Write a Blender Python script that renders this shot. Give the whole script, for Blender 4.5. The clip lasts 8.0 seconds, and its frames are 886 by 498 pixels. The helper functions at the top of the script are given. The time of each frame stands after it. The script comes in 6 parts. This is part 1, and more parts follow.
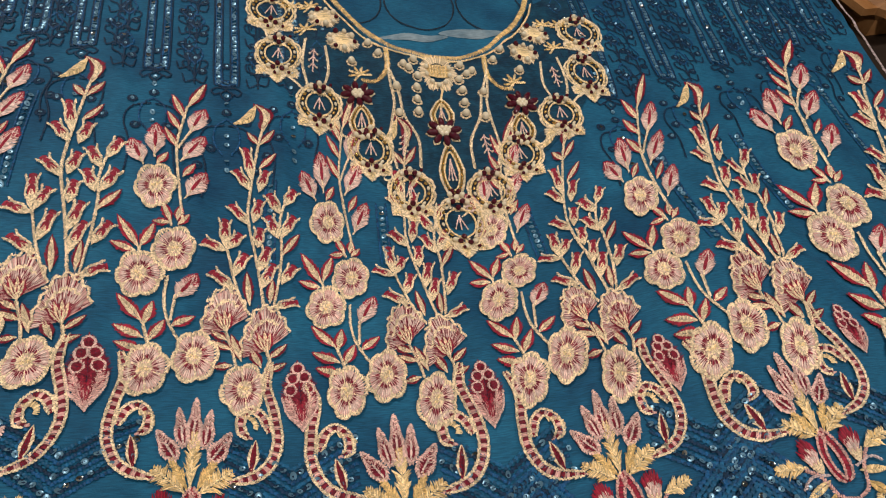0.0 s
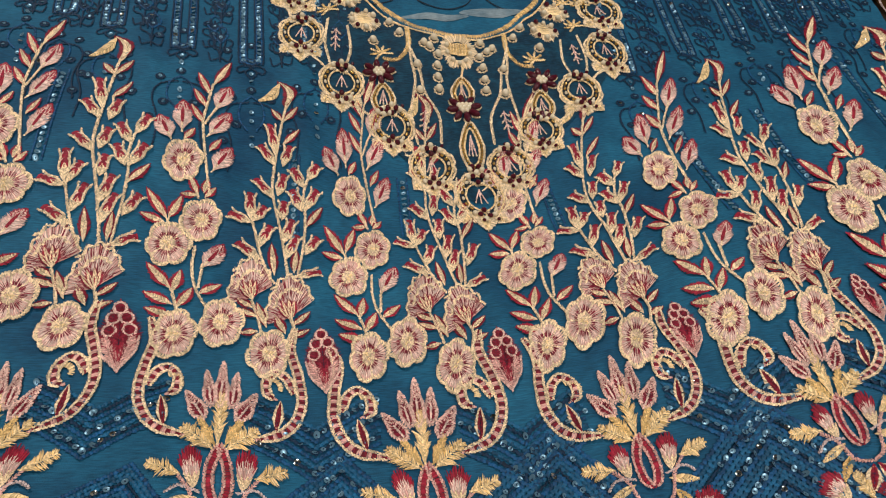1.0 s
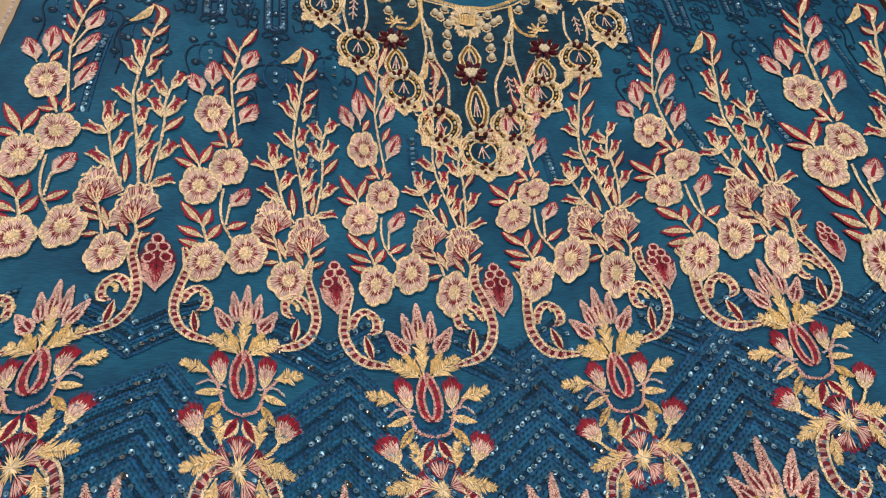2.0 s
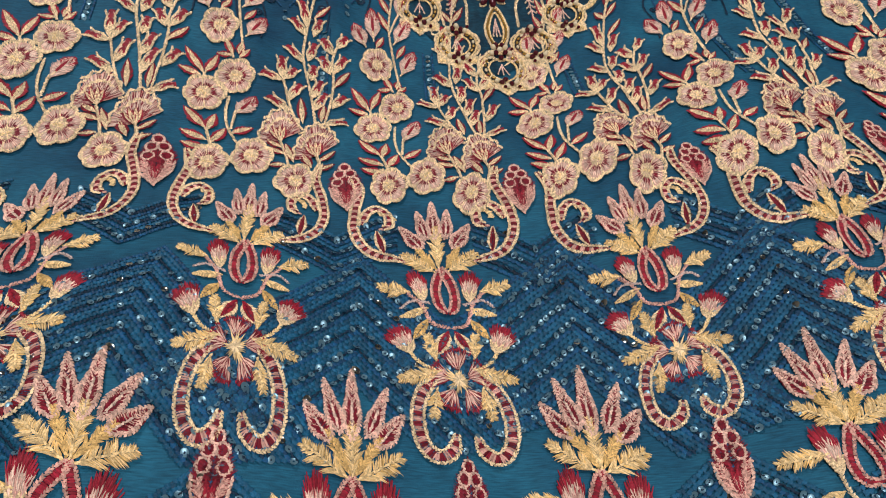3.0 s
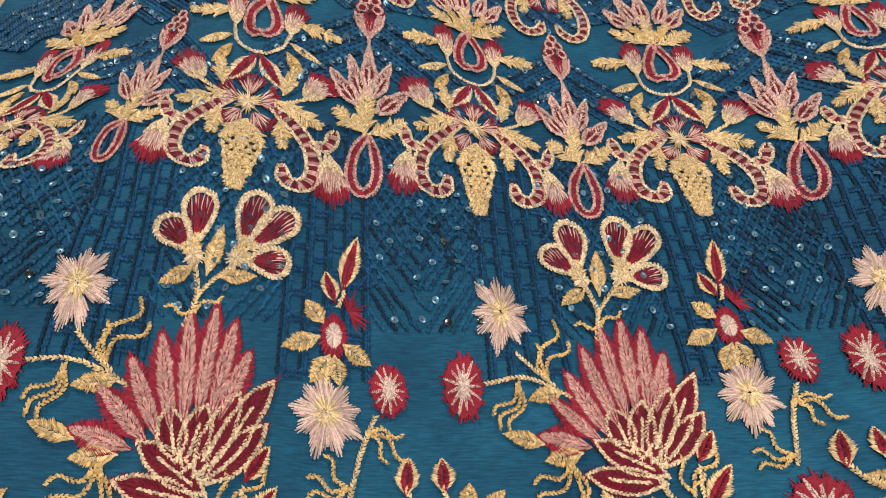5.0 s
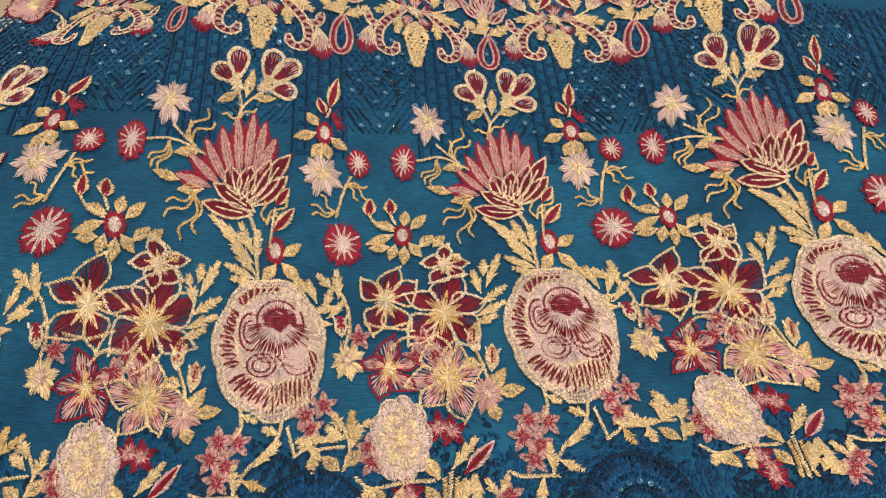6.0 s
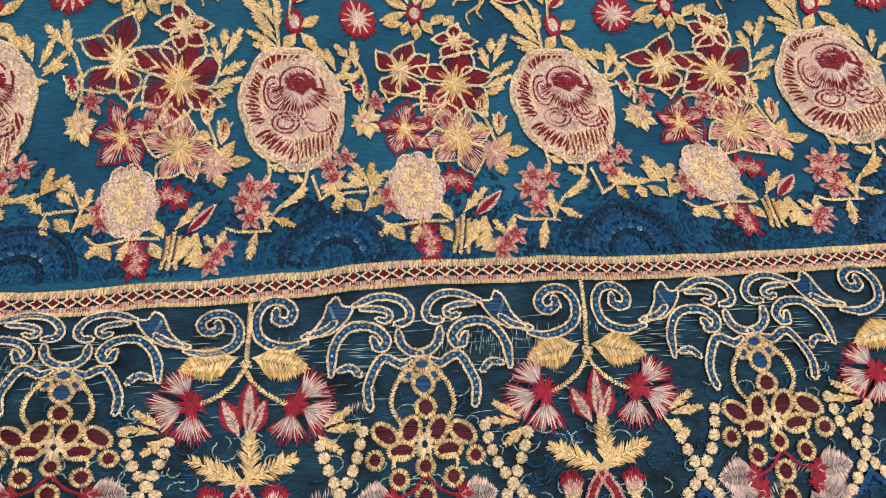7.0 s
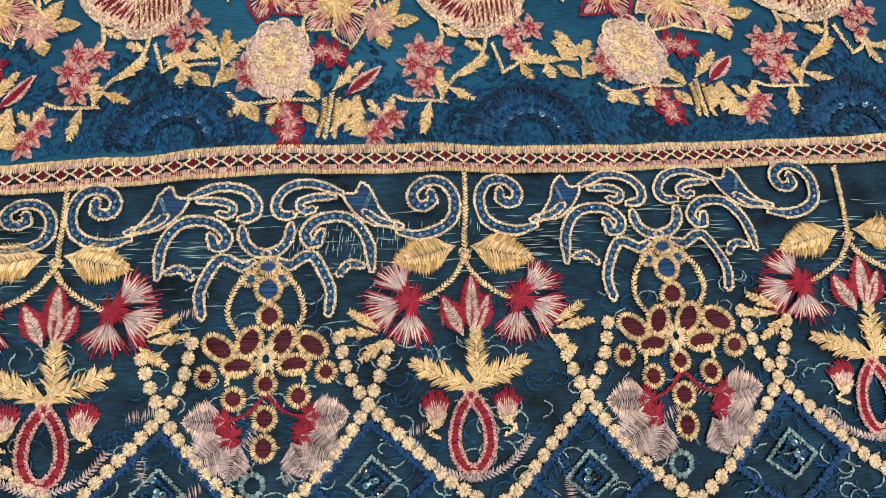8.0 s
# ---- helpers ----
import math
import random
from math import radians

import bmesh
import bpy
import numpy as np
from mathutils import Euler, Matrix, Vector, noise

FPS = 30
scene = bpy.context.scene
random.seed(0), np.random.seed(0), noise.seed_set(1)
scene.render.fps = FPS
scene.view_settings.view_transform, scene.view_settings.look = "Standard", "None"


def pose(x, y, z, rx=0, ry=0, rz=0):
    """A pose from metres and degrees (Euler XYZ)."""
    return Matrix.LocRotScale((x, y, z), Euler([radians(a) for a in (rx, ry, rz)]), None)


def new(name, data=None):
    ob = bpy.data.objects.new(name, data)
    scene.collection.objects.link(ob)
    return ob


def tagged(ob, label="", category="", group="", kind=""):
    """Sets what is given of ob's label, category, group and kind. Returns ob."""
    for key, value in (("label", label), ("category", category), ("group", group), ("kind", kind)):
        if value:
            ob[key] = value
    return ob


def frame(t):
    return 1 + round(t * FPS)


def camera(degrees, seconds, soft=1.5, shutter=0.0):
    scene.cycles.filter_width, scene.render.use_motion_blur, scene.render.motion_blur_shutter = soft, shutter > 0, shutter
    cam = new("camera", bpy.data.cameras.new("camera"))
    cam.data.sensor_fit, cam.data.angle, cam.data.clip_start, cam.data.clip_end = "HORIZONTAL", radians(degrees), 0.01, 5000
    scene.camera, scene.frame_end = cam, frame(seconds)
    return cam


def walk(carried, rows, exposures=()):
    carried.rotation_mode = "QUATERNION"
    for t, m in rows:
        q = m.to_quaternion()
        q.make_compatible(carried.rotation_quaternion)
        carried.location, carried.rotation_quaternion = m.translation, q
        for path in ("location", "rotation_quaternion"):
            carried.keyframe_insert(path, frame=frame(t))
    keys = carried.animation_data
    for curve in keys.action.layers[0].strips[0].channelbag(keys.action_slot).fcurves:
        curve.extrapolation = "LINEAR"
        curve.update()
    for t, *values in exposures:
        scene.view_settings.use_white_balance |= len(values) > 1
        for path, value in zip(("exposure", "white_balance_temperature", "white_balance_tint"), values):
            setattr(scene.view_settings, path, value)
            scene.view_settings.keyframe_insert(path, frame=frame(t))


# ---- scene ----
cam = camera(59.89, 8.0, soft=1.0)
# seconds, eye in metres, turn in degrees
PATH = [
    (0.0, 0.0000, 0.0000, 1.1259, 43.31, -8.52, -7.46),
    (0.5, 0.0007, -0.0037, 1.1224, 42.67, -8.01, -6.74),
    (1.0, 0.0007, -0.0149, 1.1244, 42.51, -7.20, -6.29),
    (1.2, 0.0010, -0.0214, 1.1311, 42.56, -6.75, -6.18),
    (2.3, 0.0055, -0.0842, 1.1419, 41.39, -6.77, -4.18),
    (2.5, 0.0031, -0.0892, 1.1221, 41.71, -7.16, -4.31),
    (3.0, 0.0124, -0.0977, 1.0775, 42.49, -5.34, -3.64),
    (3.5, 0.0140, -0.1481, 1.0604, 42.76, -4.49, -3.50),
    (4.0, 0.0010, -0.2112, 1.0462, 41.62, -3.94, -3.23),
    (4.5, -0.0176, -0.2384, 1.0279, 40.11, -3.42, -3.01),
    (4.7, -0.0350, -0.2529, 1.0224, 39.36, -3.22, -3.04),
    (5.8, -0.0236, -0.4318, 1.1465, 34.21, -3.01, -4.24),
    (6.0, -0.0245, -0.4597, 1.1521, 33.43, -3.38, -4.42),
    (6.5, -0.0452, -0.5080, 1.1646, 29.68, -4.79, -4.95),
    (7.0, -0.0523, -0.5321, 1.1470, 25.04, -5.86, -4.59),
    (7.5, -0.0305, -0.5439, 1.0965, 20.73, -6.59, -3.43),
    (7.7, -0.0209, -0.5413, 1.0966, 19.47, -6.28, -3.57),
    (8.0, 0.0097, -0.5254, 1.0962, 18.88, -6.83, -4.05),
]
walk(cam, [(t, pose(x, y, z, rx, ry, rz)) for t, x, y, z, rx, ry, rz in PATH])

# ---- light: a showroom with ceiling lamps, pale walls ----
world = bpy.data.worlds.new("world")
scene.world = world
world.use_nodes = True
world.node_tree.nodes["Background"].inputs[0].default_value = (1.0, 0.97, 0.93, 1)
world.node_tree.nodes["Background"].inputs[1].default_value = 0.1
scene.view_settings.exposure = -1.36


def ceiling_lamp(x, y, watts, size, colour):
    data = bpy.data.lights.new("ceiling_lamp", "AREA")
    data.shape, data.size, data.energy, data.color = "SQUARE", size, watts, colour
    ob = new("ceiling_lamp", data)
    ob.location = (x, y, 2.62)
    return ob


ceiling_lamp(-0.7, 1.3, 72, 0.25, (1.0, 0.965, 0.92))
ceiling_lamp(1.3, 0.3, 38, 0.25, (1.0, 0.97, 0.93))
ceiling_lamp(0.1, -1.1, 74, 0.25, (1.0, 0.97, 0.93))


# ---- materials ----
def node(tree, kind, **values):
    n = tree.nodes.new(kind)
    for key, value in values.items():
        n.inputs[key].default_value = value
    return n


def surface(name, colour, rough=0.6, metal=0.0, sheen=0.0):
    mat = bpy.data.materials.new(name)
    mat.use_nodes = True
    b = mat.node_tree.nodes["Principled BSDF"]
    b.inputs["Base Color"].default_value = (*colour, 1)
    b.inputs["Roughness"].default_value, b.inputs["Metallic"].default_value = rough, metal
    b.inputs["Sheen Weight"].default_value = sheen
    return mat, mat.node_tree, b


def thread(name, colour, rough=0.55, spread=0.42, specular=0.22):
    """Rayon embroidery thread; every stitch differs a little."""
    mat, tree, b = surface(name, colour, rough)
    b.inputs["Specular IOR Level"].default_value = specular
    geo = tree.nodes.new("ShaderNodeNewGeometry")
    rng = node(tree, "ShaderNodeMapRange", **{"To Min": 1 - spread, "To Max": 1 + spread})
    pos = node(tree, "ShaderNodeTexNoise", Scale=60.0, Detail=3.0)
    tree.links.new(geo.outputs["Position"], pos.inputs["Vector"])
    soil = node(tree, "ShaderNodeMapRange", **{"From Min": 0.3, "From Max": 0.7, "To Min": 0.82, "To Max": 1.12})
    tree.links.new(pos.outputs["Fac"], soil.inputs["Value"])
    tree.links.new(geo.outputs["Random Per Island"], rng.inputs["Value"])
    mul = tree.nodes.new("ShaderNodeMath")
    mul.operation = "MULTIPLY"
    tree.links.new(rng.outputs[0], mul.inputs[0])
    tree.links.new(soil.outputs[0], mul.inputs[1])
    strand = node(tree, "ShaderNodeTexNoise", Scale=1150.0, Detail=2.0)
    tree.links.new(geo.outputs["Position"], strand.inputs["Vector"])
    twist = node(tree, "ShaderNodeMapRange", **{"From Min": 0.34, "From Max": 0.62, "To Min": 0.8, "To Max": 1.1})
    tree.links.new(strand.outputs["Fac"], twist.inputs["Value"])
    both = tree.nodes.new("ShaderNodeMath")
    both.operation = "MULTIPLY"
    tree.links.new(mul.outputs[0], both.inputs[0])
    tree.links.new(twist.outputs[0], both.inputs[1])
    bumps = node(tree, "ShaderNodeBump", Strength=0.35, Distance=0.0004)
    tree.links.new(strand.outputs["Fac"], bumps.inputs["Height"])
    tree.links.new(bumps.outputs[0], b.inputs["Normal"])
    hsv = node(tree, "ShaderNodeHueSaturation", Color=(*colour, 1))
    tree.links.new(both.outputs[0], hsv.inputs["Value"])
    tree.links.new(hsv.outputs[0], b.inputs["Base Color"])
    return mat


def noisy(name, low, high, scale, rough=0.7, bump=0.3, weave=0.0, sheen=0.0):
    """A surface that drifts between two colours, with fine relief and, for cloth, a weave."""
    mat, tree, b = surface(name, low, rough, 0.0, sheen)
    b.inputs["Specular IOR Level"].default_value = 0.2
    geo = tree.nodes.new("ShaderNodeNewGeometry")
    big = node(tree, "ShaderNodeTexNoise", Scale=scale, Detail=6.0, Roughness=0.6)
    tree.links.new(geo.outputs["Position"], big.inputs["Vector"])
    ramp = node(tree, "ShaderNodeMapRange", **{"From Min": 0.32, "From Max": 0.68})
    tree.links.new(big.outputs["Fac"], ramp.inputs["Value"])
    mix = tree.nodes.new("ShaderNodeMix")
    mix.data_type = "RGBA"
    mix.inputs[6].default_value, mix.inputs[7].default_value = (*low, 1), (*high, 1)
    tree.links.new(ramp.outputs[0], mix.inputs[0])
    fine = node(tree, "ShaderNodeTexNoise", Scale=1400.0 if weave else scale * 9, Detail=2.0)
    tree.links.new(geo.outputs["Position"], fine.inputs["Vector"])
    height = fine.outputs["Fac"]
    colour = mix.outputs[2]
    if weave:
        stretch = tree.nodes.new("ShaderNodeMapping")
        stretch.inputs["Scale"].default_value = (180, 1500, 1)
        tree.links.new(geo.outputs["Position"], stretch.inputs["Vector"])
        slub = node(tree, "ShaderNodeTexNoise", Scale=1.0, Detail=3.0)
        tree.links.new(stretch.outputs[0], slub.inputs["Vector"])
        add = tree.nodes.new("ShaderNodeMath")
        tree.links.new(slub.outputs["Fac"], add.inputs[0])
        tree.links.new(fine.outputs["Fac"], add.inputs[1])
        height = add.outputs[0]
        grain = node(tree, "ShaderNodeMapRange", **{"From Min": 0.3, "From Max": 0.7, "To Min": 1 - weave, "To Max": 1 + weave})
        tree.links.new(slub.outputs["Fac"], grain.inputs["Value"])
        hsv = tree.nodes.new("ShaderNodeHueSaturation")
        tree.links.new(grain.outputs[0], hsv.inputs["Value"])
        tree.links.new(colour, hsv.inputs["Color"])
        colour = hsv.outputs[0]
    tree.links.new(colour, b.inputs["Base Color"])
    bumps = node(tree, "ShaderNodeBump", Strength=bump, Distance=0.0004)
    tree.links.new(height, bumps.inputs["Height"])
    tree.links.new(bumps.outputs[0], b.inputs["Normal"])
    return mat


CLOTH = noisy("teal_georgette", (0.0032, 0.044, 0.098), (0.0122, 0.113, 0.200), 14, 0.7, 0.5, 0.3)
NET = noisy("dark_teal_net", (0.0015, 0.007, 0.013), (0.010, 0.050, 0.090), 60, 0.7, 0.6, 0.45)
# net colour with the shade among the neck beads mixed in
SHADED_NET = noisy("shaded_blue_netting", (0.0018, 0.020, 0.042), (0.006, 0.052, 0.092), 110, 0.7, 0.7, 0.45)
# pale tone of the back panel's highlights, painted rather than lit
FOLD_LIGHT = noisy("pale_fold_highlight", (0.10, 0.16, 0.20), (0.24, 0.30, 0.33), 60, 0.7, 0.4, 0.2)
GOLD = thread("pale_gold_thread", (0.76, 0.55, 0.29))
CREAM = thread("cream_thread", (0.76, 0.58, 0.37))
PINK = thread("dusty_pink_thread", (0.60, 0.33, 0.28))
MAUVE = thread("mauve_thread", (0.66, 0.43, 0.36))
MAROON = thread("maroon_thread", (0.19, 0.007, 0.022))
WINE = thread("wine_thread", (0.075, 0.006, 0.016))
RED = thread("crimson_thread", (0.30, 0.014, 0.034))
OCHRE = thread("ochre_thread", (0.66, 0.43, 0.17))
BLUE = thread("deep_blue_thread", (0.004, 0.058, 0.15), 0.5, 0.5)
INK = thread("ink_blue_thread", (0.0018, 0.020, 0.052), 0.55, 0.4)
TEAL = thread("teal_thread", (0.006, 0.078, 0.165), 0.5, 0.4)
NAVY = thread("navy_thread", (0.006, 0.018, 0.035), 0.55, 0.4)
PALE = thread("pale_rose_thread", (0.68, 0.50, 0.42))
ROYAL = thread("royal_blue_thread", (0.010, 0.058, 0.16), 0.45, 0.5)
GREY = thread("lilac_grey_thread", (0.48, 0.37, 0.35))
MIST = thread("pale_sea_thread", (0.24, 0.34, 0.33), 0.5, 0.6)
PEARL = surface("pearl_bead", (0.72, 0.60, 0.42), 0.22)[0]
GARNET = surface("garnet_bead", (0.07, 0.006, 0.014), 0.12)[0]
TUBE = surface("gold_bugle_bead", (0.52, 0.33, 0.10), 0.25, 0.8)[0]
SEQUIN = surface("blue_sequin", (0.13, 0.25, 0.34), 0.32, 0.45)[0]
# bright silver copy of the sequin, stands for one that glints
SILVER_GLINT = surface("silver_glint_sequin", (0.75, 0.76, 0.74), 0.12, 1.0)[0]
WALL = noisy("cream_wall_paint", (0.36, 0.33, 0.29), (0.42, 0.39, 0.34), 2, 0.8, 0.1)
WOOD = noisy("dark_stained_wood", (0.012, 0.008, 0.006), (0.03, 0.018, 0.012), 7, 0.5, 0.3)
BEIGE = noisy("beige_cotton", (0.48, 0.33, 0.20), (0.56, 0.41, 0.27), 20, 0.8, 0.5, 0.12, 0.2)
TAN = noisy("tan_leather", (0.26, 0.11, 0.035), (0.38, 0.18, 0.07), 40, 0.5, 0.6)
TABLE = 0.75

# ---- the lie of the cloth: low folds on a grid of gentle humps ----
HUMPS = np.array([
    (-0.001, -0.005, -0.011, -0.003, 0.006, 0.005, 0.001),
    (0.003, 0.011, 0.003, 0.007, 0.006, 0.007, 0.003),
    (-0.015, -0.011, 0.002, 0.001, -0.011, -0.002, 0.001),
    (0.007, -0.002, -0.005, -0.003, -0.003, 0.001, 0.001),
    (0.020, 0.009, -0.001, -0.001, 0.001, 0.007, 0.002),
    (0.002, -0.005, 0.003, -0.004, -0.011, 0.003, 0.002),
    (-0.000, 0.007, 0.014, -0.007, 0.003, 0.010, 0.004),
    (0.001, 0.012, 0.012, -0.012, -0.007, 0.003, 0.006),
    (-0.004, -0.005, -0.008, 0.007, 0.009, 0.010, 0.012),
    (-0.002, 0.000, -0.009, -0.009, -0.006, 0.005, 0.009),
    (0.001, 0.005, 0.001, -0.011, -0.013, -0.003, 0.002),
]).ravel()
HUMP_AT = np.array([(x, y) for y in -0.52 + 0.09 * np.arange(11) for x in -0.22 + 0.09 * np.arange(7)])


def ripple(xy):
    """Soft wrinkles of the thin cloth."""
    x, y = xy[:, 0], xy[:, 1]
    soft = 0.0013 * np.sin(x * 88 + 3.2 * np.sin(y * 17 + 1) + y * 14) * (0.6 + 0.4 * np.sin(y * 26 + x * 11))
    crease = 0.0017 * np.maximum(0, np.sin(x * 61 + y * 23 + 2.4 * np.sin(y * 9))) ** 6
    return soft + crease + 0.0003 * np.sin(x * 240 + y * 90 + 3 * np.sin(y * 41))


def relief(xy):
    """Height of the cloth above the table top."""
    xy = np.asarray(xy, dtype=float).reshape(-1, 2)
    out = np.zeros(len(xy))
    for (cx, cy), a in zip(HUMP_AT, HUMPS):
        if a:
            out += a * np.exp(-((xy[:, 0] - cx) ** 2 + (xy[:, 1] - cy) ** 2) / 0.0128)
    return out + ripple(xy) + 0.045


rng = np.random.default_rng(7)


def mesh_object(name, verts, faces, mats, index, parent=None, label="", smooth=True):
    me = bpy.data.meshes.new(name)
    me.from_pydata(verts, [], faces)
    for m in mats:
        me.materials.append(m)
    me.polygons.foreach_set("material_index", index)
    if smooth:
        me.polygons.foreach_set("use_smooth", [True] * len(me.polygons))
    me.update()
    ob = new(name, me)
    if parent is not None:
        ob.parent = parent
    return tagged(ob, label)


def part(name, bm, material, parent, label=""):
    me = bpy.data.meshes.new(name)
    bm.to_mesh(me)
    bm.free()
    me.materials.append(material)
    ob = new(name, me)
    ob.parent = parent
    return tagged(ob, label)


def bezier(points, step):
    """A smooth line through the points, with an even step."""
    p = np.asarray(points, dtype=float)
    if len(p) == 2:
        fine = p[0] + (p[1] - p[0]) * np.linspace(0, 1, 30)[:, None]
    else:
        q = np.vstack([2 * p[0] - p[1], p, 2 * p[-1] - p[-2]])
        out = []
        for i in range(len(p) - 1):
            a, b, c, d = q[i:i + 4]
            t = np.linspace(0, 1, 16, endpoint=False)[:, None]
            out.append(0.5 * (2 * b + (c - a) * t + (2 * a - 5 * b + 4 * c - d) * t ** 2 + (3 * b - a - 3 * c + d) * t ** 3))
        fine = np.vstack(out + [p[-1:]])
    run = np.concatenate([[0], np.cumsum(np.linalg.norm(np.diff(fine, axis=0), axis=1))])
    n = max(3, int(run[-1] / step) + 1)
    s = np.linspace(0, run[-1], n)
    return np.stack([np.interp(s, run, fine[:, 0]), np.interp(s, run, fine[:, 1])], 1)


def normals(p):
    d = np.gradient(p, axis=0)
    d /= np.linalg.norm(d, axis=1)[:, None] + 1e-9
    return np.stack([-d[:, 1], d[:, 0]], 1), d


class Sewn:
    """One piece of stitching. Points are millimetres in the motif's own frame, which place turns into metres on the cloth."""

    def __init__(self, place):
        self.place = np.asarray(place, dtype=float)
        self.v, self.f, self.m, self.n, self.mats = [], [], [], 0, []
        self.size = math.sqrt(abs(self.place[0] * self.place[3] - self.place[1] * self.place[2])) * 1000

    def put(self, xy):
        a, b, c, d, x, y = self.place[:6]
        u, v = np.asarray(xy, dtype=float).reshape(-1, 2).T
        out = np.stack([a * u + b * v + x, c * u + d * v + y], 1)
        if len(self.place) > 6:
            # the cloth is drawn a little out of true: second-order terms
            e = self.place[6:].reshape(2, 3)
            u, v = u / 1000, v / 1000
            out += np.stack([u * u, u * v, v * v], 1) @ e.T
        return out

    def slot(self, mat):
        if mat not in self.mats:
            self.mats.append(mat)
        return self.mats.index(mat)

    def add(self, verts, faces, mat):
        self.v.append(verts)
        self.f.append(faces + self.n)
        self.n += len(verts)
        self.m.append(np.full(len(faces), self.slot(mat)))

    def lay(self, a, b, w, mat, h=0.5, z=0.0, jitter=0.12, slim=False):
        """Stitches from points a to points b (mm), w wide, h high, z above the cloth; slim ones taper to both ends."""
        a, b = np.asarray(a, dtype=float).reshape(-1, 2), np.asarray(b, dtype=float).reshape(-1, 2)
        n = len(a)
        if not n:
            return
        a = a + rng.normal(0, jitter, a.shape)
        b = b + rng.normal(0, jitter, b.shape)
        p, q = self.put(a), self.put(b)
        d = q - p
        length = np.linalg.norm(d, axis=1)[:, None] + 1e-9
        side = np.stack([-d[:, 1], d[:, 0]], 1) / length * 0.00043 * self.size
        ww = (w * rng.uniform(0.95, 1.3, n))[:, None]
        lift = (z + rng.uniform(0, 0.12, n)) / 1000
        if slim:
            mid = p + d * 0.5
            v = np.stack([np.column_stack([p, lift]), np.column_stack([mid - side * ww * 1.15, lift - h / 4000]), np.column_stack([mid, lift + h / 1000]),
                          np.column_stack([mid + side * ww * 1.15, lift - h / 4000]), np.column_stack([q, lift])], 1).reshape(-1, 3)
            tri = np.array([(0, 1, 2, 0), (0, 2, 3, 0), (4, 2, 1, 4), (4, 3, 2, 4)])
            self.add(v, (np.arange(n)[:, None, None] * 5 + tri[None]).reshape(-1, 4), mat)
            return
        rows = []
        for s, k, e in ((0.0, 0.6, 0.15), (0.5, 1.0, 1.0), (1.0, 0.6, 0.15)):
            c = p + d * s
            base = lift - 0.00035 * (1 - e)
            for o, up in ((-1, 0.0), (0, 1.0), (1, 0.0)):
                xy = c + side * ww * k * o
                rows.append(np.column_stack([xy, base + (h / 1000) * (e * up if up else -0.3)]))
        v = np.stack(rows, 1).reshape(-1, 3)
        quad = []
        for r in range(2):
            for k in range(2):
                i = r * 3 + k
                quad.append((i, i + 1, i + 4, i + 3))
        f = (np.arange(n)[:, None, None] * 9 + np.array(quad)[None]).reshape(-1, 4)
        self.add(v, f, mat)

    def cord(self, points, w, mat, z=0.25, h=0.7):
        """A rope of slanted stitches."""
        p = bezier(points, 0.72)
        n, d = normals(p)
        k = np.arange(len(p)) % 2 == 0
        self.lay((p + n * w * 0.55 - d * 0.9)[k], (p - n * w * 0.2 + d * 0.8)[k], 1.0, mat, h * 1.2, z, 0.14, True)
        self.lay((p - n * w * 0.55 - d * 0.9)[~k], (p + n * w * 0.2 + d * 0.8)[~k], 1.0, mat, h * 1.1, z, 0.14, True)

    def leaf(self, base, tip, wid, inner, edge, bend=0.0, z=0.0):
        """A pointed leaf in two satin halves that meet at the midrib; the ragged edge in another thread."""
        base, tip = np.asarray(base, float), np.asarray(tip, float)
        along = tip - base
        length = np.linalg.norm(along)
        nrm = np.array([-along[1], along[0]]) / length
        k = max(6, int(length / 0.66))
        s = np.linspace(0.02, 0.95, k)
        mid = base + along * s[:, None] + nrm * (bend * length * np.sin(math.pi * s))[:, None]
        wide = wid * 0.5 * np.sin(math.pi * s ** 0.72) ** 0.85
        push = along / length
        for o in (-1, 1):
            lead = (length * 0.16 * (1 - s * 0.6))[:, None] * push
            out = mid + nrm * (wide * o)[:, None] + lead
            if edge is None:
                self.lay(mid, out, 0.72, inner, 0.65, 0.1 + z, 0.09)
            else:
                self.lay(mid, mid + (out - mid) * rng.uniform(0.55, 0.8, (k, 1)), 0.66, inner, 0.75, 0.25 + z, 0.09)
                self.lay(mid + (out - mid) * 0.4, mid + (out - mid) * (1.12 + rng.uniform(0, 0.3, (k, 1))), 0.8, edge, 0.6, 0.02 + z, 0.09, True)
        if edge is not None:
            self.lay([tip - along * 0.14, tip - along * 0.1 + nrm * 0.5], [tip + along * 0.08, tip + along * 0.06], 0.9, edge, 0.5, z)

    def feather(self, base, tip, wid, mat, bend=0.0):
        """A ragged leaf of long, fine, open stitches in clumps."""
        base, tip = np.asarray(base, float), np.asarray(tip, float)
        along = tip - base
        length = np.linalg.norm(along)
        nrm = np.array([-along[1], along[0]]) / length
        k = max(12, int(length / 0.5))
        clumps = max(2, int(length / 6))
        for layer in range(2):
            s = np.sort(rng.uniform(0, 0.95, k))
            mid = base + along * s[:, None] + nrm * (bend * length * np.sin(math.pi * s))[:, None]
            phase = np.mod(s * clumps, 1.0)
            wide = wid * 0.56 * (0.62 + 0.5 * phase) * np.sin(math.pi * np.clip(s * 0.86 + 0.12, 0, 1)) ** 0.7
            for o in (-1, 1):
                out = mid + nrm * (wide * o * rng.uniform(0.7, 1.15, k))[:, None] + along * (0.19 * (1 - 0.6 * s))[:, None]
                self.lay(mid, out, 0.62, mat if layer or mat is not GOLD else OCHRE, 0.8, 0.05 + 0.22 * layer, 0.22, True)
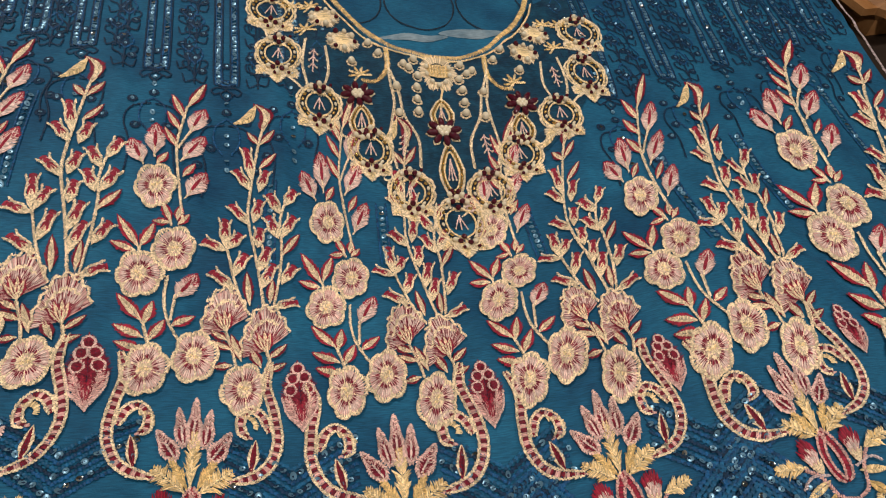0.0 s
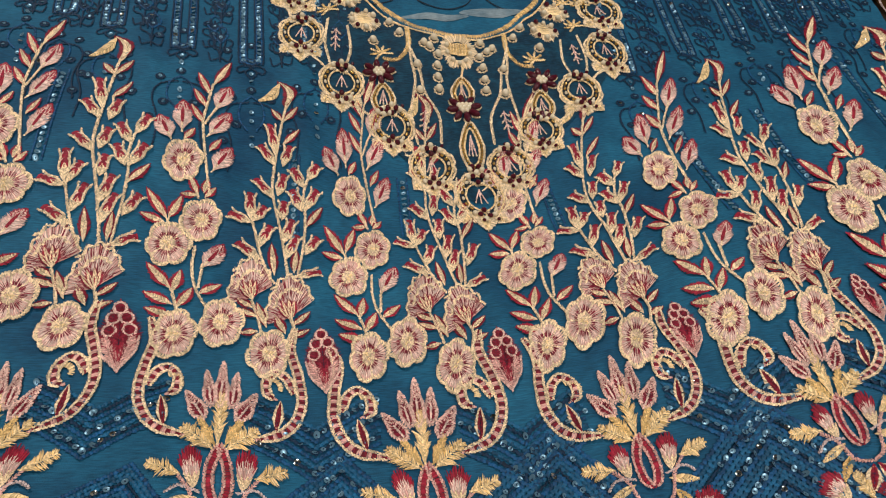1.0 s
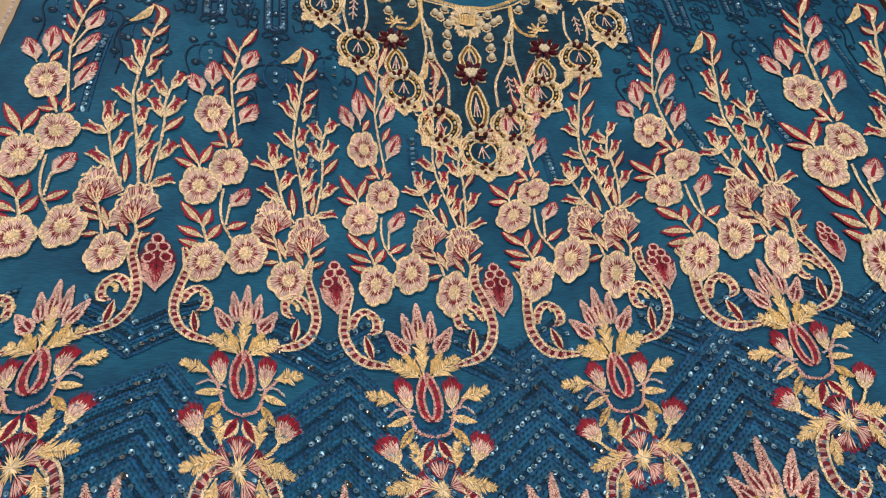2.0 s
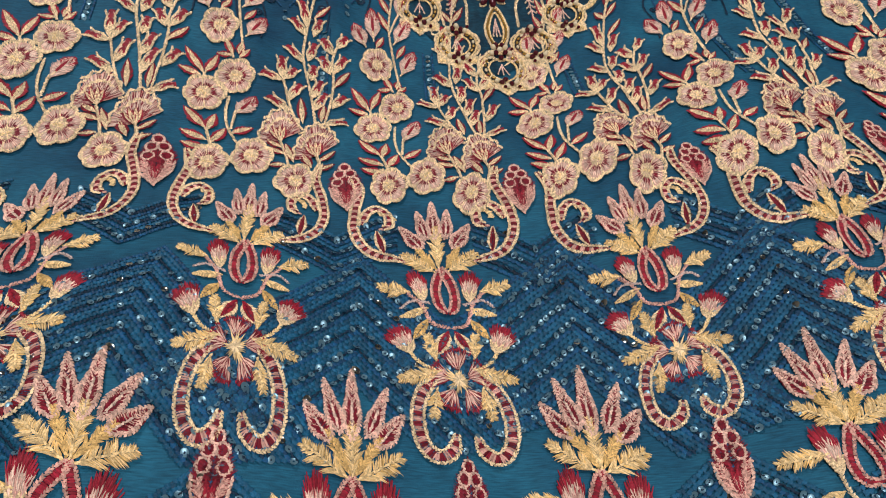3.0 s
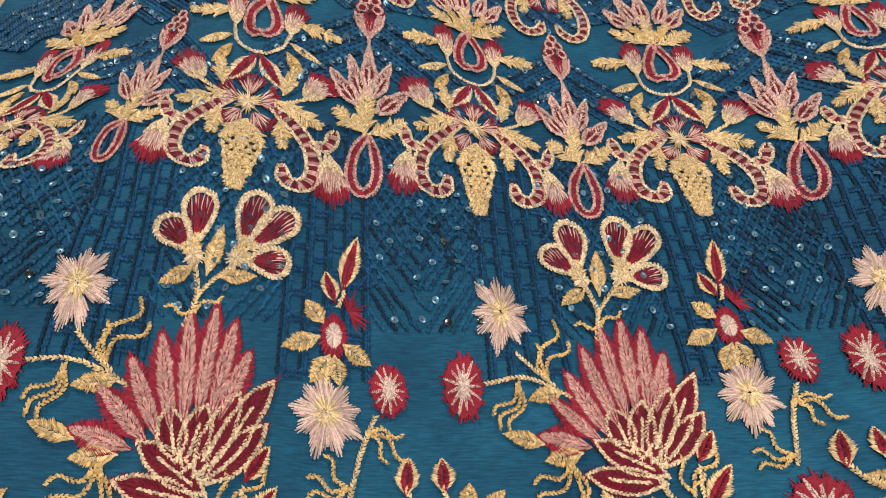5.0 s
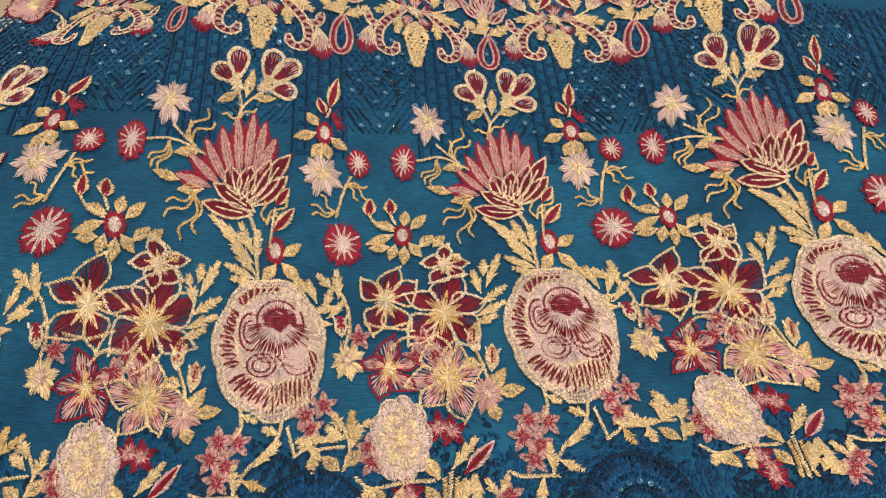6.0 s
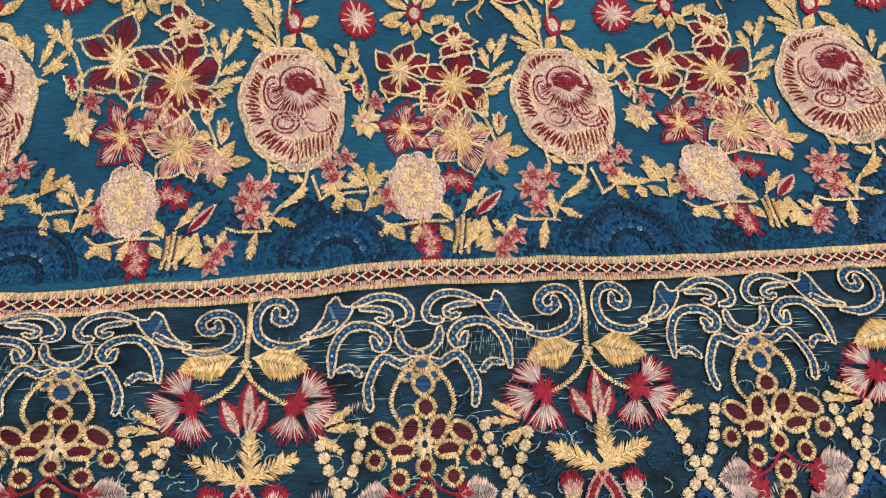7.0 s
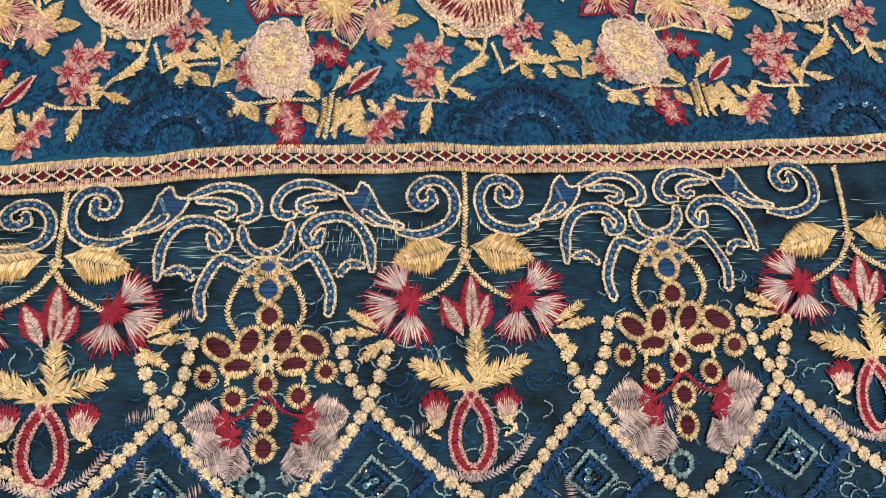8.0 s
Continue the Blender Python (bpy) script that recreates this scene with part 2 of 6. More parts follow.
        self.cord([base, base + along * 0.5 + nrm * bend * length, base + along * 0.9], 0.8, mat, 0.5, 0.5)

    def fan(self, c, r, a0, a1, mat, inner=0.0, outer=1.0, w=0.95, z=0.1, h=0.5, ragged=0.08, thin=1.0, lobes=0, depth=0.16):
        """Radial stitches between two angles (degrees); r is (rx, ry)."""
        rx, ry = r
        n = max(3, int(abs(a1 - a0) / 360 * 2 * math.pi * max(rx, ry) * outer / 0.88 * thin))
        t = np.radians(np.linspace(a0, a1, n, endpoint=abs(a1 - a0) < 359))
        edge = np.ones(n)
        if lobes:
            edge = 1 - depth + depth * np.abs(np.cos(t * lobes / 2)) ** 0.6
        edge = edge * rng.uniform(1 - ragged, 1 + ragged, n)
        u = np.stack([np.cos(t) * rx, np.sin(t) * ry], 1)
        c = np.asarray(c, float)
        self.lay(c + u * inner, c + u * (outer * edge)[:, None], w * (1.15 if w <= 0.72 else 1), mat, h, z, 0.12, w <= 0.72)

    def pad(self, c, r, mat, lobes=0, depth=0.2, turn=0.0, z=0.12, a0=0, a1=360):
        """A flat ground of laid thread under radial stitches."""
        t = np.radians(np.linspace(a0, a1, 41))
        k = 1 - depth + depth * np.abs(np.cos(t * lobes / 2)) ** 0.6 if lobes else np.ones(41)
        ring = np.asarray(c, float) + np.stack([np.cos(t) * r[0], np.sin(t) * r[1]], 1) * k[:, None]
        xy = self.put(np.vstack([[c], ring]))
        v = np.column_stack([xy, np.full(42, z / 1000)])
        f = np.array([(0, j + 1, j + 2, 0) for j in range(40)])
        self.add(v, f, mat)

    def knot(self, c, r, mat, z=0.2):
        """A round padded knot."""
        self.fan(c, (r, r), 0, 360, mat, 0.15, 1.0, 0.9, z, 0.7, 0.05)
        self.fan(c, (r, r), 0, 360, mat, 0.0, 0.5, 0.9, z + 0.35, 0.6, 0.05)

    def ball(self, c, r, mat, z=0.0, long=1.0, turn=0.0):
        """A bead, of r millimetres, stretched by long along turn (degrees)."""
        n, k = 8, 5
        p = self.put([c])[0]
        rad = r * self.size / 1000
        rows = [(0, 0, 1)]
        for i in range(1, k):
            a = math.pi * 0.62 * i / (k - 1)
            rows += [(math.sin(a) * math.cos(2 * math.pi * j / n), math.sin(a) * math.sin(2 * math.pi * j / n), math.cos(a)) for j in range(n)]
        v = np.array(rows) * rad
        v[:, 0] *= long
        ct, st = math.cos(math.radians(turn)), math.sin(math.radians(turn))
        v = np.column_stack([v[:, 0] * ct - v[:, 1] * st + p[0], v[:, 0] * st + v[:, 1] * ct + p[1], v[:, 2] + z / 1000 + rad * 0.45])
        f = [(0, 1 + j, 1 + (j + 1) % n, 0) for j in range(n)]
        for i in range(k - 2):
            f += [(1 + i * n + j, 1 + (i + 1) * n + j, 1 + (i + 1) * n + (j + 1) % n, 1 + i * n + (j + 1) % n) for j in range(n)]
        self.add(v, np.array(f), mat)

    def sequin(self, c, r, mat, tilt=16, z=0.5):
        """A small cupped disc with a hole, tilted at random."""
        n = 10
        p = self.put([c])[0]
        ax, ay = np.radians(rng.normal(0, tilt, 2))
        a = np.linspace(0, 2 * math.pi, n, endpoint=False)
        v = []
        for k, cup in ((1.0, 0.25), (0.72, 0.05), (0.24, 0.0)):
            x, y = np.cos(a) * r * k / 1000, np.sin(a) * r * k / 1000
            v.append(np.column_stack([p[0] + x, p[1] + y, (z + cup * r * 0.5) / 1000 + x * math.tan(ax) + y * math.tan(ay)]))
        j = np.arange(n)
        f = np.vstack([np.stack([j + o, (j + 1) % n + o, (j + 1) % n + o + n, j + o + n], 1) for o in (0, n)])
        self.add(np.vstack(v), f, mat)

    def fill(self, points, mat, z=0.05):
        """A flat satin patch inside an outline, in stitches that run across it."""
        p = bezier(list(points) + [points[0]], 0.8)
        lo, hi = p[:, 1].min(), p[:, 1].max()
        for y in np.arange(lo + 0.3, hi, 0.75):
            xs = []
            for (x0, y0), (x1, y1) in zip(p, np.roll(p, -1, 0)):
                if (y0 <= y) != (y1 <= y):
                    xs.append(x0 + (y - y0) / (y1 - y0) * (x1 - x0))
            xs.sort()
            for a, b in zip(xs[::2], xs[1::2]):
                k = max(1, int((b - a) / 7))
                e = np.linspace(a, b, k + 1)
                self.lay([(x, y) for x in e[:-1]], [(x, y) for x in e[1:]], 1.0, mat, 0.4, z)

    def finish(self, name, parent, label="", lift=0.0):
        v, f = np.vstack(self.v), np.vstack(self.f)
        v[:, 2] += relief(v[:, :2]) + TABLE + lift
        faces = [tuple(q) if q[3] != q[0] else (q[0], q[1], q[2]) for q in f.tolist()]
        return mesh_object(name, v.tolist(), faces, self.mats, np.concatenate(self.m), parent, label)


class Motif:
    """A part of the dress: its stems are its own mesh, and every leaf, flower or scroll is a mesh under it."""

    def __init__(self, name, place, parent, label=""):
        self.name, self.place, self.label = name, place, label
        self.ob = new(name, bpy.data.meshes.new(name))
        self.ob.parent = parent
        self.stems = Sewn(place)
        self.pair = False

    def both(self, points):
        """The points and, for a mirrored motif, their mirror image."""
        pts = [np.asarray(p, float) for p in points]
        return [pts, [p * (-1, 1) for p in pts]] if self.pair else [pts]

    def stem(self, mat, w, *points):
        for pts in self.both(points):
            if not self.stems.v:
                self.stems.cord(pts, w, mat)
            else:
                s = Sewn(self.place)
                s.cord(pts, w, mat)
                s.finish("stem", self.ob, "", 0.0006)

    def piece(self, name, draw, *points, label=""):
        for pts in self.both(points):
            s = Sewn(self.place)
            draw(s, *pts)
            s.finish(name, self.ob, label, 0.0007)

    def close(self):
        s = self.stems
        v, f = np.vstack(s.v), np.vstack(s.f)
        v[:, 2] += relief(v[:, :2]) + TABLE + 0.0006
        me = self.ob.data
        me.from_pydata(v.tolist(), [], [tuple(q) if q[3] != q[0] else tuple(q[:3]) for q in f.tolist()])
        for m in s.mats:
            me.materials.append(m)
        me.polygons.foreach_set("material_index", np.concatenate(s.m))
        me.polygons.foreach_set("use_smooth", [True] * len(me.polygons))
        me.update()
        return tagged(self.ob, self.label)

    # -- kinds of pieces --
    def leaf(self, base, tip, wid, inner, edge, bend=0.0, name="leaf"):
        self.piece(name, lambda s, a, b: s.leaf(a, b, wid, inner, edge, bend), base, tip)

    def feather(self, base, tip, wid, mat=None, bend=0.0):
        self.piece("leaf", lambda s, a, b: s.feather(a, b, wid, mat or GOLD, bend), base, tip)

    def oval(self, base, tip, wid):
        """A rounded leaf of pale barbs round a crimson midrib, tipped with crimson."""
        def draw(s, a, b):
            d = b - a
            s.leaf(a, b, wid * 1.05, MAUVE, MAUVE)
            s.leaf(a + d * 0.5, b + d * 0.06, wid * 0.85, RED, RED)
            s.leaf(a + d * 0.04, b - d * 0.1, wid * 0.86, PALE, None, 0.0, 0.25)
            s.leaf(a + d * 0.22, a + d * 0.82, wid * 0.26, RED, None, 0.0, 0.6)
            s.cord([a - d * 0.05, a + d * 0.28], 1.1, CREAM, 0.6, 0.6)
        self.piece("leaf", draw, base, tip)

    def bud(self, base, tip, wid):
        """An open cup: a red heart between two cream sepals with flared points."""
        def draw(s, a, b):
            d = b - a
            n = np.array([-d[1], d[0]]) / np.linalg.norm(d)
            k = max(6, int(np.linalg.norm(d) / 0.7))
            t = np.linspace(0.3, 0.98, k)[:, None]
            mid = a + d * t
            s.lay(mid - n * wid * 0.3, mid + n * wid * 0.3 + d * 0.04, 0.95, RED, 0.6, 0.2)
            s.lay(mid[::3] - n * wid * 0.2, mid[::3] + n * wid * 0.16, 0.8, MAROON, 0.6, 0.35)
            for o in (-1, 1):
                s.cord([a, a + d * 0.3 + n * o * wid * 0.4, a + d * 0.72 + n * o * wid * 0.36, b + n * o * wid * 0.56], 1.5, CREAM, 0.3, 0.8)
                s.lay([a + d * 0.5 + n * o * wid * 0.42, a + d * 0.7 + n * o * wid * 0.4], [a + d * 0.66 + n * o * wid * 0.1, a + d * 0.9 + n * o * wid * 0.14], 0.7, MAUVE, 0.6, 0.45)
            s.leaf(a - d * 0.16, a + d * 0.46, wid * 0.62, CREAM, None, 0.0, 0.35)
        self.piece("bud", draw, base, tip)

    def bloom(self, c, rx, ry, petals=6, turn=18.0):
        """A scalloped flower: mauve and maroon rays inside a corded cream edge, a knotted cream heart."""
        def draw(s, o):
            t = np.linspace(0, 2 * math.pi, 24 * petals + 1)
            off = rng.uniform(0, 6.28)
            size = 1 + 0.05 * np.sin(t + off) + 0.03 * np.sin(3 * t + off)
            lobe = (0.80 + 0.2 * np.abs(np.sin((t + 0.3) * petals / 2)) ** 0.55) * size
            ring = np.stack([np.cos(t) * rx, np.sin(t) * ry], 1) * lobe[:, None]
            s.pad(o, (rx * 0.86, ry * 0.86), PINK, 0, 0.0)

            def rays(i, j, count, mat, w, z, ragged):
                pick = np.linspace(0, len(t) - 2, count).astype(int)
                e = rng.uniform(1 - ragged, 1, (count, 1))
                s.lay(o + ring[pick] * i, o + ring[pick] * (i + (j - i) * e), w * 1.15, mat, 0.6, z, 0.12, mat in (MAROON, PALE))
            around = (rx + ry) * 3.1
            rays(0.25, 0.95, int(around / 0.95), MAUVE, 0.75, 0.12, 0.08)
            rays(0.3, 0.86, int(around / 1.5), MAROON, 0.62, 0.28, 0.4)
            rays(0.5, 0.92, int(around / 1.9), PALE, 0.6, 0.36, 0.2)
            rays(1.05, 0.82, int(around / 0.95), CREAM, 0.66, 0.34, 0.25)
            s.cord(o + ring[::3], 1.7, CREAM, 0.45, 0.9)
            notch = np.arange(petals) * 24 + int(24 * (1 - 0.3 * petals / (2 * math.pi))) % 24
            for i in notch:
                i = i % (len(t) - 1)
                s.cord([o + ring[i] * 0.5, o + ring[i] * 0.97], 0.9, CREAM if i % 48 else MAROON, 0.45, 0.6)
            s.fan(o, (rx * 0.36, ry * 0.36), 0, 360, CREAM, 0.55, 1.0, 0.7, 0.5, 0.9, 0.16)
            s.fan(o, (rx * 0.24, ry * 0.24), 0, 360, MAUVE, 0.5, 1.0, 0.7, 0.5, 0.5, 0.2)
            for k in range(5):
                a = 2 * math.pi * k / 5 + off
                s.fan(o + np.array([math.cos(a) * rx, math.sin(a) * ry]) * 0.13, (1.4, 1.6), 0, 360, GOLD if k % 2 else CREAM, 0.1, 1.0, 0.75, 0.75, 0.7, 0.2)
        self.piece("flower", draw, c)

    def carnation(self, c, base, rx, ry):
        """A side view: frilled petals in two tiers, corded in cream, over a striped calyx."""
        def draw(s, o, b):
            a = math.degrees(math.atan2(o[1] - b[1], o[0] - b[0]))
            root = b + (o - b) * 0.12
            for k, reach, z in ((-52, 0.92, 0.0), (52, 0.92, 0.0), (0, 1.0, 0.15), (-27, 0.66, 0.4), (27, 0.66, 0.4)):
                r = np.array((rx * 1.12, ry * 1.8)) * reach
                half = 34 if reach > 0.7 else 30
                s.fan(root, r, a + k - half, a + k + half, PINK, 0.1, 0.95, 1.2, z, 0.4, 0.03, 1.2)
                s.fan(root, r, a + k - half, a + k + half, MAROON, 0.3, 0.9, 0.62, z + 0.2, 0.5, 0.3, 0.75)
                s.fan(root, r, a + k - half, a + k + half, PALE, 0.45, 0.95, 0.6, z + 0.25, 0.5, 0.2, 0.6)
                t = np.radians(np.linspace(a + k - half, a + k + half, 13))
                wave = 1 + 0.05 * np.cos(np.linspace(0, 6 * math.pi, 13))
                s.cord(root + np.stack([np.cos(t) * r[0] * wave, np.sin(t) * r[1] * wave], 1), 1.6, CREAM, z + 0.4, 0.9)
            for k in (-40, -14, 14, 40):
                d = np.array([math.cos(math.radians(a + k * 1.5)) * rx, math.sin(math.radians(a + k * 1.5)) * ry])
                s.leaf(b - (o - b) * 0.05, b + (o - b) * 0.42 + d * 0.42, rx * 0.32, CREAM, MAROON if k in (-14, 40) else RED, 0.0, 0.8)
        self.piece("flower", draw, c, base)

    def scroll(self, w, *points, outline=None, rung=None, ground=None, label=""):
        """A ladder band: maroon rungs between two corded edges; it narrows to its ends."""
        outline, rung, ground = outline or CREAM, rung or MAROON, ground or PINK

        def draw(s, *pts):
            p = bezier(pts, 0.8)
            n, d = normals(p)
            t = np.linspace(0, 1, len(p))
            half = (w * 0.5 * np.clip(np.minimum(0.45 + t * 5, 0.35 + (1 - t) * 5), 0, 1))[:, None]
            on = ((np.arange(len(p)) // 3) % 2 == 0)
            a, b = p + n * half * 0.85, p - n * half * 0.85
            s.lay(a[on], b[on], 1.0, rung, 0.5, 0.1)
            s.lay(a[~on], b[~on], 1.0, ground, 0.4, 0.05)
            s.cord(p[::4] + (n * half)[::4], 1.5, outline, 0.2, 0.7)
            s.cord(p[::4] - (n * half)[::4], 1.5, outline, 0.2, 0.7)
        self.piece("scroll", draw, *points, label=label)

    def thistle(self, base, tip, wid):
        """A tuft of pink stitches with crimson points on a gold cup."""
        def draw(s, b, t):
            d = t - b
            length = np.linalg.norm(d)
            n = np.array([-d[1], d[0]]) / length
            k = int(wid * 4.2)
            u = np.linspace(-1, 1, k)[:, None]
            foot = b + d * 0.2 + n * u * wid * 0.22
            top = b + d * (1.04 - 0.28 * u ** 2) + n * u * wid * 0.62
            s.lay(foot, foot + (top - foot) * 0.86, 1.0, PINK, 0.5, 0.05, 0.2)
            s.lay(foot + (top - foot) * 0.62, foot + (top - foot) * rng.uniform(0.92, 1.2, (k, 1)), 0.6, RED, 0.55, 0.15, 0.2)
            low = foot + (top - foot) * rng.uniform(0.1, 0.5, (k, 1))
            s.lay(low, low + (top - foot) * rng.uniform(0.25, 0.42, (k, 1)), 0.6, PALE, 0.6, 0.3, 0.25)
            low = foot + (top - foot) * rng.uniform(0.3, 0.6, (k, 1))
            s.lay(low[::3], (low + (top - foot) * 0.4)[::3], 0.55, RED, 0.6, 0.38, 0.2)
            for o in (-1, -0.4, 0.4, 1):
                s.leaf(b - d * 0.06, b + d * 0.36 + n * o * wid * 0.42, wid * 0.2, CREAM, None, 0.0, 0.4)
        self.piece("flower", draw, base, tip)

    def rose(self, c, rx, ry):
        """Five streaked pink petals with ragged crimson edges round a gold burst."""
        def petal(k):
            def draw(s, o):
                a = 90 + 72 * k
                q = o + np.array([math.cos(math.radians(a)) * rx, math.sin(math.radians(a)) * ry]) * 0.3
                s.fan(q, (rx * 0.72, ry * 0.70), a - 40, a + 40, MAROON, 0.1, 1.02, 0.9, 0.0, 0.5, 0.12, 1.2)
                s.fan(q, (rx * 0.66, ry * 0.64), a - 38, a + 38, PINK, 0.1, 0.98, 0.72, 0.2, 0.6, 0.3, 1.0)
                s.fan(q, (rx * 0.64, ry * 0.62), a - 36, a + 36, PALE, 0.2, 0.9, 0.6, 0.32, 0.6, 0.35, 0.6)
                s.fan(q, (rx * 0.76, ry * 0.74), a - 42, a + 42, RED, 0.84, 1.06, 0.6, 0.25, 0.5, 0.12, 1.0)
                s.fan(q, (rx * 0.7, ry * 0.68), a - 30, a + 30, MAROON, 0.1, 0.8, 0.6, 0.42, 0.5, 0.3, 0.4)
            return draw
        for k in range(5):
            self.piece("petal", petal(k), c)
        self.piece("flower_heart", lambda s, o: (s.fan(o, (rx * 0.42, ry * 0.42), 0, 360, GOLD, 0.0, 1.0, 0.7, 0.5, 0.7, 0.5, 0.7), s.fan(o, (rx * 0.24, ry * 0.24), 0, 360, CREAM, 0.0, 1.0, 0.7, 0.85, 0.7, 0.4)), c)

    def lance(self, base, tip, wid):
        """A lotus petal: a pale barbed rim round a maroon heart with a pale vein."""
        def draw(s, b, t):
            d = t - b
            n = np.array([-d[1], d[0]]) / np.linalg.norm(d)
            s.leaf(b, t - d * 0.08, wid * 0.95, MAROON, None)
            for o in (-1, 1):
                side = [b + d * u + n * wid * k * o for u, k in ((0.0, 0.06), (0.2, 0.40), (0.42, 0.47), (0.64, 0.26), (0.82, 0.2), (1.03, 0.0))]
                s.cord(side, 1.9, MAUVE, 0.4, 0.9)
                p = bezier(side, 0.8)
                p = p[2:-4]
                s.lay(p, p - n * o * wid * rng.uniform(0.12, 0.4, (len(p), 1)) - d * 0.05, 0.6, MAUVE, 0.6, 0.25, 0.12)
            s.cord([b + d * 0.12, b + d * 0.55], 0.9, PALE, 0.4, 0.6)
        self.piece("petal", draw, base, tip)

    def pine(self, tip, foot, wid):
        """A strawberry-like cone: maroon scales under pink netting, two feathered sepals below."""
        def draw(s, t, b):
            d = t - b
            n = np.array([-d[1], d[0]]) / np.linalg.norm(d)
            s.leaf(b + d * 0.02, t, wid * 0.8, MAROON, MAROON)
            for row, (u, reach, count) in enumerate(((0.93, 0.0, 1), (0.78, 0.16, 2), (0.6, 0.24, 2))):
                for k in range(count):
                    o = 0 if count == 1 else reach * (2 * k / (count - 1) - 1)
                    c = b + d * u + n * wid * o
                    a = np.radians(np.arange(0, 361, 40))
                    e = np.outer(np.cos(a), n) * wid * 0.15 + np.outer(np.sin(a), d) * 0.085
                    s.cord(c + e, 1.2, MAUVE, 0.4, 0.8)
            for o in (-1, 1):
                s.feather(b + d * 0.02, b + d * 0.5 + n * o * wid * 0.34, wid * 0.36, PINK)
                s.leaf(b + d * 0.1, b + d * 0.46 + n * o * wid * 0.1, wid * 0.16, RED, None, 0.0, 0.5)
                s.cord([b, b + d * 0.25 + n * o * wid * 0.36, b + d * 0.5 + n * o * wid * 0.46], 1.1, MAUVE, 0.35, 0.7)
        self.piece("cone", draw, tip, foot)

# ---- the room ----
def slab(name, x0, x1, y0, y1, z0, z1, mat, label, kind="structure"):
    bm = bmesh.new()
    bmesh.ops.create_cube(bm, size=1.0, matrix=Matrix.Translation(((x0 + x1) / 2, (y0 + y1) / 2, (z0 + z1) / 2)) @ Matrix.Diagonal((x1 - x0, y1 - y0, z1 - z0, 1)))
    me = bpy.data.meshes.new(name)
    bm.to_mesh(me)
    bm.free()
    me.materials.append(mat)
    return tagged(new(name, me), label, name.split("_")[0], kind=kind)


slab("floor", -2.6, 2.6, -2.6, 2.6, -0.1, 0.0, WOOD, "dark wooden showroom floor")
slab("ceiling", -2.6, 2.6, -2.6, 2.6, 2.7, 2.8, WALL, "plain pale ceiling")
slab("wall_north", -2.6, 2.6, 2.6, 2.7, 0.0, 2.7, WALL, "plain cream wall")
slab("wall_south", -2.6, 2.6, -2.7, -2.6, 0.0, 2.7, WALL, "plain cream wall")
slab("wall_east", 2.6, 2.7, -2.6, 2.6, 0.0, 2.7, WALL, "plain cream wall")
slab("wall_west", -2.7, -2.6, -2.6, 2.6, 0.0, 2.7, WALL, "plain cream wall")


def table():
    root = tagged(new("table"), "dark-stained wooden display table under the dress", "table")
    root.location = (0.1, 0.0, 0.0)
    bm = bmesh.new()
    bmesh.ops.create_cube(bm, size=1.0, matrix=Matrix.Translation((0.05, 0.05, TABLE - 0.02)) @ Matrix.Diagonal((1.7, 1.6, 0.04, 1)))
    bmesh.ops.bevel(bm, geom=bm.edges[:], offset=0.006, segments=2, affect="EDGES")
    part("tabletop", bm, WOOD, root)
    for x in (-0.72, 0.82):
        for y in (-0.68, 0.78):
            bm = bmesh.new()
            bmesh.ops.create_cone(bm, cap_ends=True, segments=12, radius1=0.025, radius2=0.035, depth=TABLE - 0.04, matrix=Matrix.Translation((x, y, (TABLE - 0.04) / 2)))
            part("leg", bm, WOOD, root)


table()

# ---- the dress: one sheet of thin cloth that lies in low folds ----
dress = tagged(new("dress"), "teal georgette dress with gold and maroon floral embroidery, laid flat", "dress")


def left_edge(y):
    return np.interp(y, [-0.6, -0.2, -0.1, 0.0, 0.1, 0.145, 0.2, 0.25, 0.32, 0.7], [-0.40, -0.34, -0.275, -0.238, -0.216, -0.192, -0.184, -0.198, -0.235, -0.25])


def right_edge(y):
    return np.interp(y, [-0.6, 0.2, 0.53, 0.66, 0.75], [0.46, 0.50, 0.528, 0.548, 0.57])


NECK = (0.108, 0.640, 0.105, 0.128)


def in_neck(x, y):
    return ((x - NECK[0]) / NECK[2]) ** 2 + ((y - NECK[1]) / NECK[3]) ** 2 < 1


def sheet(name, y0, y1, rows, cols, lift, mat, label, hole=False):
    ys = np.linspace(y0, y1, rows)
    xy = np.array([(left_edge(y) + (right_edge(y) - left_edge(y)) * u, y) for y in ys for u in np.linspace(0, 1, cols)])
    edge = np.tile(np.minimum(np.linspace(0, 1, cols), np.linspace(1, 0, cols)), rows)
    z = relief(xy) + lift
    z = np.where(edge < 0.012, z - 0.010 * (1 - edge / 0.012), z)
    keep = []
    for r in range(rows - 1):
        for c in range(cols - 1):
            i = r * cols + c
            x, y = xy[i]
            if not (hole and in_neck(x, y)):
                keep.append((i, i + 1, i + cols + 1, i + cols))
    ob = mesh_object(name, np.column_stack([xy, z + TABLE]).tolist(), keep, [mat], [0] * len(keep), dress, label)
    solid = ob.modifiers.new("thickness", "SOLIDIFY")
    solid.thickness, solid.offset = 0.0006, -1
    return ob


sheet("fabric", -0.382, 0.75, 330, 240, -0.0008, CLOTH, "thin teal georgette, slightly creased", True)
sheet("back_panel", 0.46, 0.75, 40, 60, -0.006, CLOTH, "back of the dress seen in the neck opening")
sheet("hem_panel", -0.60, -0.376, 70, 200, -0.0012, NET, "dark see-through net hem")

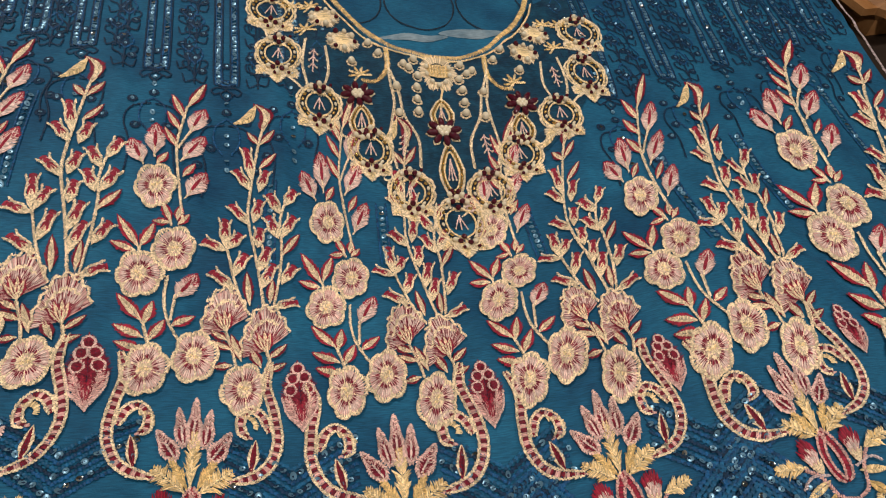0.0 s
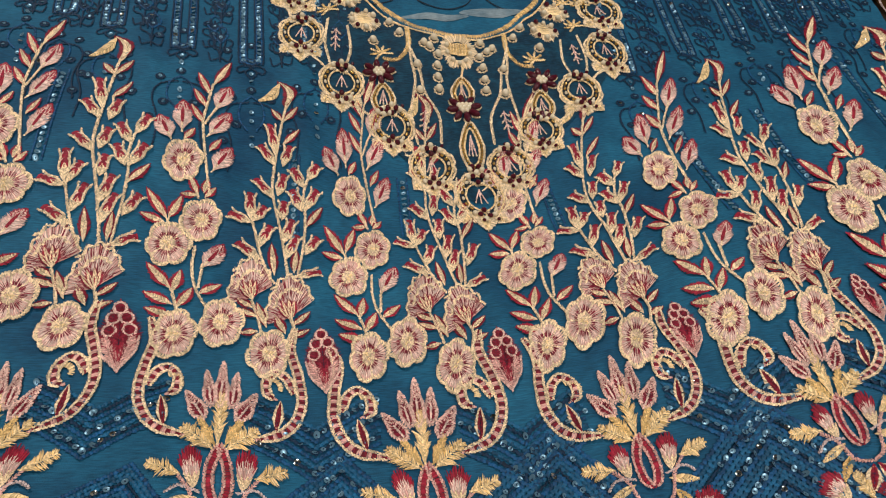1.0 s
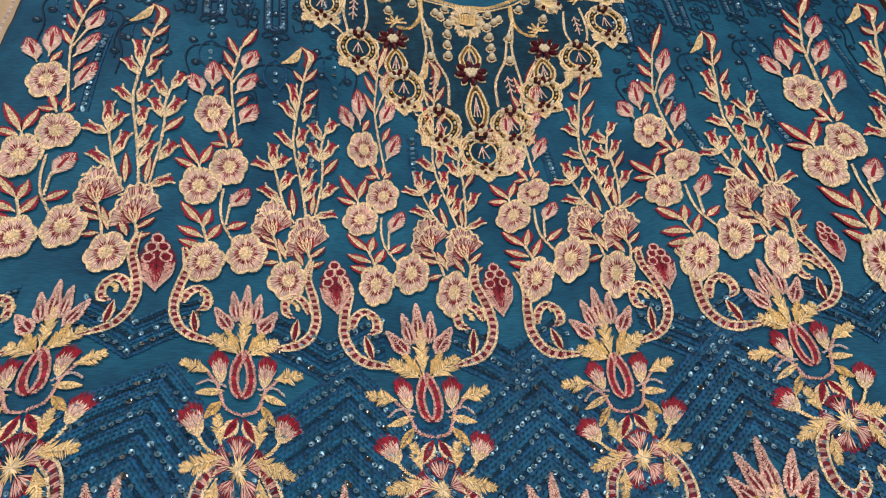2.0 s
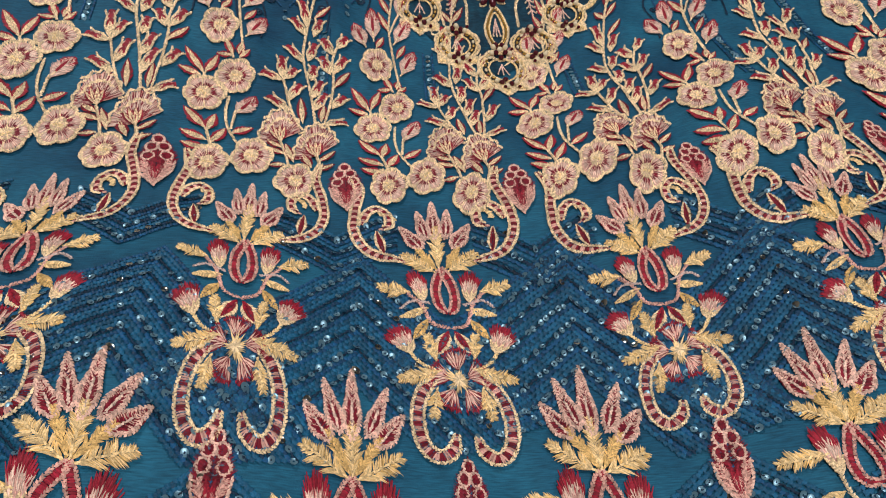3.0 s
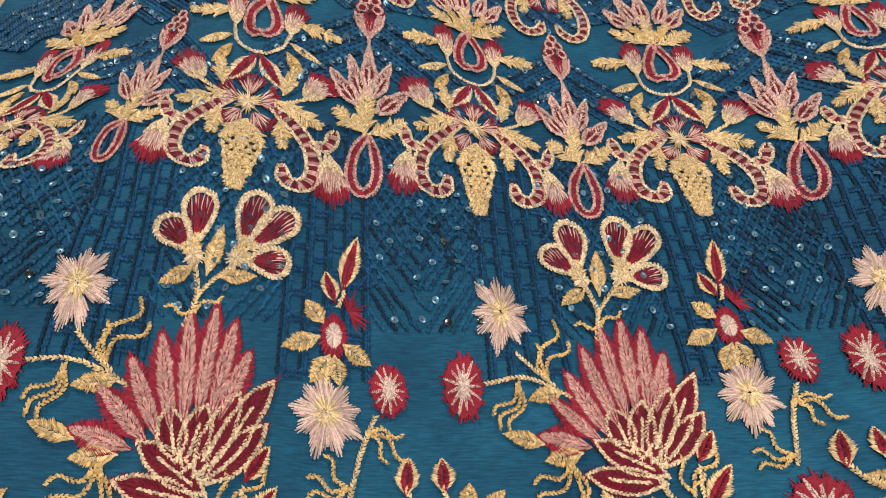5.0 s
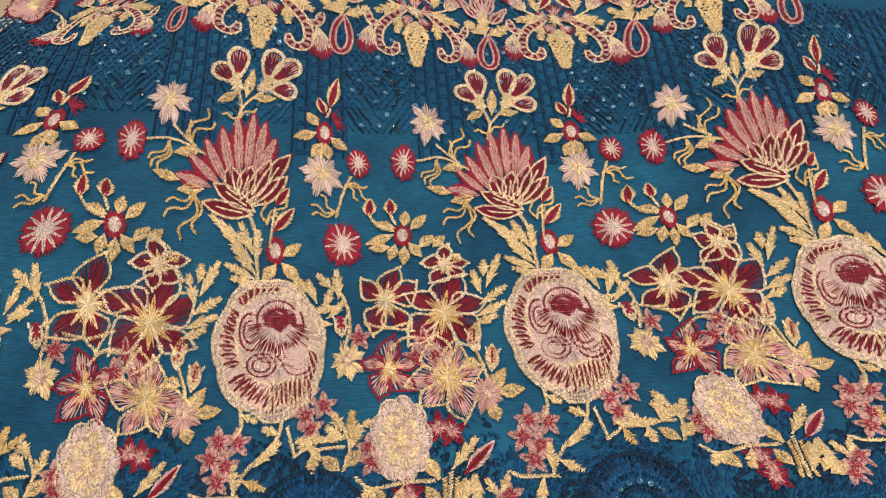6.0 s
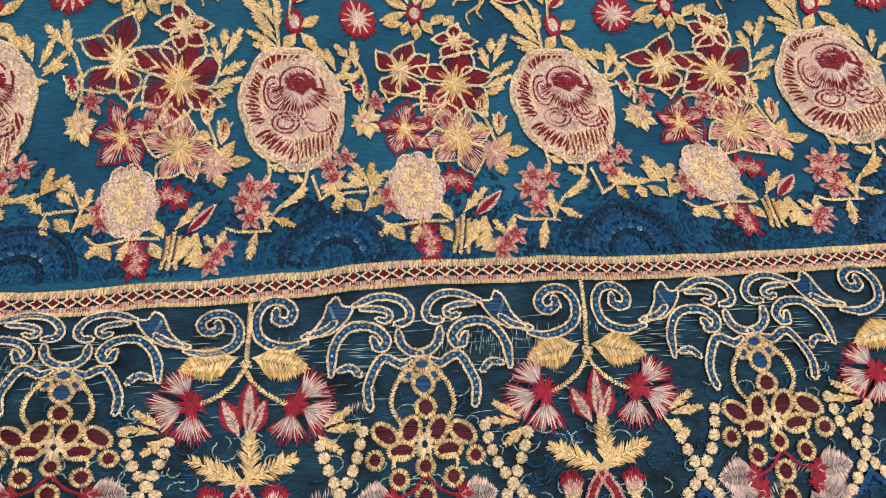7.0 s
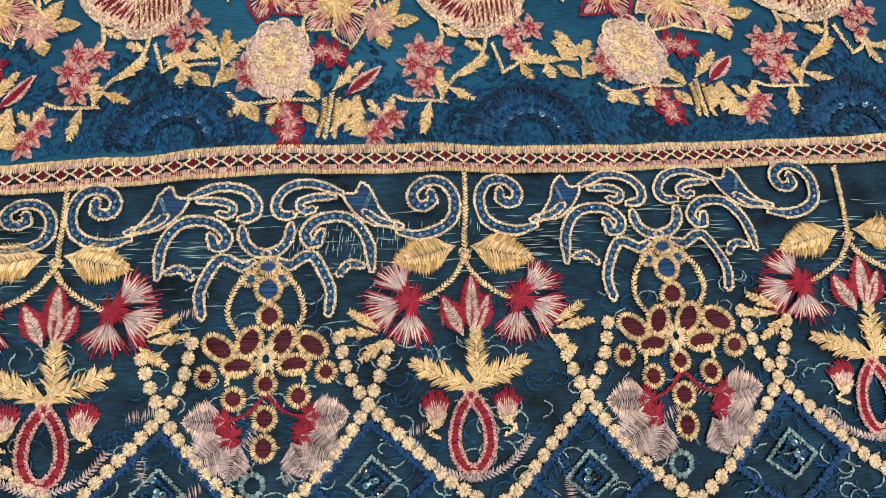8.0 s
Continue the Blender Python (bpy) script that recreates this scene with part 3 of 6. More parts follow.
# ---- sprays of flowers under the yoke ----
SPRAYS = [
    (0.001065, -0.000008, 0.000081, 0.000976, -0.1545, 0.2555, 0.015, 0.062, -0.187, 0.140, -0.519, 0.649),
    (0.001000, 0.000000, -0.000000, 0.001000, -0.0483, 0.2418, 0.000, 0.000, -0.000, -0.000, -0.000, 0.000),
    (0.000918, 0.000032, 0.000100, 0.001010, 0.0507, 0.2248, 0.047, 0.003, -0.088, 0.371, -0.282, 0.423),
    (0.000943, 0.000115, 0.000201, 0.001016, 0.1457, 0.2240, 0.119, -0.086, 0.072, 0.143, -0.140, 0.214),
    (0.001049, 0.000176, 0.000282, 0.001064, 0.2436, 0.2269, 0.519, 0.500, 0.209, 0.533, 0.634, 0.901),
    (0.001607, 0.000404, 0.000387, 0.001563, 0.3753, 0.2300),
]


def spray(place):
    m = Motif("flower_spray", place, dress, "spray of five-petalled cream and pink flowers with red-tipped leaves")
    m.stem(CREAM, 1.8, (-14.2, 96.6), (-17.4, 116.6), (-20.3, 135.1), (-22.8, 157.5), (-21.6, 172.5), (-19.3, 193.8))
    m.stem(CREAM, 1.5, (-21.8, 154.0), (-18.9, 162.1), (-15.0, 171.6))
    m.stem(CREAM, 1.7, (-19.1, 56.0), (-19.1, 40.0), (-16.1, 25.6), (-8.6, 10.1))
    m.stem(CREAM, 1.8, (-14.5, 24.8), (-14.1, 32.0), (-13.5, 42.6))
    m.stem(CREAM, 1.8, (-27.8, 109.1), (-23.0, 99.6), (-20.1, 92.5))
    m.stem(CREAM, 1.8, (-36.0, 74.5), (-35.6, 68.6))
    m.stem(CREAM, 1.8, (-28.2, 22.6), (-25.0, 12.6), (-22.8, 4.5))
    m.leaf((-19.2, 192.6), (-9.7, 218.9), 6.5, CREAM, MAROON)
    for a, b in (((-19.8, 181.9), (-29.4, 203.6)), ((-21.7, 170.2), (-30.8, 186.8)), ((-21.8, 154.0), (-31.1, 170.5)), ((-17.1, 129.9), (-10.7, 142.1)),
                 ((-20.9, 94.6), (-30.7, 94.7)), ((-16.9, 93.0), (-10.8, 100.4)), ((-20.6, 94.6), (-26.4, 108.4)), ((-17.5, 96.1), (-16.0, 106.7)), ((-32.8, 137.6), (-27.3, 148.3))):
        m.leaf(a, b, 5.0, CREAM, RED)
    for a, b in (((-15.8, 168.7), (-8.7, 192.4)), ((-18.5, 143.9), (-7.3, 166.2)), ((-13.5, 113.6), (-4.3, 135.5)), ((-40.6, 137.1), (-49.2, 156.2)), ((-34.5, 144.3), (-36.5, 171.7)), ((-13.6, 40.1), (-4.2, 58.2))):
        m.oval(a, b, 9.5)
    for a, b in (((-35.9, 73.6), (-49.3, 94.8)), ((-36.0, 74.9), (-29.9, 92.6)), ((-37.2, 71.3), (-50.6, 75.0)), ((-28.2, 22.6), (-42.5, 39.7)), ((-27.4, 20.6), (-24.8, 36.5)),
                 ((-26.0, 11.7), (-41.9, 20.3)), ((-24.0, 9.7), (-17.5, 24.2)), ((-25.8, 3.5), (-39.7, 9.2)), ((-14.1, 20.3), (-2.7, 28.2))):
        m.leaf(a, b, 6.5, CREAM, RED)
    for c, rx, ry in (((-31.5, 120.4), 11.7, 16.7), ((-17.1, 75.9), 11.8, 15.5), ((-33.9, 55.4), 12.2, 16.5), ((-23.1, -8.5), 11.2, 17.4), ((0.0, 0.0), 11.4, 18.0), ((26.5, -22.7), 10.9, 17.5)):
        m.bloom(c, rx, ry)
    m.close()
    m = Motif("bud_spray", place, dress, "tall spray of red buds over two pink carnations")
    m.stem(CREAM, 1.9, (34.5, 35.2), (31.7, 55.8), (28.0, 78.5), (22.9, 108.1), (24.5, 137.4), (27.7, 168.7), (29.7, 181.5))
    m.stem(CREAM, 1.8, (24.3, 34.7), (17.6, 54.5), (12.6, 76.4), (9.6, 88.6))
    m.stem(CREAM, 1.8, (40.2, 37.8), (42.9, 61.4), (43.7, 85.4), (42.4, 103.5), (46.2, 123.6))
    m.stem(CREAM, 1.8, (14.8, 18.0), (18.6, 5.9), (21.4, -6.9))
    m.stem(CREAM, 1.8, (36.8, 3.8), (38.6, -5.0), (36.5, -16.3))
    m.leaf((25.6, 204.3), (10.9, 184.0), 7.0, GOLD, None, 0.12)
    m.leaf((29.7, 178.8), (23.6, 204.5), 8.0, CREAM, MAROON, -0.24)
    for a, b in (((24.1, 138.7), (19.6, 162.7)), ((22.9, 129.7), (14.1, 143.5)), ((29.4, 130.0), (33.1, 145.7)), ((22.4, 102.3), (12.5, 114.6)), ((26.8, 105.5), (30.0, 121.4)), ((29.5, 84.8), (30.5, 99.5)),
                 ((31.7, 66.0), (36.0, 84.3)), ((33.7, 52.2), (39.0, 70.5)), ((10.6, 82.8), (9.7, 101.9)), ((13.7, 80.2), (19.0, 92.4)), ((10.2, 77.4), (-1.7, 83.1)), ((17.7, 60.3), (23.0, 76.9)),
                 ((16.1, 51.2), (4.2, 61.9)), ((41.6, 112.0), (35.3, 126.4)), ((45.9, 118.7), (51.4, 132.0)), ((40.8, 93.6), (35.2, 109.0)), ((45.0, 94.2), (51.0, 109.8)), ((45.0, 55.9), (51.4, 70.8)), ((41.3, 35.0), (53.0, 40.0))):
        m.bud(a, b, 6.8)
    for a, b in (((27.7, 167.6), (20.3, 177.2)), ((28.5, 167.8), (37.4, 181.0)), ((28.2, 146.6), (38.8, 160.2)), ((43.7, 77.7), (53.9, 95.0)), ((26.7, 37.1), (24.2, 60.6)), ((37.7, 37.7), (38.9, 56.4)),
                 ((18.6, 5.1), (8.0, 11.7)), ((19.8, -6.0), (10.2, -6.9)), ((15.8, 12.3), (6.8, 19.4)), ((24.1, -3.5), (18.0, 15.4)), ((34.5, -7.9), (27.9, 6.9)), ((37.9, -1.5), (46.9, 6.7)), ((37.2, -10.0), (46.7, -6.5))):
        m.leaf(a, b, 5.2, CREAM, MAROON)
    for c, rx, ry, b in (((9.6, 36.9), 12.2, 16.2, (15.1, 18.8)), ((31.7, 21.5), 12.5, 17.0, (36.9, 3.3))):
        m.carnation(c, b, rx, ry)
    m.close()


# ---- lotus columns between scrolls ----
LOTUS = [
    (0.000940, -0.000142, 0.000317, 0.001097, -0.1361, 0.1420),
    (0.000913, -0.000075, -0.000051, 0.001122, -0.0397, 0.1428, -0.084, 0.239, -0.004, -0.331, -0.358, -0.345),
    (0.000998, -0.000062, 0.000062, 0.000998, 0.0548, 0.1340, 0.000, -0.000, -0.000, 0.000, 0.000, -0.000),
    (0.000918, -0.000056, 0.000110, 0.000905, 0.1559, 0.1394, -0.200, 0.205, -0.244, 0.015, 0.111, 0.032),
    (0.000984, -0.000108, 0.000240, 0.000917, 0.2560, 0.1472),
]


def lotus_column(place):
    m = Motif("lotus_column", place, dress, "lotus motif with gold feather leaves between striped scrolls")
    m.pair = True
    m.stem(PINK, 2.0, (-18.2, -0.7), (-12.4, -7.5), (-8.4, -18.4), (-0.7, -21.9))
    m.stem(GREY, 1.4, (-8.6, -7.1), (-17.2, -5.2), (-22.5, -9.1))
    m.stem(GOLD, 1.8, (-20.6, -33.7), (-15.9, -39.6), (-9.9, -43.4))
    m.scroll(4.6, (-40.0, 90.4), (-36.9, 75.9), (-40.2, 58.7), (-41.5, 42.7), (-37.4, 29.9), (-29.5, 22.8), (-16.8, 19.4))
    m.scroll(4.2, (-37.2, 47.1), (-34.1, 55.7), (-28.1, 59.3), (-23.2, 53.5), (-23.6, 45.5), (-28.5, 42.6))
    m.piece("fringe", lambda s, c: s.fan(c, (6.5, 6.5), -20, 110, GOLD, 0.55, 1.0, 0.9, 0.1), (-25.7, 50.0))
    m.leaf((-27.3, 23.6), (-30.2, 40.9), 4.6, MAROON, CREAM)
    m.lance((-4.9, 35.9), (-7.9, 56.6), 6.5)
    m.lance((-8.0, 29.0), (-17.8, 44.0), 8.5)
    m.feather((-3.5, 13.6), (-18.7, 24.8), 10.5)
    m.feather((-2.4, 15.0), (-10.5, 29.7), 5.5, OCHRE)
    m.scroll(3.9, (0.1, 15.6), (-4.0, 4.3), (-4.1, -6.8), (-0.7, -12.8), outline=PINK, rung=RED, ground=RED)
    m.thistle((-11.2, -4.8), (-13.7, 11.5), 8.5)
    m.feather((-17.5, 0.0), (-32.4, 4.2), 9.0)
    m.leaf((-8.8, -9.5), (-22.9, -13.9), 4.5, GOLD, None)
    m.leaf((-9.8, -15.5), (-17.6, -26.0), 5.0, OCHRE, None)
    m.leaf((-1.2, -23.2), (-7.5, -34.8), 6.5, RED, CREAM)
    m.thistle((-19.7, -33.6), (-26.4, -21.3), 11.0)
    m.feather((-8.7, -38.2), (-11.6, -23.3), 6.5)
    m.feather((-7.2, -43.9), (-27.3, -49.1), 8.5)
    m.feather((-10.2, -53.1), (-13.4, -68.3), 7.0)
    m.scroll(5.4, (-10.7, -48.2), (-16.8, -54.9), (-20.2, -66.8), (-19.0, -79.2), (-13.2, -85.3), (-6.7, -82.1), (-4.5, -75.2))
    m.pair = False
    m.lance((-0.8, 35.7), (0.6, 63.3), 7.0)
    m.feather((-1.1, 15.7), (0.4, 45.5), 7.5)
    m.rose((0.2, -49.2), 12.5, 15.5)
    m.close()


PINES = [
    (0.001086, -0.000147, 0.000147, 0.001086, -0.1000, 0.2515),
    (0.000998, -0.000062, 0.000062, 0.000998, 0.0045, 0.2333),
    (0.000923, -0.000022, 0.000022, 0.000923, 0.0992, 0.2245),
    (0.000837, 0.000005, -0.000005, 0.000837, 0.1954, 0.2276),
    (0.000768, -0.000009, 0.000009, 0.000768, 0.3019, 0.2363),
]


def pine(place):
    m = Motif("cone_motif", place, dress, "maroon cone under pink netting")
    m.stem(PINK, 1.6, (-0.4, -39.2), (-0.1, -42.5))
    m.pine((0.0, 0.4), (0.0, -41.8), 19)
    m.close()


# ---- second row: columns that end in a gold cluster ----
COLUMNS = [
    (0.000853, 0.000230, 0.000144, 0.000735, -0.1784, -0.0209),
    (0.001066, 0.000051, -0.000260, 0.000965, -0.0873, -0.0025, -0.100, -0.226, 0.145, -0.009, -0.263, -0.006),
    (0.001000, 0.000014, -0.000014, 0.001000, 0.0117, -0.0015, 0.000, -0.000, -0.000, 0.000, 0.000, 0.000),
    (0.001057, 0.000005, -0.000154, 0.001011, 0.1136, 0.0040, 0.025, -0.271, 0.069, -0.110, -0.396, 0.029),
    (0.001040, -0.000023, -0.000035, 0.000951, 0.2174, 0.0157),
]


def cluster_column(place):
    m = Motif("cluster_column", place, dress, "lotus motif with curled scrolls over a hanging gold cluster")
    m.pair = True
    m.stem(CREAM, 1.7, (-12.4, 16.3), (-10.2, 5.2), (-4.2, 0.1), (-0.0, -0.3))
    m.stem(GOLD, 1.8, (-22.3, -21.1), (-17.7, -24.4), (-12.0, -27.4))
    m.lance((-5.4, 56.0), (-13.1, 79.0), 6.5)
    m.lance((-9.3, 51.8), (-19.8, 66.9), 8.8)
    m.feather((-2.1, 37.5), (-19.9, 48.7), 10.5)
    m.feather((-1.0, 39.1), (-10.8, 56.6), 5.5, OCHRE)
    m.scroll(3.9, (0.0, 37.9), (-5.7, 22.2), (-4.8, 11.9), (1.0, 10.7), outline=PINK, rung=RED, ground=RED)
    m.thistle((-11.7, 15.5), (-13.3, 35.8), 8.5)
    m.feather((-14.0, 23.9), (-33.3, 21.1), 9.0)
    m.leaf((-12.1, 8.2), (-25.9, 1.8), 5.0, GOLD, None)
    m.leaf((-11.5, 2.2), (-18.8, -9.6), 5.4, OCHRE, None)
    m.leaf((-0.1, -1.3), (-10.7, -18.4), 7.0, RED, CREAM)
    m.thistle((-21.6, -21.6), (-30.9, -7.6), 12.0)
    m.feather((-12.4, -22.9), (-15.7, -6.3), 6.5)
    m.feather((-9.7, -26.9), (-29.4, -35.7), 9.0)
    m.feather((-12.2, -35.3), (-14.2, -51.8), 7.0)
    m.scroll(5.6, (-8.6, -30.4), (-19.0, -39.4), (-25.5, -50.3), (-26.7, -61.8), (-22.7, -68.8), (-16.4, -67.7), (-14.3, -58.7))
    m.scroll(4.6, (-25.1, -46.3), (-31.6, -44.8), (-34.0, -36.0))
    m.thistle((-32.8, -51.4), (-34.4, -72.4), 12.0)
    m.leaf((-30.9, -47.3), (-33.5, -55.3), 4.0, CREAM, None)
    m.pair = False
    m.lance((-0.6, 53.7), (-1.9, 85.9), 7.0)
    m.feather((0.1, 38.7), (-1.1, 62.3), 7.5)
    m.rose((-1.3, -30.8), 12.5, 15.5)

    def cluster(s, top, tip):
        d = tip - top
        n = np.array([-d[1], d[0]]) / np.linalg.norm(d)
        outline = [top, top + d * 0.25 + n * 7.0, top + d * 0.5 + n * 6.0, top + d * 0.8 + n * 3.8, tip, top + d * 0.8 - n * 3.8, top + d * 0.5 - n * 6.0, top + d * 0.25 - n * 7.0]
        s.cord(outline + [top], 1.6, GOLD, 0.3, 0.7)
        for k in range(9):
            u = 0.3 + 0.68 * k / 8
            wide = 6.2 * (1 - (u - 0.3) / 0.85)
            for j in range(-1 - (k % 2), 2):
                q = top + d * u + n * wide * 0.62 * (j + 0.5 * (k % 2))
                s.fan(q, (2.5, 2.5), 0, 360, OCHRE, 0.55, 1.1, 0.9, 0.2, 0.7, 0.2)
                s.fan(q, (2.6, 2.6), 190, 350, GOLD, 0.45, 1.1, 0.7, 0.4, 0.8, 0.15)
        for o in (-0.8, 0, 0.8):
            s.feather(top - d * 0.04 + n * o, top + d * (0.4 - 0.1 * abs(o)) + n * o * 10, 6.5, GOLD)
    m.piece("gold_cone", cluster, (-1.2, -42.0), (-1.9, -77.5))
    m.close()


PENDANTS = [
    (0.000732, 0.000182, -0.000182, 0.000732, -0.1403, -0.0411),
    (0.001022, 0.000024, -0.000024, 0.001022, -0.0389, -0.0438),
    (0.001000, -0.000005, 0.000005, 0.001000, 0.0596, -0.0433),
    (0.001064, 0.000036, -0.000036, 0.001064, 0.1642, -0.0361),
    (0.001155, 0.000146, -0.000146, 0.001155, 0.2761, -0.0204),
]


def pendant(place):
    m = Motif("lotus_pendant", place, dress, "small lotus with a red teardrop loop under a maroon cone")
    m.stem(PINK, 1.6, (-0.2, 55.9), (-0.2, 46.6))
    m.pine((-0.4, 90.3), (-0.2, 55.5), 15)
    m.lance((0.6, 22.0), (-0.2, 50.0), 7.0)
    m.lance((-2.2, 19.0), (-8.6, 42.0), 7.0)
    m.lance((-4.8, 14.5), (-16.4, 33.0), 8.0)
    m.lance((2.0, 20.0), (9.6, 40.5), 7.0)
    m.lance((4.6, 12.0), (17.4, 26.0), 8.5)
    m.feather((-1.1, -3.0), (-0.5, 26.0), 9.0)
    m.feather((-1.4, -2.0), (-14.0, 10.5), 9.5)
    m.feather((0.6, -1.8), (16.5, 9.5), 9.5)
    m.scroll(3.6, (0.3, -2.6), (-5.0, -13.2), (-6.1, -24.1), (-2.8, -31.5), (2.3, -29.9), (4.7, -21.5), (3.2, -10.6), (1.0, -2.5), outline=PINK, rung=RED, ground=RED)
    m.close()


for row in SPRAYS:
    spray(row)
for row in LOTUS:
    lotus_column(row)
for row in PINES:
    pine(row)
for row in COLUMNS:
    cluster_column(row)
for row in PENDANTS:
    pendant(row)


# ---- lower garden: thistles, tulips, lilies and peonies ----
GARDENS = [
    (0.000996, 0.000100, 0.000159, 0.000922, -0.2739, -0.2543),
    (0.000961, -0.000017, -0.000038, 0.000996, -0.1143, -0.2393, -0.287, 0.116, 0.227, -0.073, -0.541, 0.230),
    (0.001000, 0.000000, -0.000000, 0.001000, 0.0388, -0.2357, -0.000, 0.000, -0.000, 0.000, -0.000, -0.000),
    (0.001057, -0.000045, 0.000016, 0.001024, 0.1995, -0.2293, -0.159, 0.153, 0.502, -0.385, 0.332, 0.356),
]


def star_flower(m, c, rx, ry, petals=9, body=None, heart=None):
    body, heart = body or PALE, heart or GOLD

    def draw(s, o):
        for k in range(petals):
            a = 2 * math.pi * (k + rng.uniform(-0.16, 0.16)) / petals + 0.3
            t = o + np.array([math.cos(a) * rx, math.sin(a) * ry]) * rng.uniform(0.86, 1.12)
            d = t - o
            n = np.array([-d[1], d[0]]) / np.linalg.norm(d)
            wide = rx * 0.52 * 9 / petals
            u = np.linspace(-1, 1, max(7, int(wide * 1.5)))[:, None]
            s.lay(o + d * 0.12 + n * u * wide * 0.14, o + d * (1.0 - 0.3 * np.abs(u)) + n * u * wide * 0.42, 0.85, body, 0.7, 0.1 + 0.1 * (k % 2), 0.2)
            s.lay(o + d * 0.3 + n * u * wide * 0.24, o + d * (0.72 - 0.1 * np.abs(u)) + n * u * wide * 0.5, 0.7, MAUVE if body is PALE else body, 0.8, 0.25, 0.3)
        s.fan(o, (rx * 0.36, ry * 0.36), 0, 360, heart, 0.1, 1.0, 0.7, 0.6, 0.7, 0.4)
        for _ in range(7):
            s.fan(o + rng.normal(0, 0.13, 2) * (rx, ry), (1.3, 1.5), 0, 360, CREAM, 0.2, 1.0, 0.7, 0.8, 0.7, 0.2, 0.7)
    m.piece("flower", draw, c)


def aster(m, c, rx, ry):
    """Crimson rays with pale streaks."""
    def draw(s, o):
        s.pad(o, (rx * 0.85, ry * 0.85), RED, 11, 0.12)
        s.fan(o, (rx, ry), 0, 360, RED, 0.1, 0.95, 0.9, 0.05, 0.5, 0.14, 1.0, 11, 0.12)
        for k in range(13):
            a = 2 * math.pi * k / 13
            t = o + np.array([math.cos(a) * rx, math.sin(a) * ry]) * rng.uniform(0.6, 0.9)
            s.leaf(o, t, rx * 0.16, PALE, None, 0.0, 0.3)
        s.fan(o, (rx * 0.26, ry * 0.26), 0, 360, PALE, 0.0, 1.0, 0.9, 0.5, 0.5, 0.1)
    m.piece("flower", draw, c)


def eye_flower(m, c, rx, ry):
    """A pale oval eye in a crimson ring."""
    def draw(s, o):
        s.fan(o, (rx, ry), 0, 360, RED, 0.45, 1.0, 0.9, 0.1, 0.6, 0.1)
        s.fan(o, (rx * 0.62, ry * 0.62), 0, 360, PALE, 0.0, 1.0, 0.9, 0.3, 0.5, 0.05)
    m.piece("flower", draw, c)


def lily(m, c, rx, ry, turn, heart, body, rim, petals=6):
    """Pointed, slightly curled petals with a corded rim round a long-stitched heart."""
    def draw(s, o):
        for k in range(petals):
            a = math.radians(turn + 360 * k / petals + rng.uniform(-9, 9))
            t = o + np.array([math.cos(a) * rx, math.sin(a) * ry]) * rng.uniform(1.02, 1.32)
            d = t - o
            n = np.array([-d[1], d[0]]) * rng.uniform(0.8, 1.1)
            bend = rng.choice([-1, 1]) * n * 0.13
            u = np.linspace(-1, 1, max(9, int(rx * 0.85)))[:, None]
            foot, top = o + d * 0.14 + n * u * 0.09, o + d * (0.93 - 0.36 * u ** 2) + n * u * 0.3 + bend * (1 - u ** 2)
            s.lay(foot, foot + (top - foot) * 0.58, 0.95, body, 0.5, 0.05, 0.2)
            s.lay(foot + (top - foot) * 0.5, top, 0.95, body, 0.5, 0.1, 0.2)
            if body is not MAROON:
                low = foot + (top - foot) * rng.uniform(0.3, 0.6, (len(u), 1))
                s.lay(low[::2], (low + (top - foot) * 0.28)[::2], 0.7, RED, 0.6, 0.25, 0.3)
            for side in (-1, 1):
                s.cord([o + d * 0.22 + n * 0.1 * side, o + d * 0.52 + n * 0.34 * side, o + d * 0.76 + n * 0.27 * side + bend * 0.7, o + d * 0.98 + n * 0.05 * side + bend * 1.6, t + d * 0.06 + bend * 2.2], 1.5, rim, 0.35, 0.8)
            s.leaf(o, o + d * rng.uniform(0.42, 0.58), rx * 0.14, heart, None, 0.0, 0.35)
        s.fan(o, (rx * 0.36, ry * 0.38), 0, 360, heart, 0.0, 1.0, 0.75, 0.5, 0.7, 0.5)
        s.fan(o, (rx * 0.26, ry * 0.3), 0, 360, CREAM if heart is GOLD else GOLD, 0.0, 1.0, 0.7, 0.75, 0.6, 0.4, 0.7)
    m.piece("flower", draw, c)


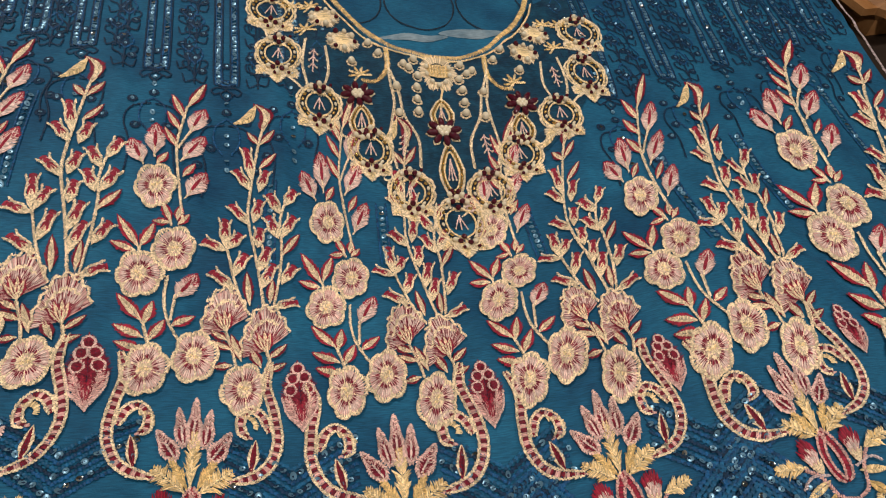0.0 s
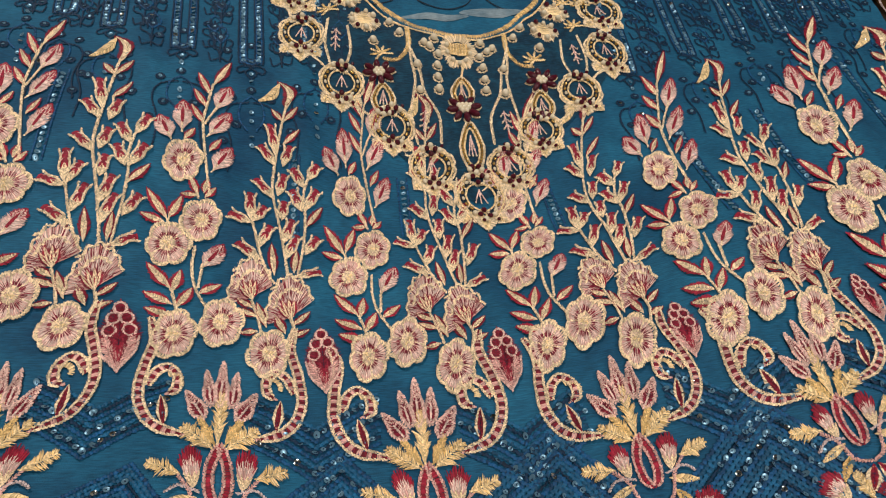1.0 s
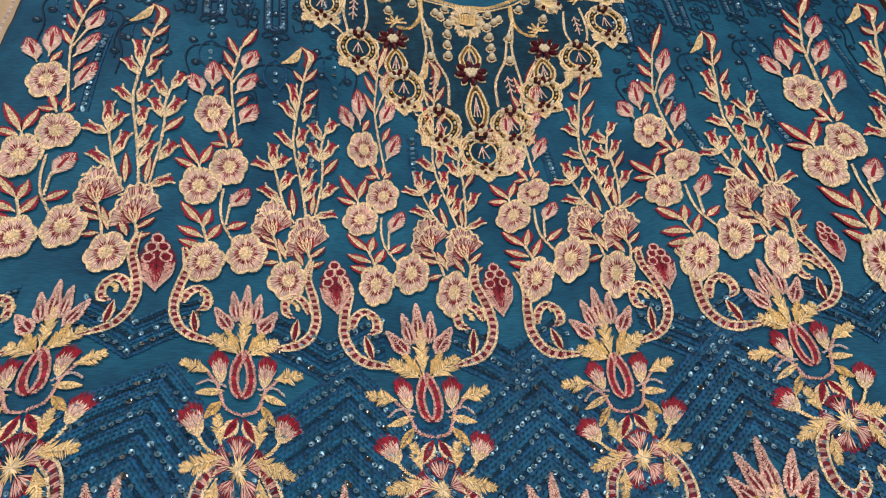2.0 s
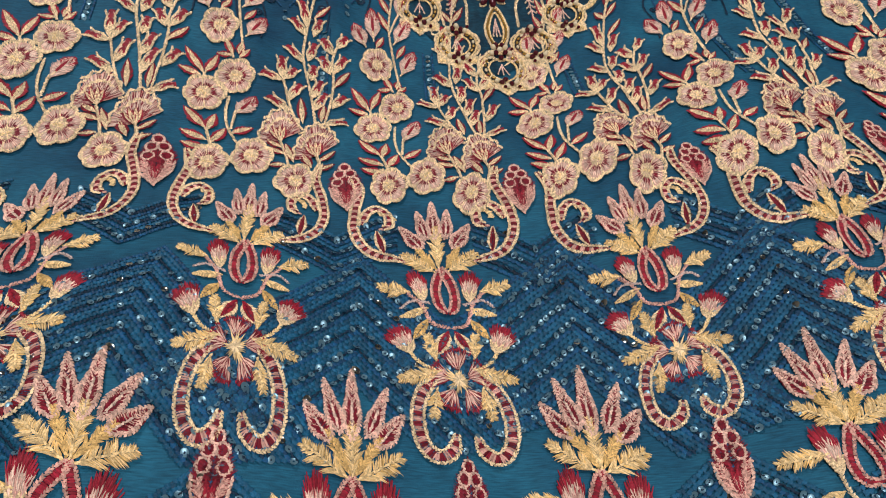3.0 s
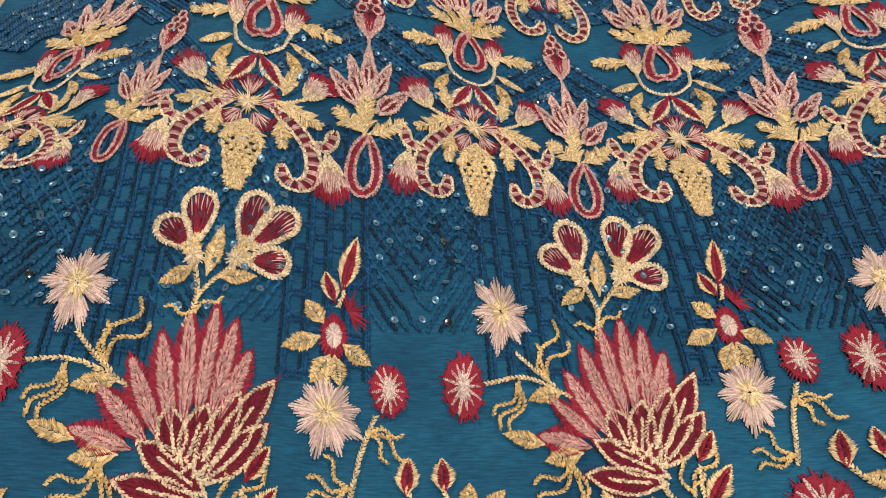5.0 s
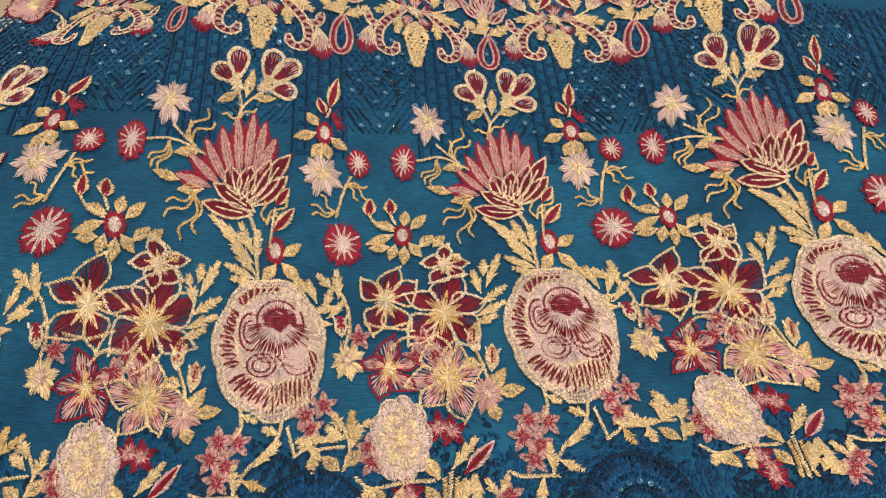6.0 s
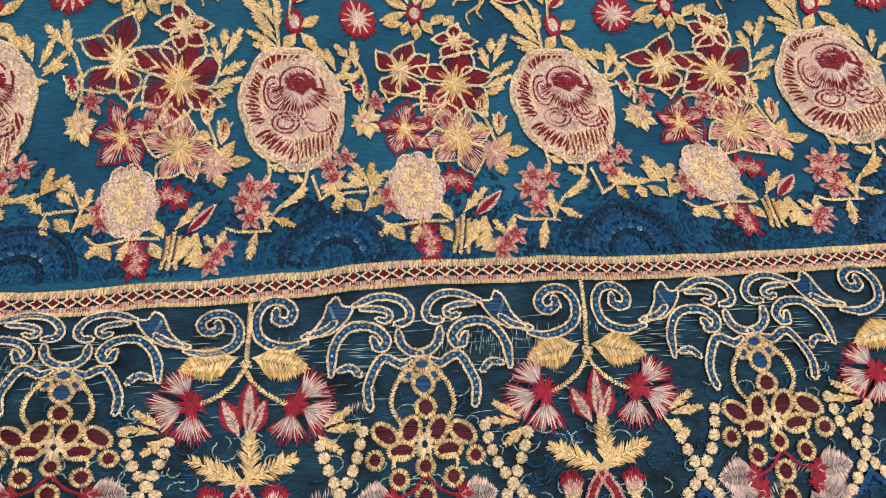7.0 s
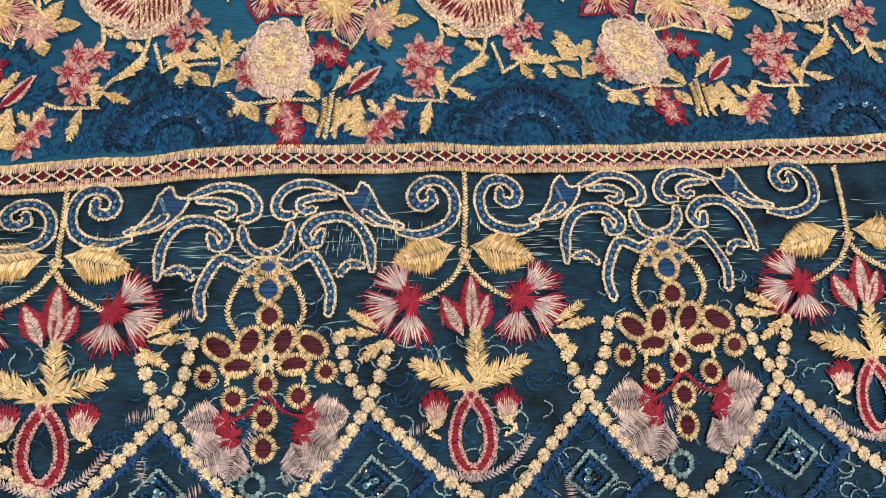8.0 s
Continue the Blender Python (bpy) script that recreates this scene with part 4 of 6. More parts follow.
def tulip(m, base, wid, *tips):
    """Wedge-shaped maroon petals streaked with pink at the top, in a heavy cream rim over a gold cup."""
    def draw(s, b, *ts):
        for t in ts:
            d = t - b
            n = np.array([-d[1], d[0]]) / np.linalg.norm(d)
            u = np.linspace(-1, 1, int(wid * 1.25))[:, None]
            foot, top = b + d * 0.3 + n * u * wid * 0.16, b + d * (1.0 - 0.12 * u ** 2) + n * u * wid * 0.5
            s.lay(foot, foot + (top - foot) * 0.55, 1.0, MAROON, 0.5, 0.05, 0.2)
            s.lay(foot + (top - foot) * 0.45, top, 1.0, MAROON, 0.5, 0.1, 0.2)
            low = foot + (top - foot) * rng.uniform(0.5, 0.72, (len(u), 1))
            s.lay(low[::2], (low + (top - low) * 0.95)[::2], 0.7, MAUVE, 0.6, 0.3, 0.3)
            s.lay(foot[1::3], (foot + (top - foot) * 0.3)[1::3], 0.7, RED, 0.6, 0.3, 0.3)
            rim = [b + d * 0.24 + n * wid * 0.1, b + d * 0.45 + n * wid * 0.34, b + d * 0.72 + n * wid * 0.54, b + d * 0.93 + n * wid * 0.46, b + d * 1.05 + n * wid * 0.18,
                   b + d * 1.04 - n * wid * 0.16, b + d * 0.93 - n * wid * 0.46, b + d * 0.72 - n * wid * 0.54, b + d * 0.45 - n * wid * 0.34, b + d * 0.24 - n * wid * 0.1]
            s.cord(rim, 2.0, CREAM, 0.4, 0.9)
            s.cord([q + (b + d * 0.62 - q) * 0.1 for q in rim], 1.4, CREAM, 0.45, 0.8)
            s.feather(b - d * 0.05, b + d * 0.36, wid * 0.42, GOLD)
        s.fan(b, (3.6, 4.2), 0, 360, CREAM, 0.0, 1.0, 0.8, 0.5, 0.8, 0.3)
    m.piece("flower", draw, base, *tips)


def tendrils(m, base, *tips):
    """Wispy ochre hairs from one point."""
    b = np.asarray(base, float)
    for t in tips:
        t = np.asarray(t, float)
        d = t - b
        n = np.array([-d[1], d[0]])
        m.piece("tendril", lambda s, *pts: s.cord(pts, 1.5, OCHRE, 0.15, 0.7), b, b + d * 0.4 + n * 0.16, b + d * 0.75 - n * 0.08, t)


def artichoke(m, wings, scales):
    """Feathered pink petals over crimson, gold-veined scales."""
    def wing(s, b, t):
        d = t - b
        s.leaf(b, t, 9.5, PINK, RED)
        s.leaf(b, t - d * 0.1, 4.0, RED, None, 0.0, 0.2)
        s.feather(b + d * 0.12, t - d * 0.04, 5.2, PINK)
    for b, t in wings:
        m.piece("petal", wing, b, t)

    def scale(s, b, t):
        d = t - b
        n = np.array([-d[1], d[0]]) / np.linalg.norm(d)
        s.leaf(b, t, 10, MAROON, MAROON)
        s.leaf(b, t - d * 0.05, 6, MAROON, None)
        for o in (-1, 1):
            s.cord([b, b + d * 0.35 + n * o * 4.4, b + d * 0.75 + n * o * 3.8, t], 1.5, CREAM, 0.4, 0.8)
        s.cord([b + d * 0.2, b + d * 0.7], 1.0, CREAM, 0.5, 0.5)
    for b, t in scales:
        m.piece("scale", scale, b, t)


def peony(m, c, rx, ry):
    """A big egg-shaped rose: a striped frill down one side and below, curled pink petals and a maroon heart."""
    box = np.array((rx, ry))

    def arc(s, c, r, a0, a1, w, mat, z):
        a = np.radians(np.linspace(a0, a1, max(6, int(abs(a1 - a0) / 14))))
        s.cord(c + np.stack([np.cos(a), np.sin(a)], 1) * r * box, w, mat, z, 0.8)

    def frill(s, o):
        a = np.radians(np.arange(0, 361, 3))
        rim = 0.97 + 0.07 * np.abs(np.sin(3.5 * a + 0.5)) ** 0.6 + np.where((a > 4.6) & (a < 5.6), 0.06, 0.0)
        edge = np.stack([np.cos(a), np.sin(a)], 1) * rim[:, None] * box
        inner = np.array((0.06, 0.14)) * box + np.stack([np.cos(a), np.sin(a)], 1) * 0.66 * box
        s.pad(o, (rx * 0.93, ry * 0.93), MAUVE, 0, 0, 0, 0.0)
        pick = np.arange(0, 120) % 120
        s.lay(o + inner[pick], o + inner[pick] + (edge - inner)[pick] * 0.97, 1.1, PALE, 0.5, 0.08, 0.2)
        mids = o + inner + (edge - inner) * 0.5
        s.lay(mids[:120], (o + edge)[:120], 1.0, MAUVE, 0.5, 0.1, 0.2)
        for k in range(31, 116, 3):
            p, q = o + inner[k] + (edge - inner)[k] * 0.06, o + inner[k - 4] + (edge - inner)[k - 4] * 0.72
            if k % 24 > 2:
                s.leaf(p, q, 4.8, MAROON, None, 0.07, 0.45)
                s.cord([p + (inner[k + 1] - inner[k]) * 0.75, q + (edge[k - 3] - edge[k - 4]) * 0.8], 0.9, CREAM, 0.35, 0.8)
        for k, mat, w in ((1.0, CREAM, 2.0), (0.95, PALE, 1.8), (0.905, CREAM, 1.4)):
            s.cord(o + edge[::2] * k, w, mat, 0.4, 0.9)

    def whorl(s, o):
        mid = o + np.array((0.06, 0.14)) * box
        s.fan(mid, (rx * 0.7, ry * 0.7), 0, 360, MAUVE, 0.0, 0.98, 1.5, 0.3, 0.4, 0.03, 1.3)
        s.fan(mid, (rx * 0.7, ry * 0.7), 0, 360, PALE, 0.55, 0.98, 0.8, 0.4, 0.5, 0.1, 0.8)
        arc(s, mid, 0.69, 0, 360, 1.9, CREAM, 0.6)
        # curled petals, each a stack of pale ridges over maroon grooves
        for u, v, size, tall, a0, a1 in ((-0.16, -0.27, 0.32, 0.62, -30, 330), (0.50, -0.22, 0.34, 0.75, 190, 330), (0.42, -0.06, 0.36, 0.8, 200, 320), (0.02, -0.08, 0.34, 0.55, 195, 350), (-0.36, 0.22, 0.24, 1.35, 70, 290), (0.14, 0.40, 0.46, 0.78, 35, 215),
                                         (0.20, 0.34, 0.50, 0.88, -75, 30)):
            c = o + np.array((u, v)) * box
            a = np.radians(np.linspace(a0, a1, 15))
            for k, (mat, w) in enumerate(((PALE, 1.5), (MAROON, 1.3), (MAUVE, 1.4), (MAROON, 1.2), (PALE, 1.3))):
                r = size * (1 - 0.165 * k)
                s.cord(c + np.stack([np.cos(a) * r * rx, np.sin(a) * r * ry * tall], 1), w, mat, 0.6 + 0.03 * (k % 2 == 0), 0.8)
        # fine fringe under the heart
        h = o + np.array((0.14, 0.40)) * box
        for a0, a1, r0, r1, mat, z, thin in ((200, 340, 0.2, 0.5, PALE, 0.9, 1.3), (190, 350, 0.25, 0.6, MAROON, 1.08, 0.8), (205, 335, 0.34, 0.6, CREAM, 1.05, 0.3), (20, 160, 0.16, 0.3, PALE, 0.9, 1.0), (30, 150, 0.15, 0.26, RED, 1.05, 0.6)):
            s.fan(h, (rx, ry), a0, a1, mat, r0, r1, 0.75, z, 0.6, 0.18, thin)
        s.fill([h + np.array(q) * box * 1.15 for q in ((-0.27, 0.05), (-0.18, 0.15), (-0.02, 0.13), (0.1, 0.18), (0.27, 0.09), (0.3, -0.03), (0.13, -0.07), (0.06, -0.15), (-0.08, -0.1), (-0.2, -0.05))], MAROON, 1.2)
        for x in np.linspace(-0.2, 0.24, 9):
            q = h + np.array((x, 0.1 - 0.3 * abs(x))) * box
            s.lay([q], [q - np.array((x * 0.4, 0.16)) * box], 0.7, RED, 0.6, 1.5)
        for x in np.linspace(-0.02, 0.66, 9):
            b = o + np.array((x, -0.5)) * box
            s.cord([b, b + np.array((0.02 - 0.05 * (x - 0.3), -0.4)) * box], 1.5, CREAM, 0.7, 0.9)
            s.leaf(b + np.array((0.04, -0.02)) * box, b + np.array((0.06, -0.34)) * box, 3.2, MAROON, None, 0.0, 0.5)
    m.piece("outer_frill", frill, c)
    m.piece("inner_whorl", whorl, c)


def puff(m, c, rx, ry):
    """A ruffled beige flower of overlapping rounded petals with a gold heart."""
    def draw(s, o):
        s.fan(o, (rx, ry), 0, 360, MAUVE, 0.0, 0.92, 1.2, 0.0, 0.4, 0.05, 1.2, 9, 0.1)
        for row, (count, reach, size) in enumerate(((9, 0.70, 0.36), (7, 0.42, 0.32))):
            for k in range(count):
                a = 2 * math.pi * (k + 0.5 * row) / count
                p = o + np.array([math.cos(a) * rx, math.sin(a) * ry]) * reach
                d, r, z = math.degrees(a), (rx * size, ry * size), 0.1 + 0.3 * row
                s.fan(p, r, d - 110, d + 110, CREAM if row else PALE, 0.1, 0.95, 0.9, z, 0.5, 0.1, 1.0)
                s.fan(p, r, d - 100, d + 100, OCHRE if row else MAUVE, 0.2, 0.8, 0.6, z + 0.15, 0.5, 0.3, 0.6)
                t = np.radians(np.linspace(d - 105, d + 105, 9))
                s.cord(p + np.stack([np.cos(t) * r[0], np.sin(t) * r[1]], 1), 1.3, CREAM if k % 2 else PALE, z + 0.25, 1.0)
        for k in range(8):
            a = 2 * math.pi * k / 8
            s.cord([o, o + np.array([math.cos(a) * rx, math.sin(a) * ry]) * rng.uniform(0.3, 0.42)], 1.3, GOLD, 0.9, 0.9)
        s.fan(o, (rx * 0.2, ry * 0.22), 0, 360, GOLD, 0.0, 1.0, 0.8, 1.0, 0.6, 0.3)
    m.piece("flower", draw, c)


def floret(m, c, r, body=None, heart=None):
    body, heart = body or PINK, heart or RED

    def draw(s, o):
        for k in range(5):
            a = math.radians(72 * k + 20)
            t = o + np.array([math.cos(a), math.sin(a) * 1.15]) * r
            s.leaf(o, t, r * 0.6, body, None)
        s.fan(o, (r * 0.5, r * 0.55), 0, 360, heart, 0.0, 1.0, 0.8, 0.4, 0.4, 0.3, 0.7)
    m.piece("flower", draw, c)


def garden(place):
    m = Motif("thistle_plant", place, dress, "pink thistle over gold fern leaves with crimson tulips above")
    m.stem(GOLD, 2.4, (23.0, 40.3), (27.8, 26.0), (29.0, 10.4), (29.4, -2.8))
    m.stem(GOLD, 2.2, (10.7, 123.4), (14.0, 109.8), (11.4, 96.2))
    m.stem(GOLD, 2.0, (25.8, 124.2), (16.5, 112.3), (13.7, 107.3))
    m.stem(GOLD, 1.8, (-34.5, 76.4), (-21.6, 78.3), (-10.2, 75.7), (-2.8, 72.3))
    m.stem(GOLD, 1.8, (-21.9, 88.4), (-14.4, 80.8), (-8.7, 76.6))
    m.stem(GOLD, 1.6, (36.0, 19.8), (36.8, 29.6), (38.2, 43.9))
    tulip(m, (10.4, 124.4), 12.0, (-3.2, 139.3), (8.1, 153.9))
    tulip(m, (26.0, 126.2), 12.0, (31.4, 157.1), (45.1, 151.0), (45.5, 127.5))
    for a, b in (((11.5, 121.0), (0.3, 112.9)), ((16.2, 116.3), (18.8, 138.8)), ((20.1, 117.4), (33.6, 120.3))):
        m.leaf(a, b, 5.5, GOLD, OCHRE)
    artichoke(m, [((2.1, 52.3), (-17.3, 56.3)), ((6.5, 54.3), (-11.3, 70.9)), ((9.4, 56.0), (-3.3, 82.1)), ((13.2, 58.5), (4.6, 93.2)), ((16.8, 60.2), (13.1, 102.0)), ((20.6, 62.7), (22.3, 105.1)), ((24.9, 63.5), (29.8, 100.3)), ((27.8, 64.3), (36.3, 89.7))],
              [((24.5, 44.0), (45.7, 80.0)), ((25.8, 43.9), (44.6, 63.7)), ((22.0, 45.7), (34.5, 73.9)), ((18.7, 47.4), (23.3, 69.7)), ((15.6, 50.0), (11.4, 67.2)), ((26.4, 40.6), (3.1, 55.2)), ((25.1, 38.2), (-2.3, 42.0))])
    tendrils(m, (-11.0, 78.7), (-4.8, 105.0), (0.1, 95.9), (-13.4, 93.4))
    tendrils(m, (-22.8, 76.1), (-32.9, 63.8), (-26.9, 56.6), (-30.8, 58.9))
    tendrils(m, (-7.0, 46.1), (-21.7, 30.9), (-12.7, 19.2), (-4.8, 23.0), (-21.0, 39.6))
    tendrils(m, (13.9, 102.5), (23.5, 109.1), (3.8, 103.5))
    tendrils(m, (34.0, 33.8), (31.1, 49.6), (45.8, 48.9), (39.1, 40.9))
    m.leaf((-5.5, 74.0), (-18.7, 69.8), 6.0, GOLD, OCHRE)
    m.leaf((-14.9, 53.1), (-28.9, 56.9), 5.5, GOLD, OCHRE)
    m.leaf((-1.5, 50.2), (-15.3, 47.7), 6.0, GOLD, OCHRE)
    for a, b in (((27.9, 2.9), (15.1, 17.8)), ((27.1, 8.6), (8.2, 29.8)), ((26.2, 14.4), (18.7, 33.5)), ((27.5, -0.1), (11.3, 8.0)), ((25.1, 18.3), (2.1, 35.5)), ((28.6, -3.9), (14.6, 0.3)), ((28.2, 9.7), (29.3, 29.1))):
        m.feather(a, b, 5.5)
    eye_flower(m, (39.0, 17.7), 5.6, 8.6)
    m.leaf((37.3, 28.8), (49.0, 43.3), 7.0, RED, GOLD)
    m.leaf((38.3, 45.1), (45.9, 56.2), 6.5, RED, GOLD)
    for a, b in (((42.8, 14.4), (53.3, 21.6)), ((39.8, 10.0), (32.4, -0.3)), ((42.3, 11.0), (52.7, -0.1)), ((49.1, 2.0), (57.4, -6.6))):
        m.leaf(a, b, 6.0, GOLD, OCHRE)
    m.close()

    m = Motif("star_sprig", place, dress, "pale star flowers with crimson asters on gold stems")
    m.stem(GOLD, 2.0, (82.9, 73.4), (78.3, 60.4), (74.4, 43.6))
    m.stem(GOLD, 1.8, (64.9, 91.7), (64.3, 82.1))
    m.stem(GOLD, 1.8, (66.7, 114.1), (68.7, 121.2))
    star_flower(m, (-26.0, 106.2), 13.0, 18.5)
    star_flower(m, (64.9, 71.4), 14.0, 16.9)
    aster(m, (-42.9, 75.1), 8.3, 14.4)
    aster(m, (87.9, 84.1), 8.1, 10.9)
    aster(m, (78.3, 26.2), 13.3, 15.1)
    eye_flower(m, (65.9, 101.5), 5.4, 9.0)
    m.leaf((67.7, 120.3), (72.0, 144.5), 7.0, RED, GOLD)
    m.leaf((65.4, 115.2), (60.7, 127.6), 6.0, RED, GOLD)
    for a, b in (((61.3, 100.3), (47.9, 94.1)), ((62.1, 105.2), (54.6, 113.3)), ((69.1, 98.7), (79.9, 92.7)), ((65.3, 94.1), (59.0, 82.5)), ((66.4, 94.0), (69.1, 83.2))):
        m.leaf(a, b, 6.5, GOLD, OCHRE)
    m.piece("tuft", lambda s, c: (s.fan(c, (7, 8), -60, 120, RED, 0.0, 1.0, 0.8, 0.1, 0.5, 0.4, 0.6)), (70.9, 112.7))
    tendrils(m, (80.2, 66.9), (93.3, 67.7), (95.9, 58.5), (87.7, 57.2))
    tendrils(m, (73.7, 47.0), (59.6, 48.9), (65.2, 57.1), (59.9, 42.6))
    m.close()

    m = Motif("lily_cluster", place, dress, "crowded maroon and gold lilies with small buds and leaves")
    m.stem(GOLD, 2.0, (-64.9, 38.7), (-59.9, 30.5), (-51.4, 26.2))
    m.stem(GOLD, 1.8, (-52.5, 38.4), (-49.6, 30.7))
    m.stem(GOLD, 1.8, (-37.4, 15.7), (-27.4, 19.4), (-18.1, 13.6))
    m.stem(GOLD, 2.0, (-68.7, -31.8), (-55.4, -34.7), (-43.2, -31.1))
    m.stem(GOLD, 2.0, (-55.9, -47.4), (-48.2, -41.1), (-37.8, -41.6))
    m.stem(GOLD, 2.0, (-11.9, -47.7), (-8.2, -59.6), (-6.4, -69.5))
    m.stem(GOLD, 2.0, (-85.0, -5.8), (-78.4, -19.6), (-76.2, -33.2), (-78.6, -43.0))
    m.leaf((-64.9, 36.1), (-63.6, 48.8), 7.0, RED, GOLD)
    m.leaf((-51.9, 36.5), (-52.1, 48.1), 7.0, RED, GOLD)
    eye_flower(m, (-46.0, 23.2), 5.5, 7.6)
    for a, b in (((-41.6, 27.0), (-32.2, 36.8)), ((-45.0, 16.4), (-46.3, 4.6)), ((-50.1, 17.5), (-53.7, 7.6)), ((-43.0, 18.7), (-36.1, 10.0)), ((-49.7, 27.7), (-60.8, 32.4)), ((-50.5, 23.9), (-66.0, 18.5)), ((-44.8, 28.9), (-43.3, 39.4)),
                 ((-37.4, 15.7), (-28.8, 23.2)), ((-29.3, 15.6), (-22.2, 23.2)), ((-18.2, 12.4), (-13.8, 7.1)), ((-53.4, 15.7), (-64.5, 15.6))):
        m.leaf(a, b, 5.5, GOLD, OCHRE)
    lily(m, (-23.0, 4.3), 11.5, 11.9, 25, GOLD, MAROON, CREAM, 5)
    lily(m, (-57.2, -18.4), 15.9, 20.2, 80, GOLD, MAROON, GOLD, 5)
    lily(m, (-26.1, -26.4), 20.2, 23.3, 22, OCHRE, MAROON, CREAM)
    lily(m, (-56.3, -58.9), 12.1, 14.9, 90, OCHRE, PINK, RED, 5)
    lily(m, (-27.2, -65.3), 16.8, 20.1, 60, OCHRE, PINK, GOLD)
    star_flower(m, (-77.8, -52.8), 9.3, 11.6, 8, GOLD, PINK)
    star_flower(m, (-8.0, -75.2), 9.8, 12.1, 8, PINK, PINK)
    for a, b in (((-7.2, -75.9), (2.5, -61.7)), ((-2.8, -75.4), (10.6, -73.4)), ((-6.4, -80.7), (-4.7, -90.0)), ((-9.7, -59.5), (-18.2, -55.9)), ((-11.8, -46.7), (-9.9, -34.0)), ((-4.0, -61.4), (-2.2, -47.0))):
        m.leaf(a, b, 6.5, GOLD, OCHRE)
    m.bud((-12.1, -49.4), (-11.5, -37.4), 7)
    m.bud((-4.0, -61.4), (-1.9, -49.1), 7)
    m.bud((-80.6, -38.0), (-81.5, -26.9), 7)
    floret(m, (-37.8, -42.2), 7.5)
    floret(m, (-32.5, -51.2), 6.5)
    floret(m, (-42.9, -52.1), 7)
    floret(m, (-71.8, -40.0), 7)
    for a, b in (((-85.0, -10.9), (-93.5, -1.7)), ((-82.0, -16.1), (-83.4, 1.9)), ((-83.5, -21.2), (-95.5, -24.2)), ((-4.7, -14.6), (-7.9, 1.0)), ((-1.2, -11.0), (8.2, 9.2)), ((-5.5, -21.8), (9.9, -11.4)), ((-7.8, -28.8), (8.6, -21.5)), ((-9.9, -34.0), (3.0, -29.1)), ((-2.0, -3.7), (-0.9, 6.8))):
        m.feather(a, b, 5.5)
    m.close()

    m = Motif("peony_plant", place, dress, "large round pink peony with gold twigs below it")
    m.stem(GOLD, 2.4, (21.4, -73.7), (21.5, -83.3), (17.9, -91.0))
    m.stem(GOLD, 2.2, (43.1, -81.4), (39.1, -92.7), (24.9, -107.0), (17.9, -119.1))
    m.stem(GOLD, 2.0, (62.2, -85.6), (56.2, -96.7), (48.4, -102.1))
    m.stem(GOLD, 2.0, (45.6, -85.3), (49.1, -102.1))
    m.stem(GOLD, 2.2, (20.7, -120.2), (4.0, -119.6), (-3.1, -116.6))
    peony(m, (36.8, -39.4), 29.6, 38.6)
    for a, b in (((62.7, -13.5), (57.2, 1.5)), ((66.8, -17.3), (71.9, -2.3)), ((68.9, -22.8), (79.4, -10.8)), ((71.4, -26.4), (60.3, -25.9))):
        m.feather(a, b, 5.0)
    for c in ((10.8, -90.7), (20.0, -92.0), (6.5, -99.6), (14.2, -104.4), (10.2, -111.5)):
        floret(m, c, 7.5)
    for c in ((56.6, -67.7), (65.5, -75.3), (55.4, -79.7), (50.9, -73.1), (58.0, -87.7)):
        floret(m, c, 7.5)
    for a, b in (((40.9, -88.9), (32.5, -85.0)), ((22.5, -77.3), (30.0, -81.2)), ((28.4, -105.3), (42.4, -92.7)), ((22.3, -112.2), (33.7, -117.9)), ((53.8, -93.0), (66.5, -95.2)), ((57.8, -96.8), (62.0, -106.1)),
                 ((63.2, -95.1), (76.8, -93.6)), ((78.4, -93.7), (80.7, -78.5)), ((78.4, -93.7), (90.8, -84.7)), ((13.0, -120.6), (8.2, -138.7)), ((18.2, -117.4), (18.7, -103.2))):
        m.feather(a, b, 5.5, OCHRE if rng.uniform() < 0.35 else GOLD)
    m.close()

    m = Motif("puff_plant", place, dress, "ruffled cream flower on a thick gold stalk by the braid")
    m.stem(OCHRE, 2.4, (-33.0, -117.8), (-34.1, -128.3), (-36.8, -137.6))
    m.stem(GOLD, 2.4, (-29.8, -115.3), (-31.8, -128.4), (-33.5, -138.5))
    m.stem(OCHRE, 2.4, (-27.1, -118.1), (-28.9, -128.6), (-29.4, -138.1))
    m.stem(GOLD, 2.2, (-41.1, -106.0), (-36.3, -118.2))
    m.stem(GOLD, 2.2, (-37.9, -118.8), (-52.6, -118.8), (-67.3, -121.0), (-74.3, -115.5))
    m.stem(GOLD, 2.2, (-80.0, -111.7), (-76.6, -100.0), (-80.7, -87.4))
    m.stem(GOLD, 2.0, (-95.9, -100.2), (-79.6, -99.8))
    puff(m, (-52.4, -96.6), 13.9, 21.2)
    m.leaf((-24.3, -117.3), (-8.6, -101.7), 6.0, RED, MAUVE)
    for a, b in (((-29.0, -113.6), (-15.9, -98.5)), ((-76.6, -100.0), (-71.6, -88.1)), ((-80.8, -91.0), (-85.0, -81.7)), ((-81.0, -96.2), (-88.3, -88.6)), ((-64.3, -120.3), (-73.4, -127.0)), ((-30.8, -134.9), (-18.4, -117.6)),
                 ((-25.0, -135.2), (-18.8, -127.5)), ((-52.7, -120.5), (-57.0, -131.5)), ((-95.9, -100.2), (-102.4, -92.7)), ((-94.5, -102.0), (-94.6, -112.1)), ((-18.4, -117.6), (-18.9, -137.2))):
        m.feather(a, b, 6.0)
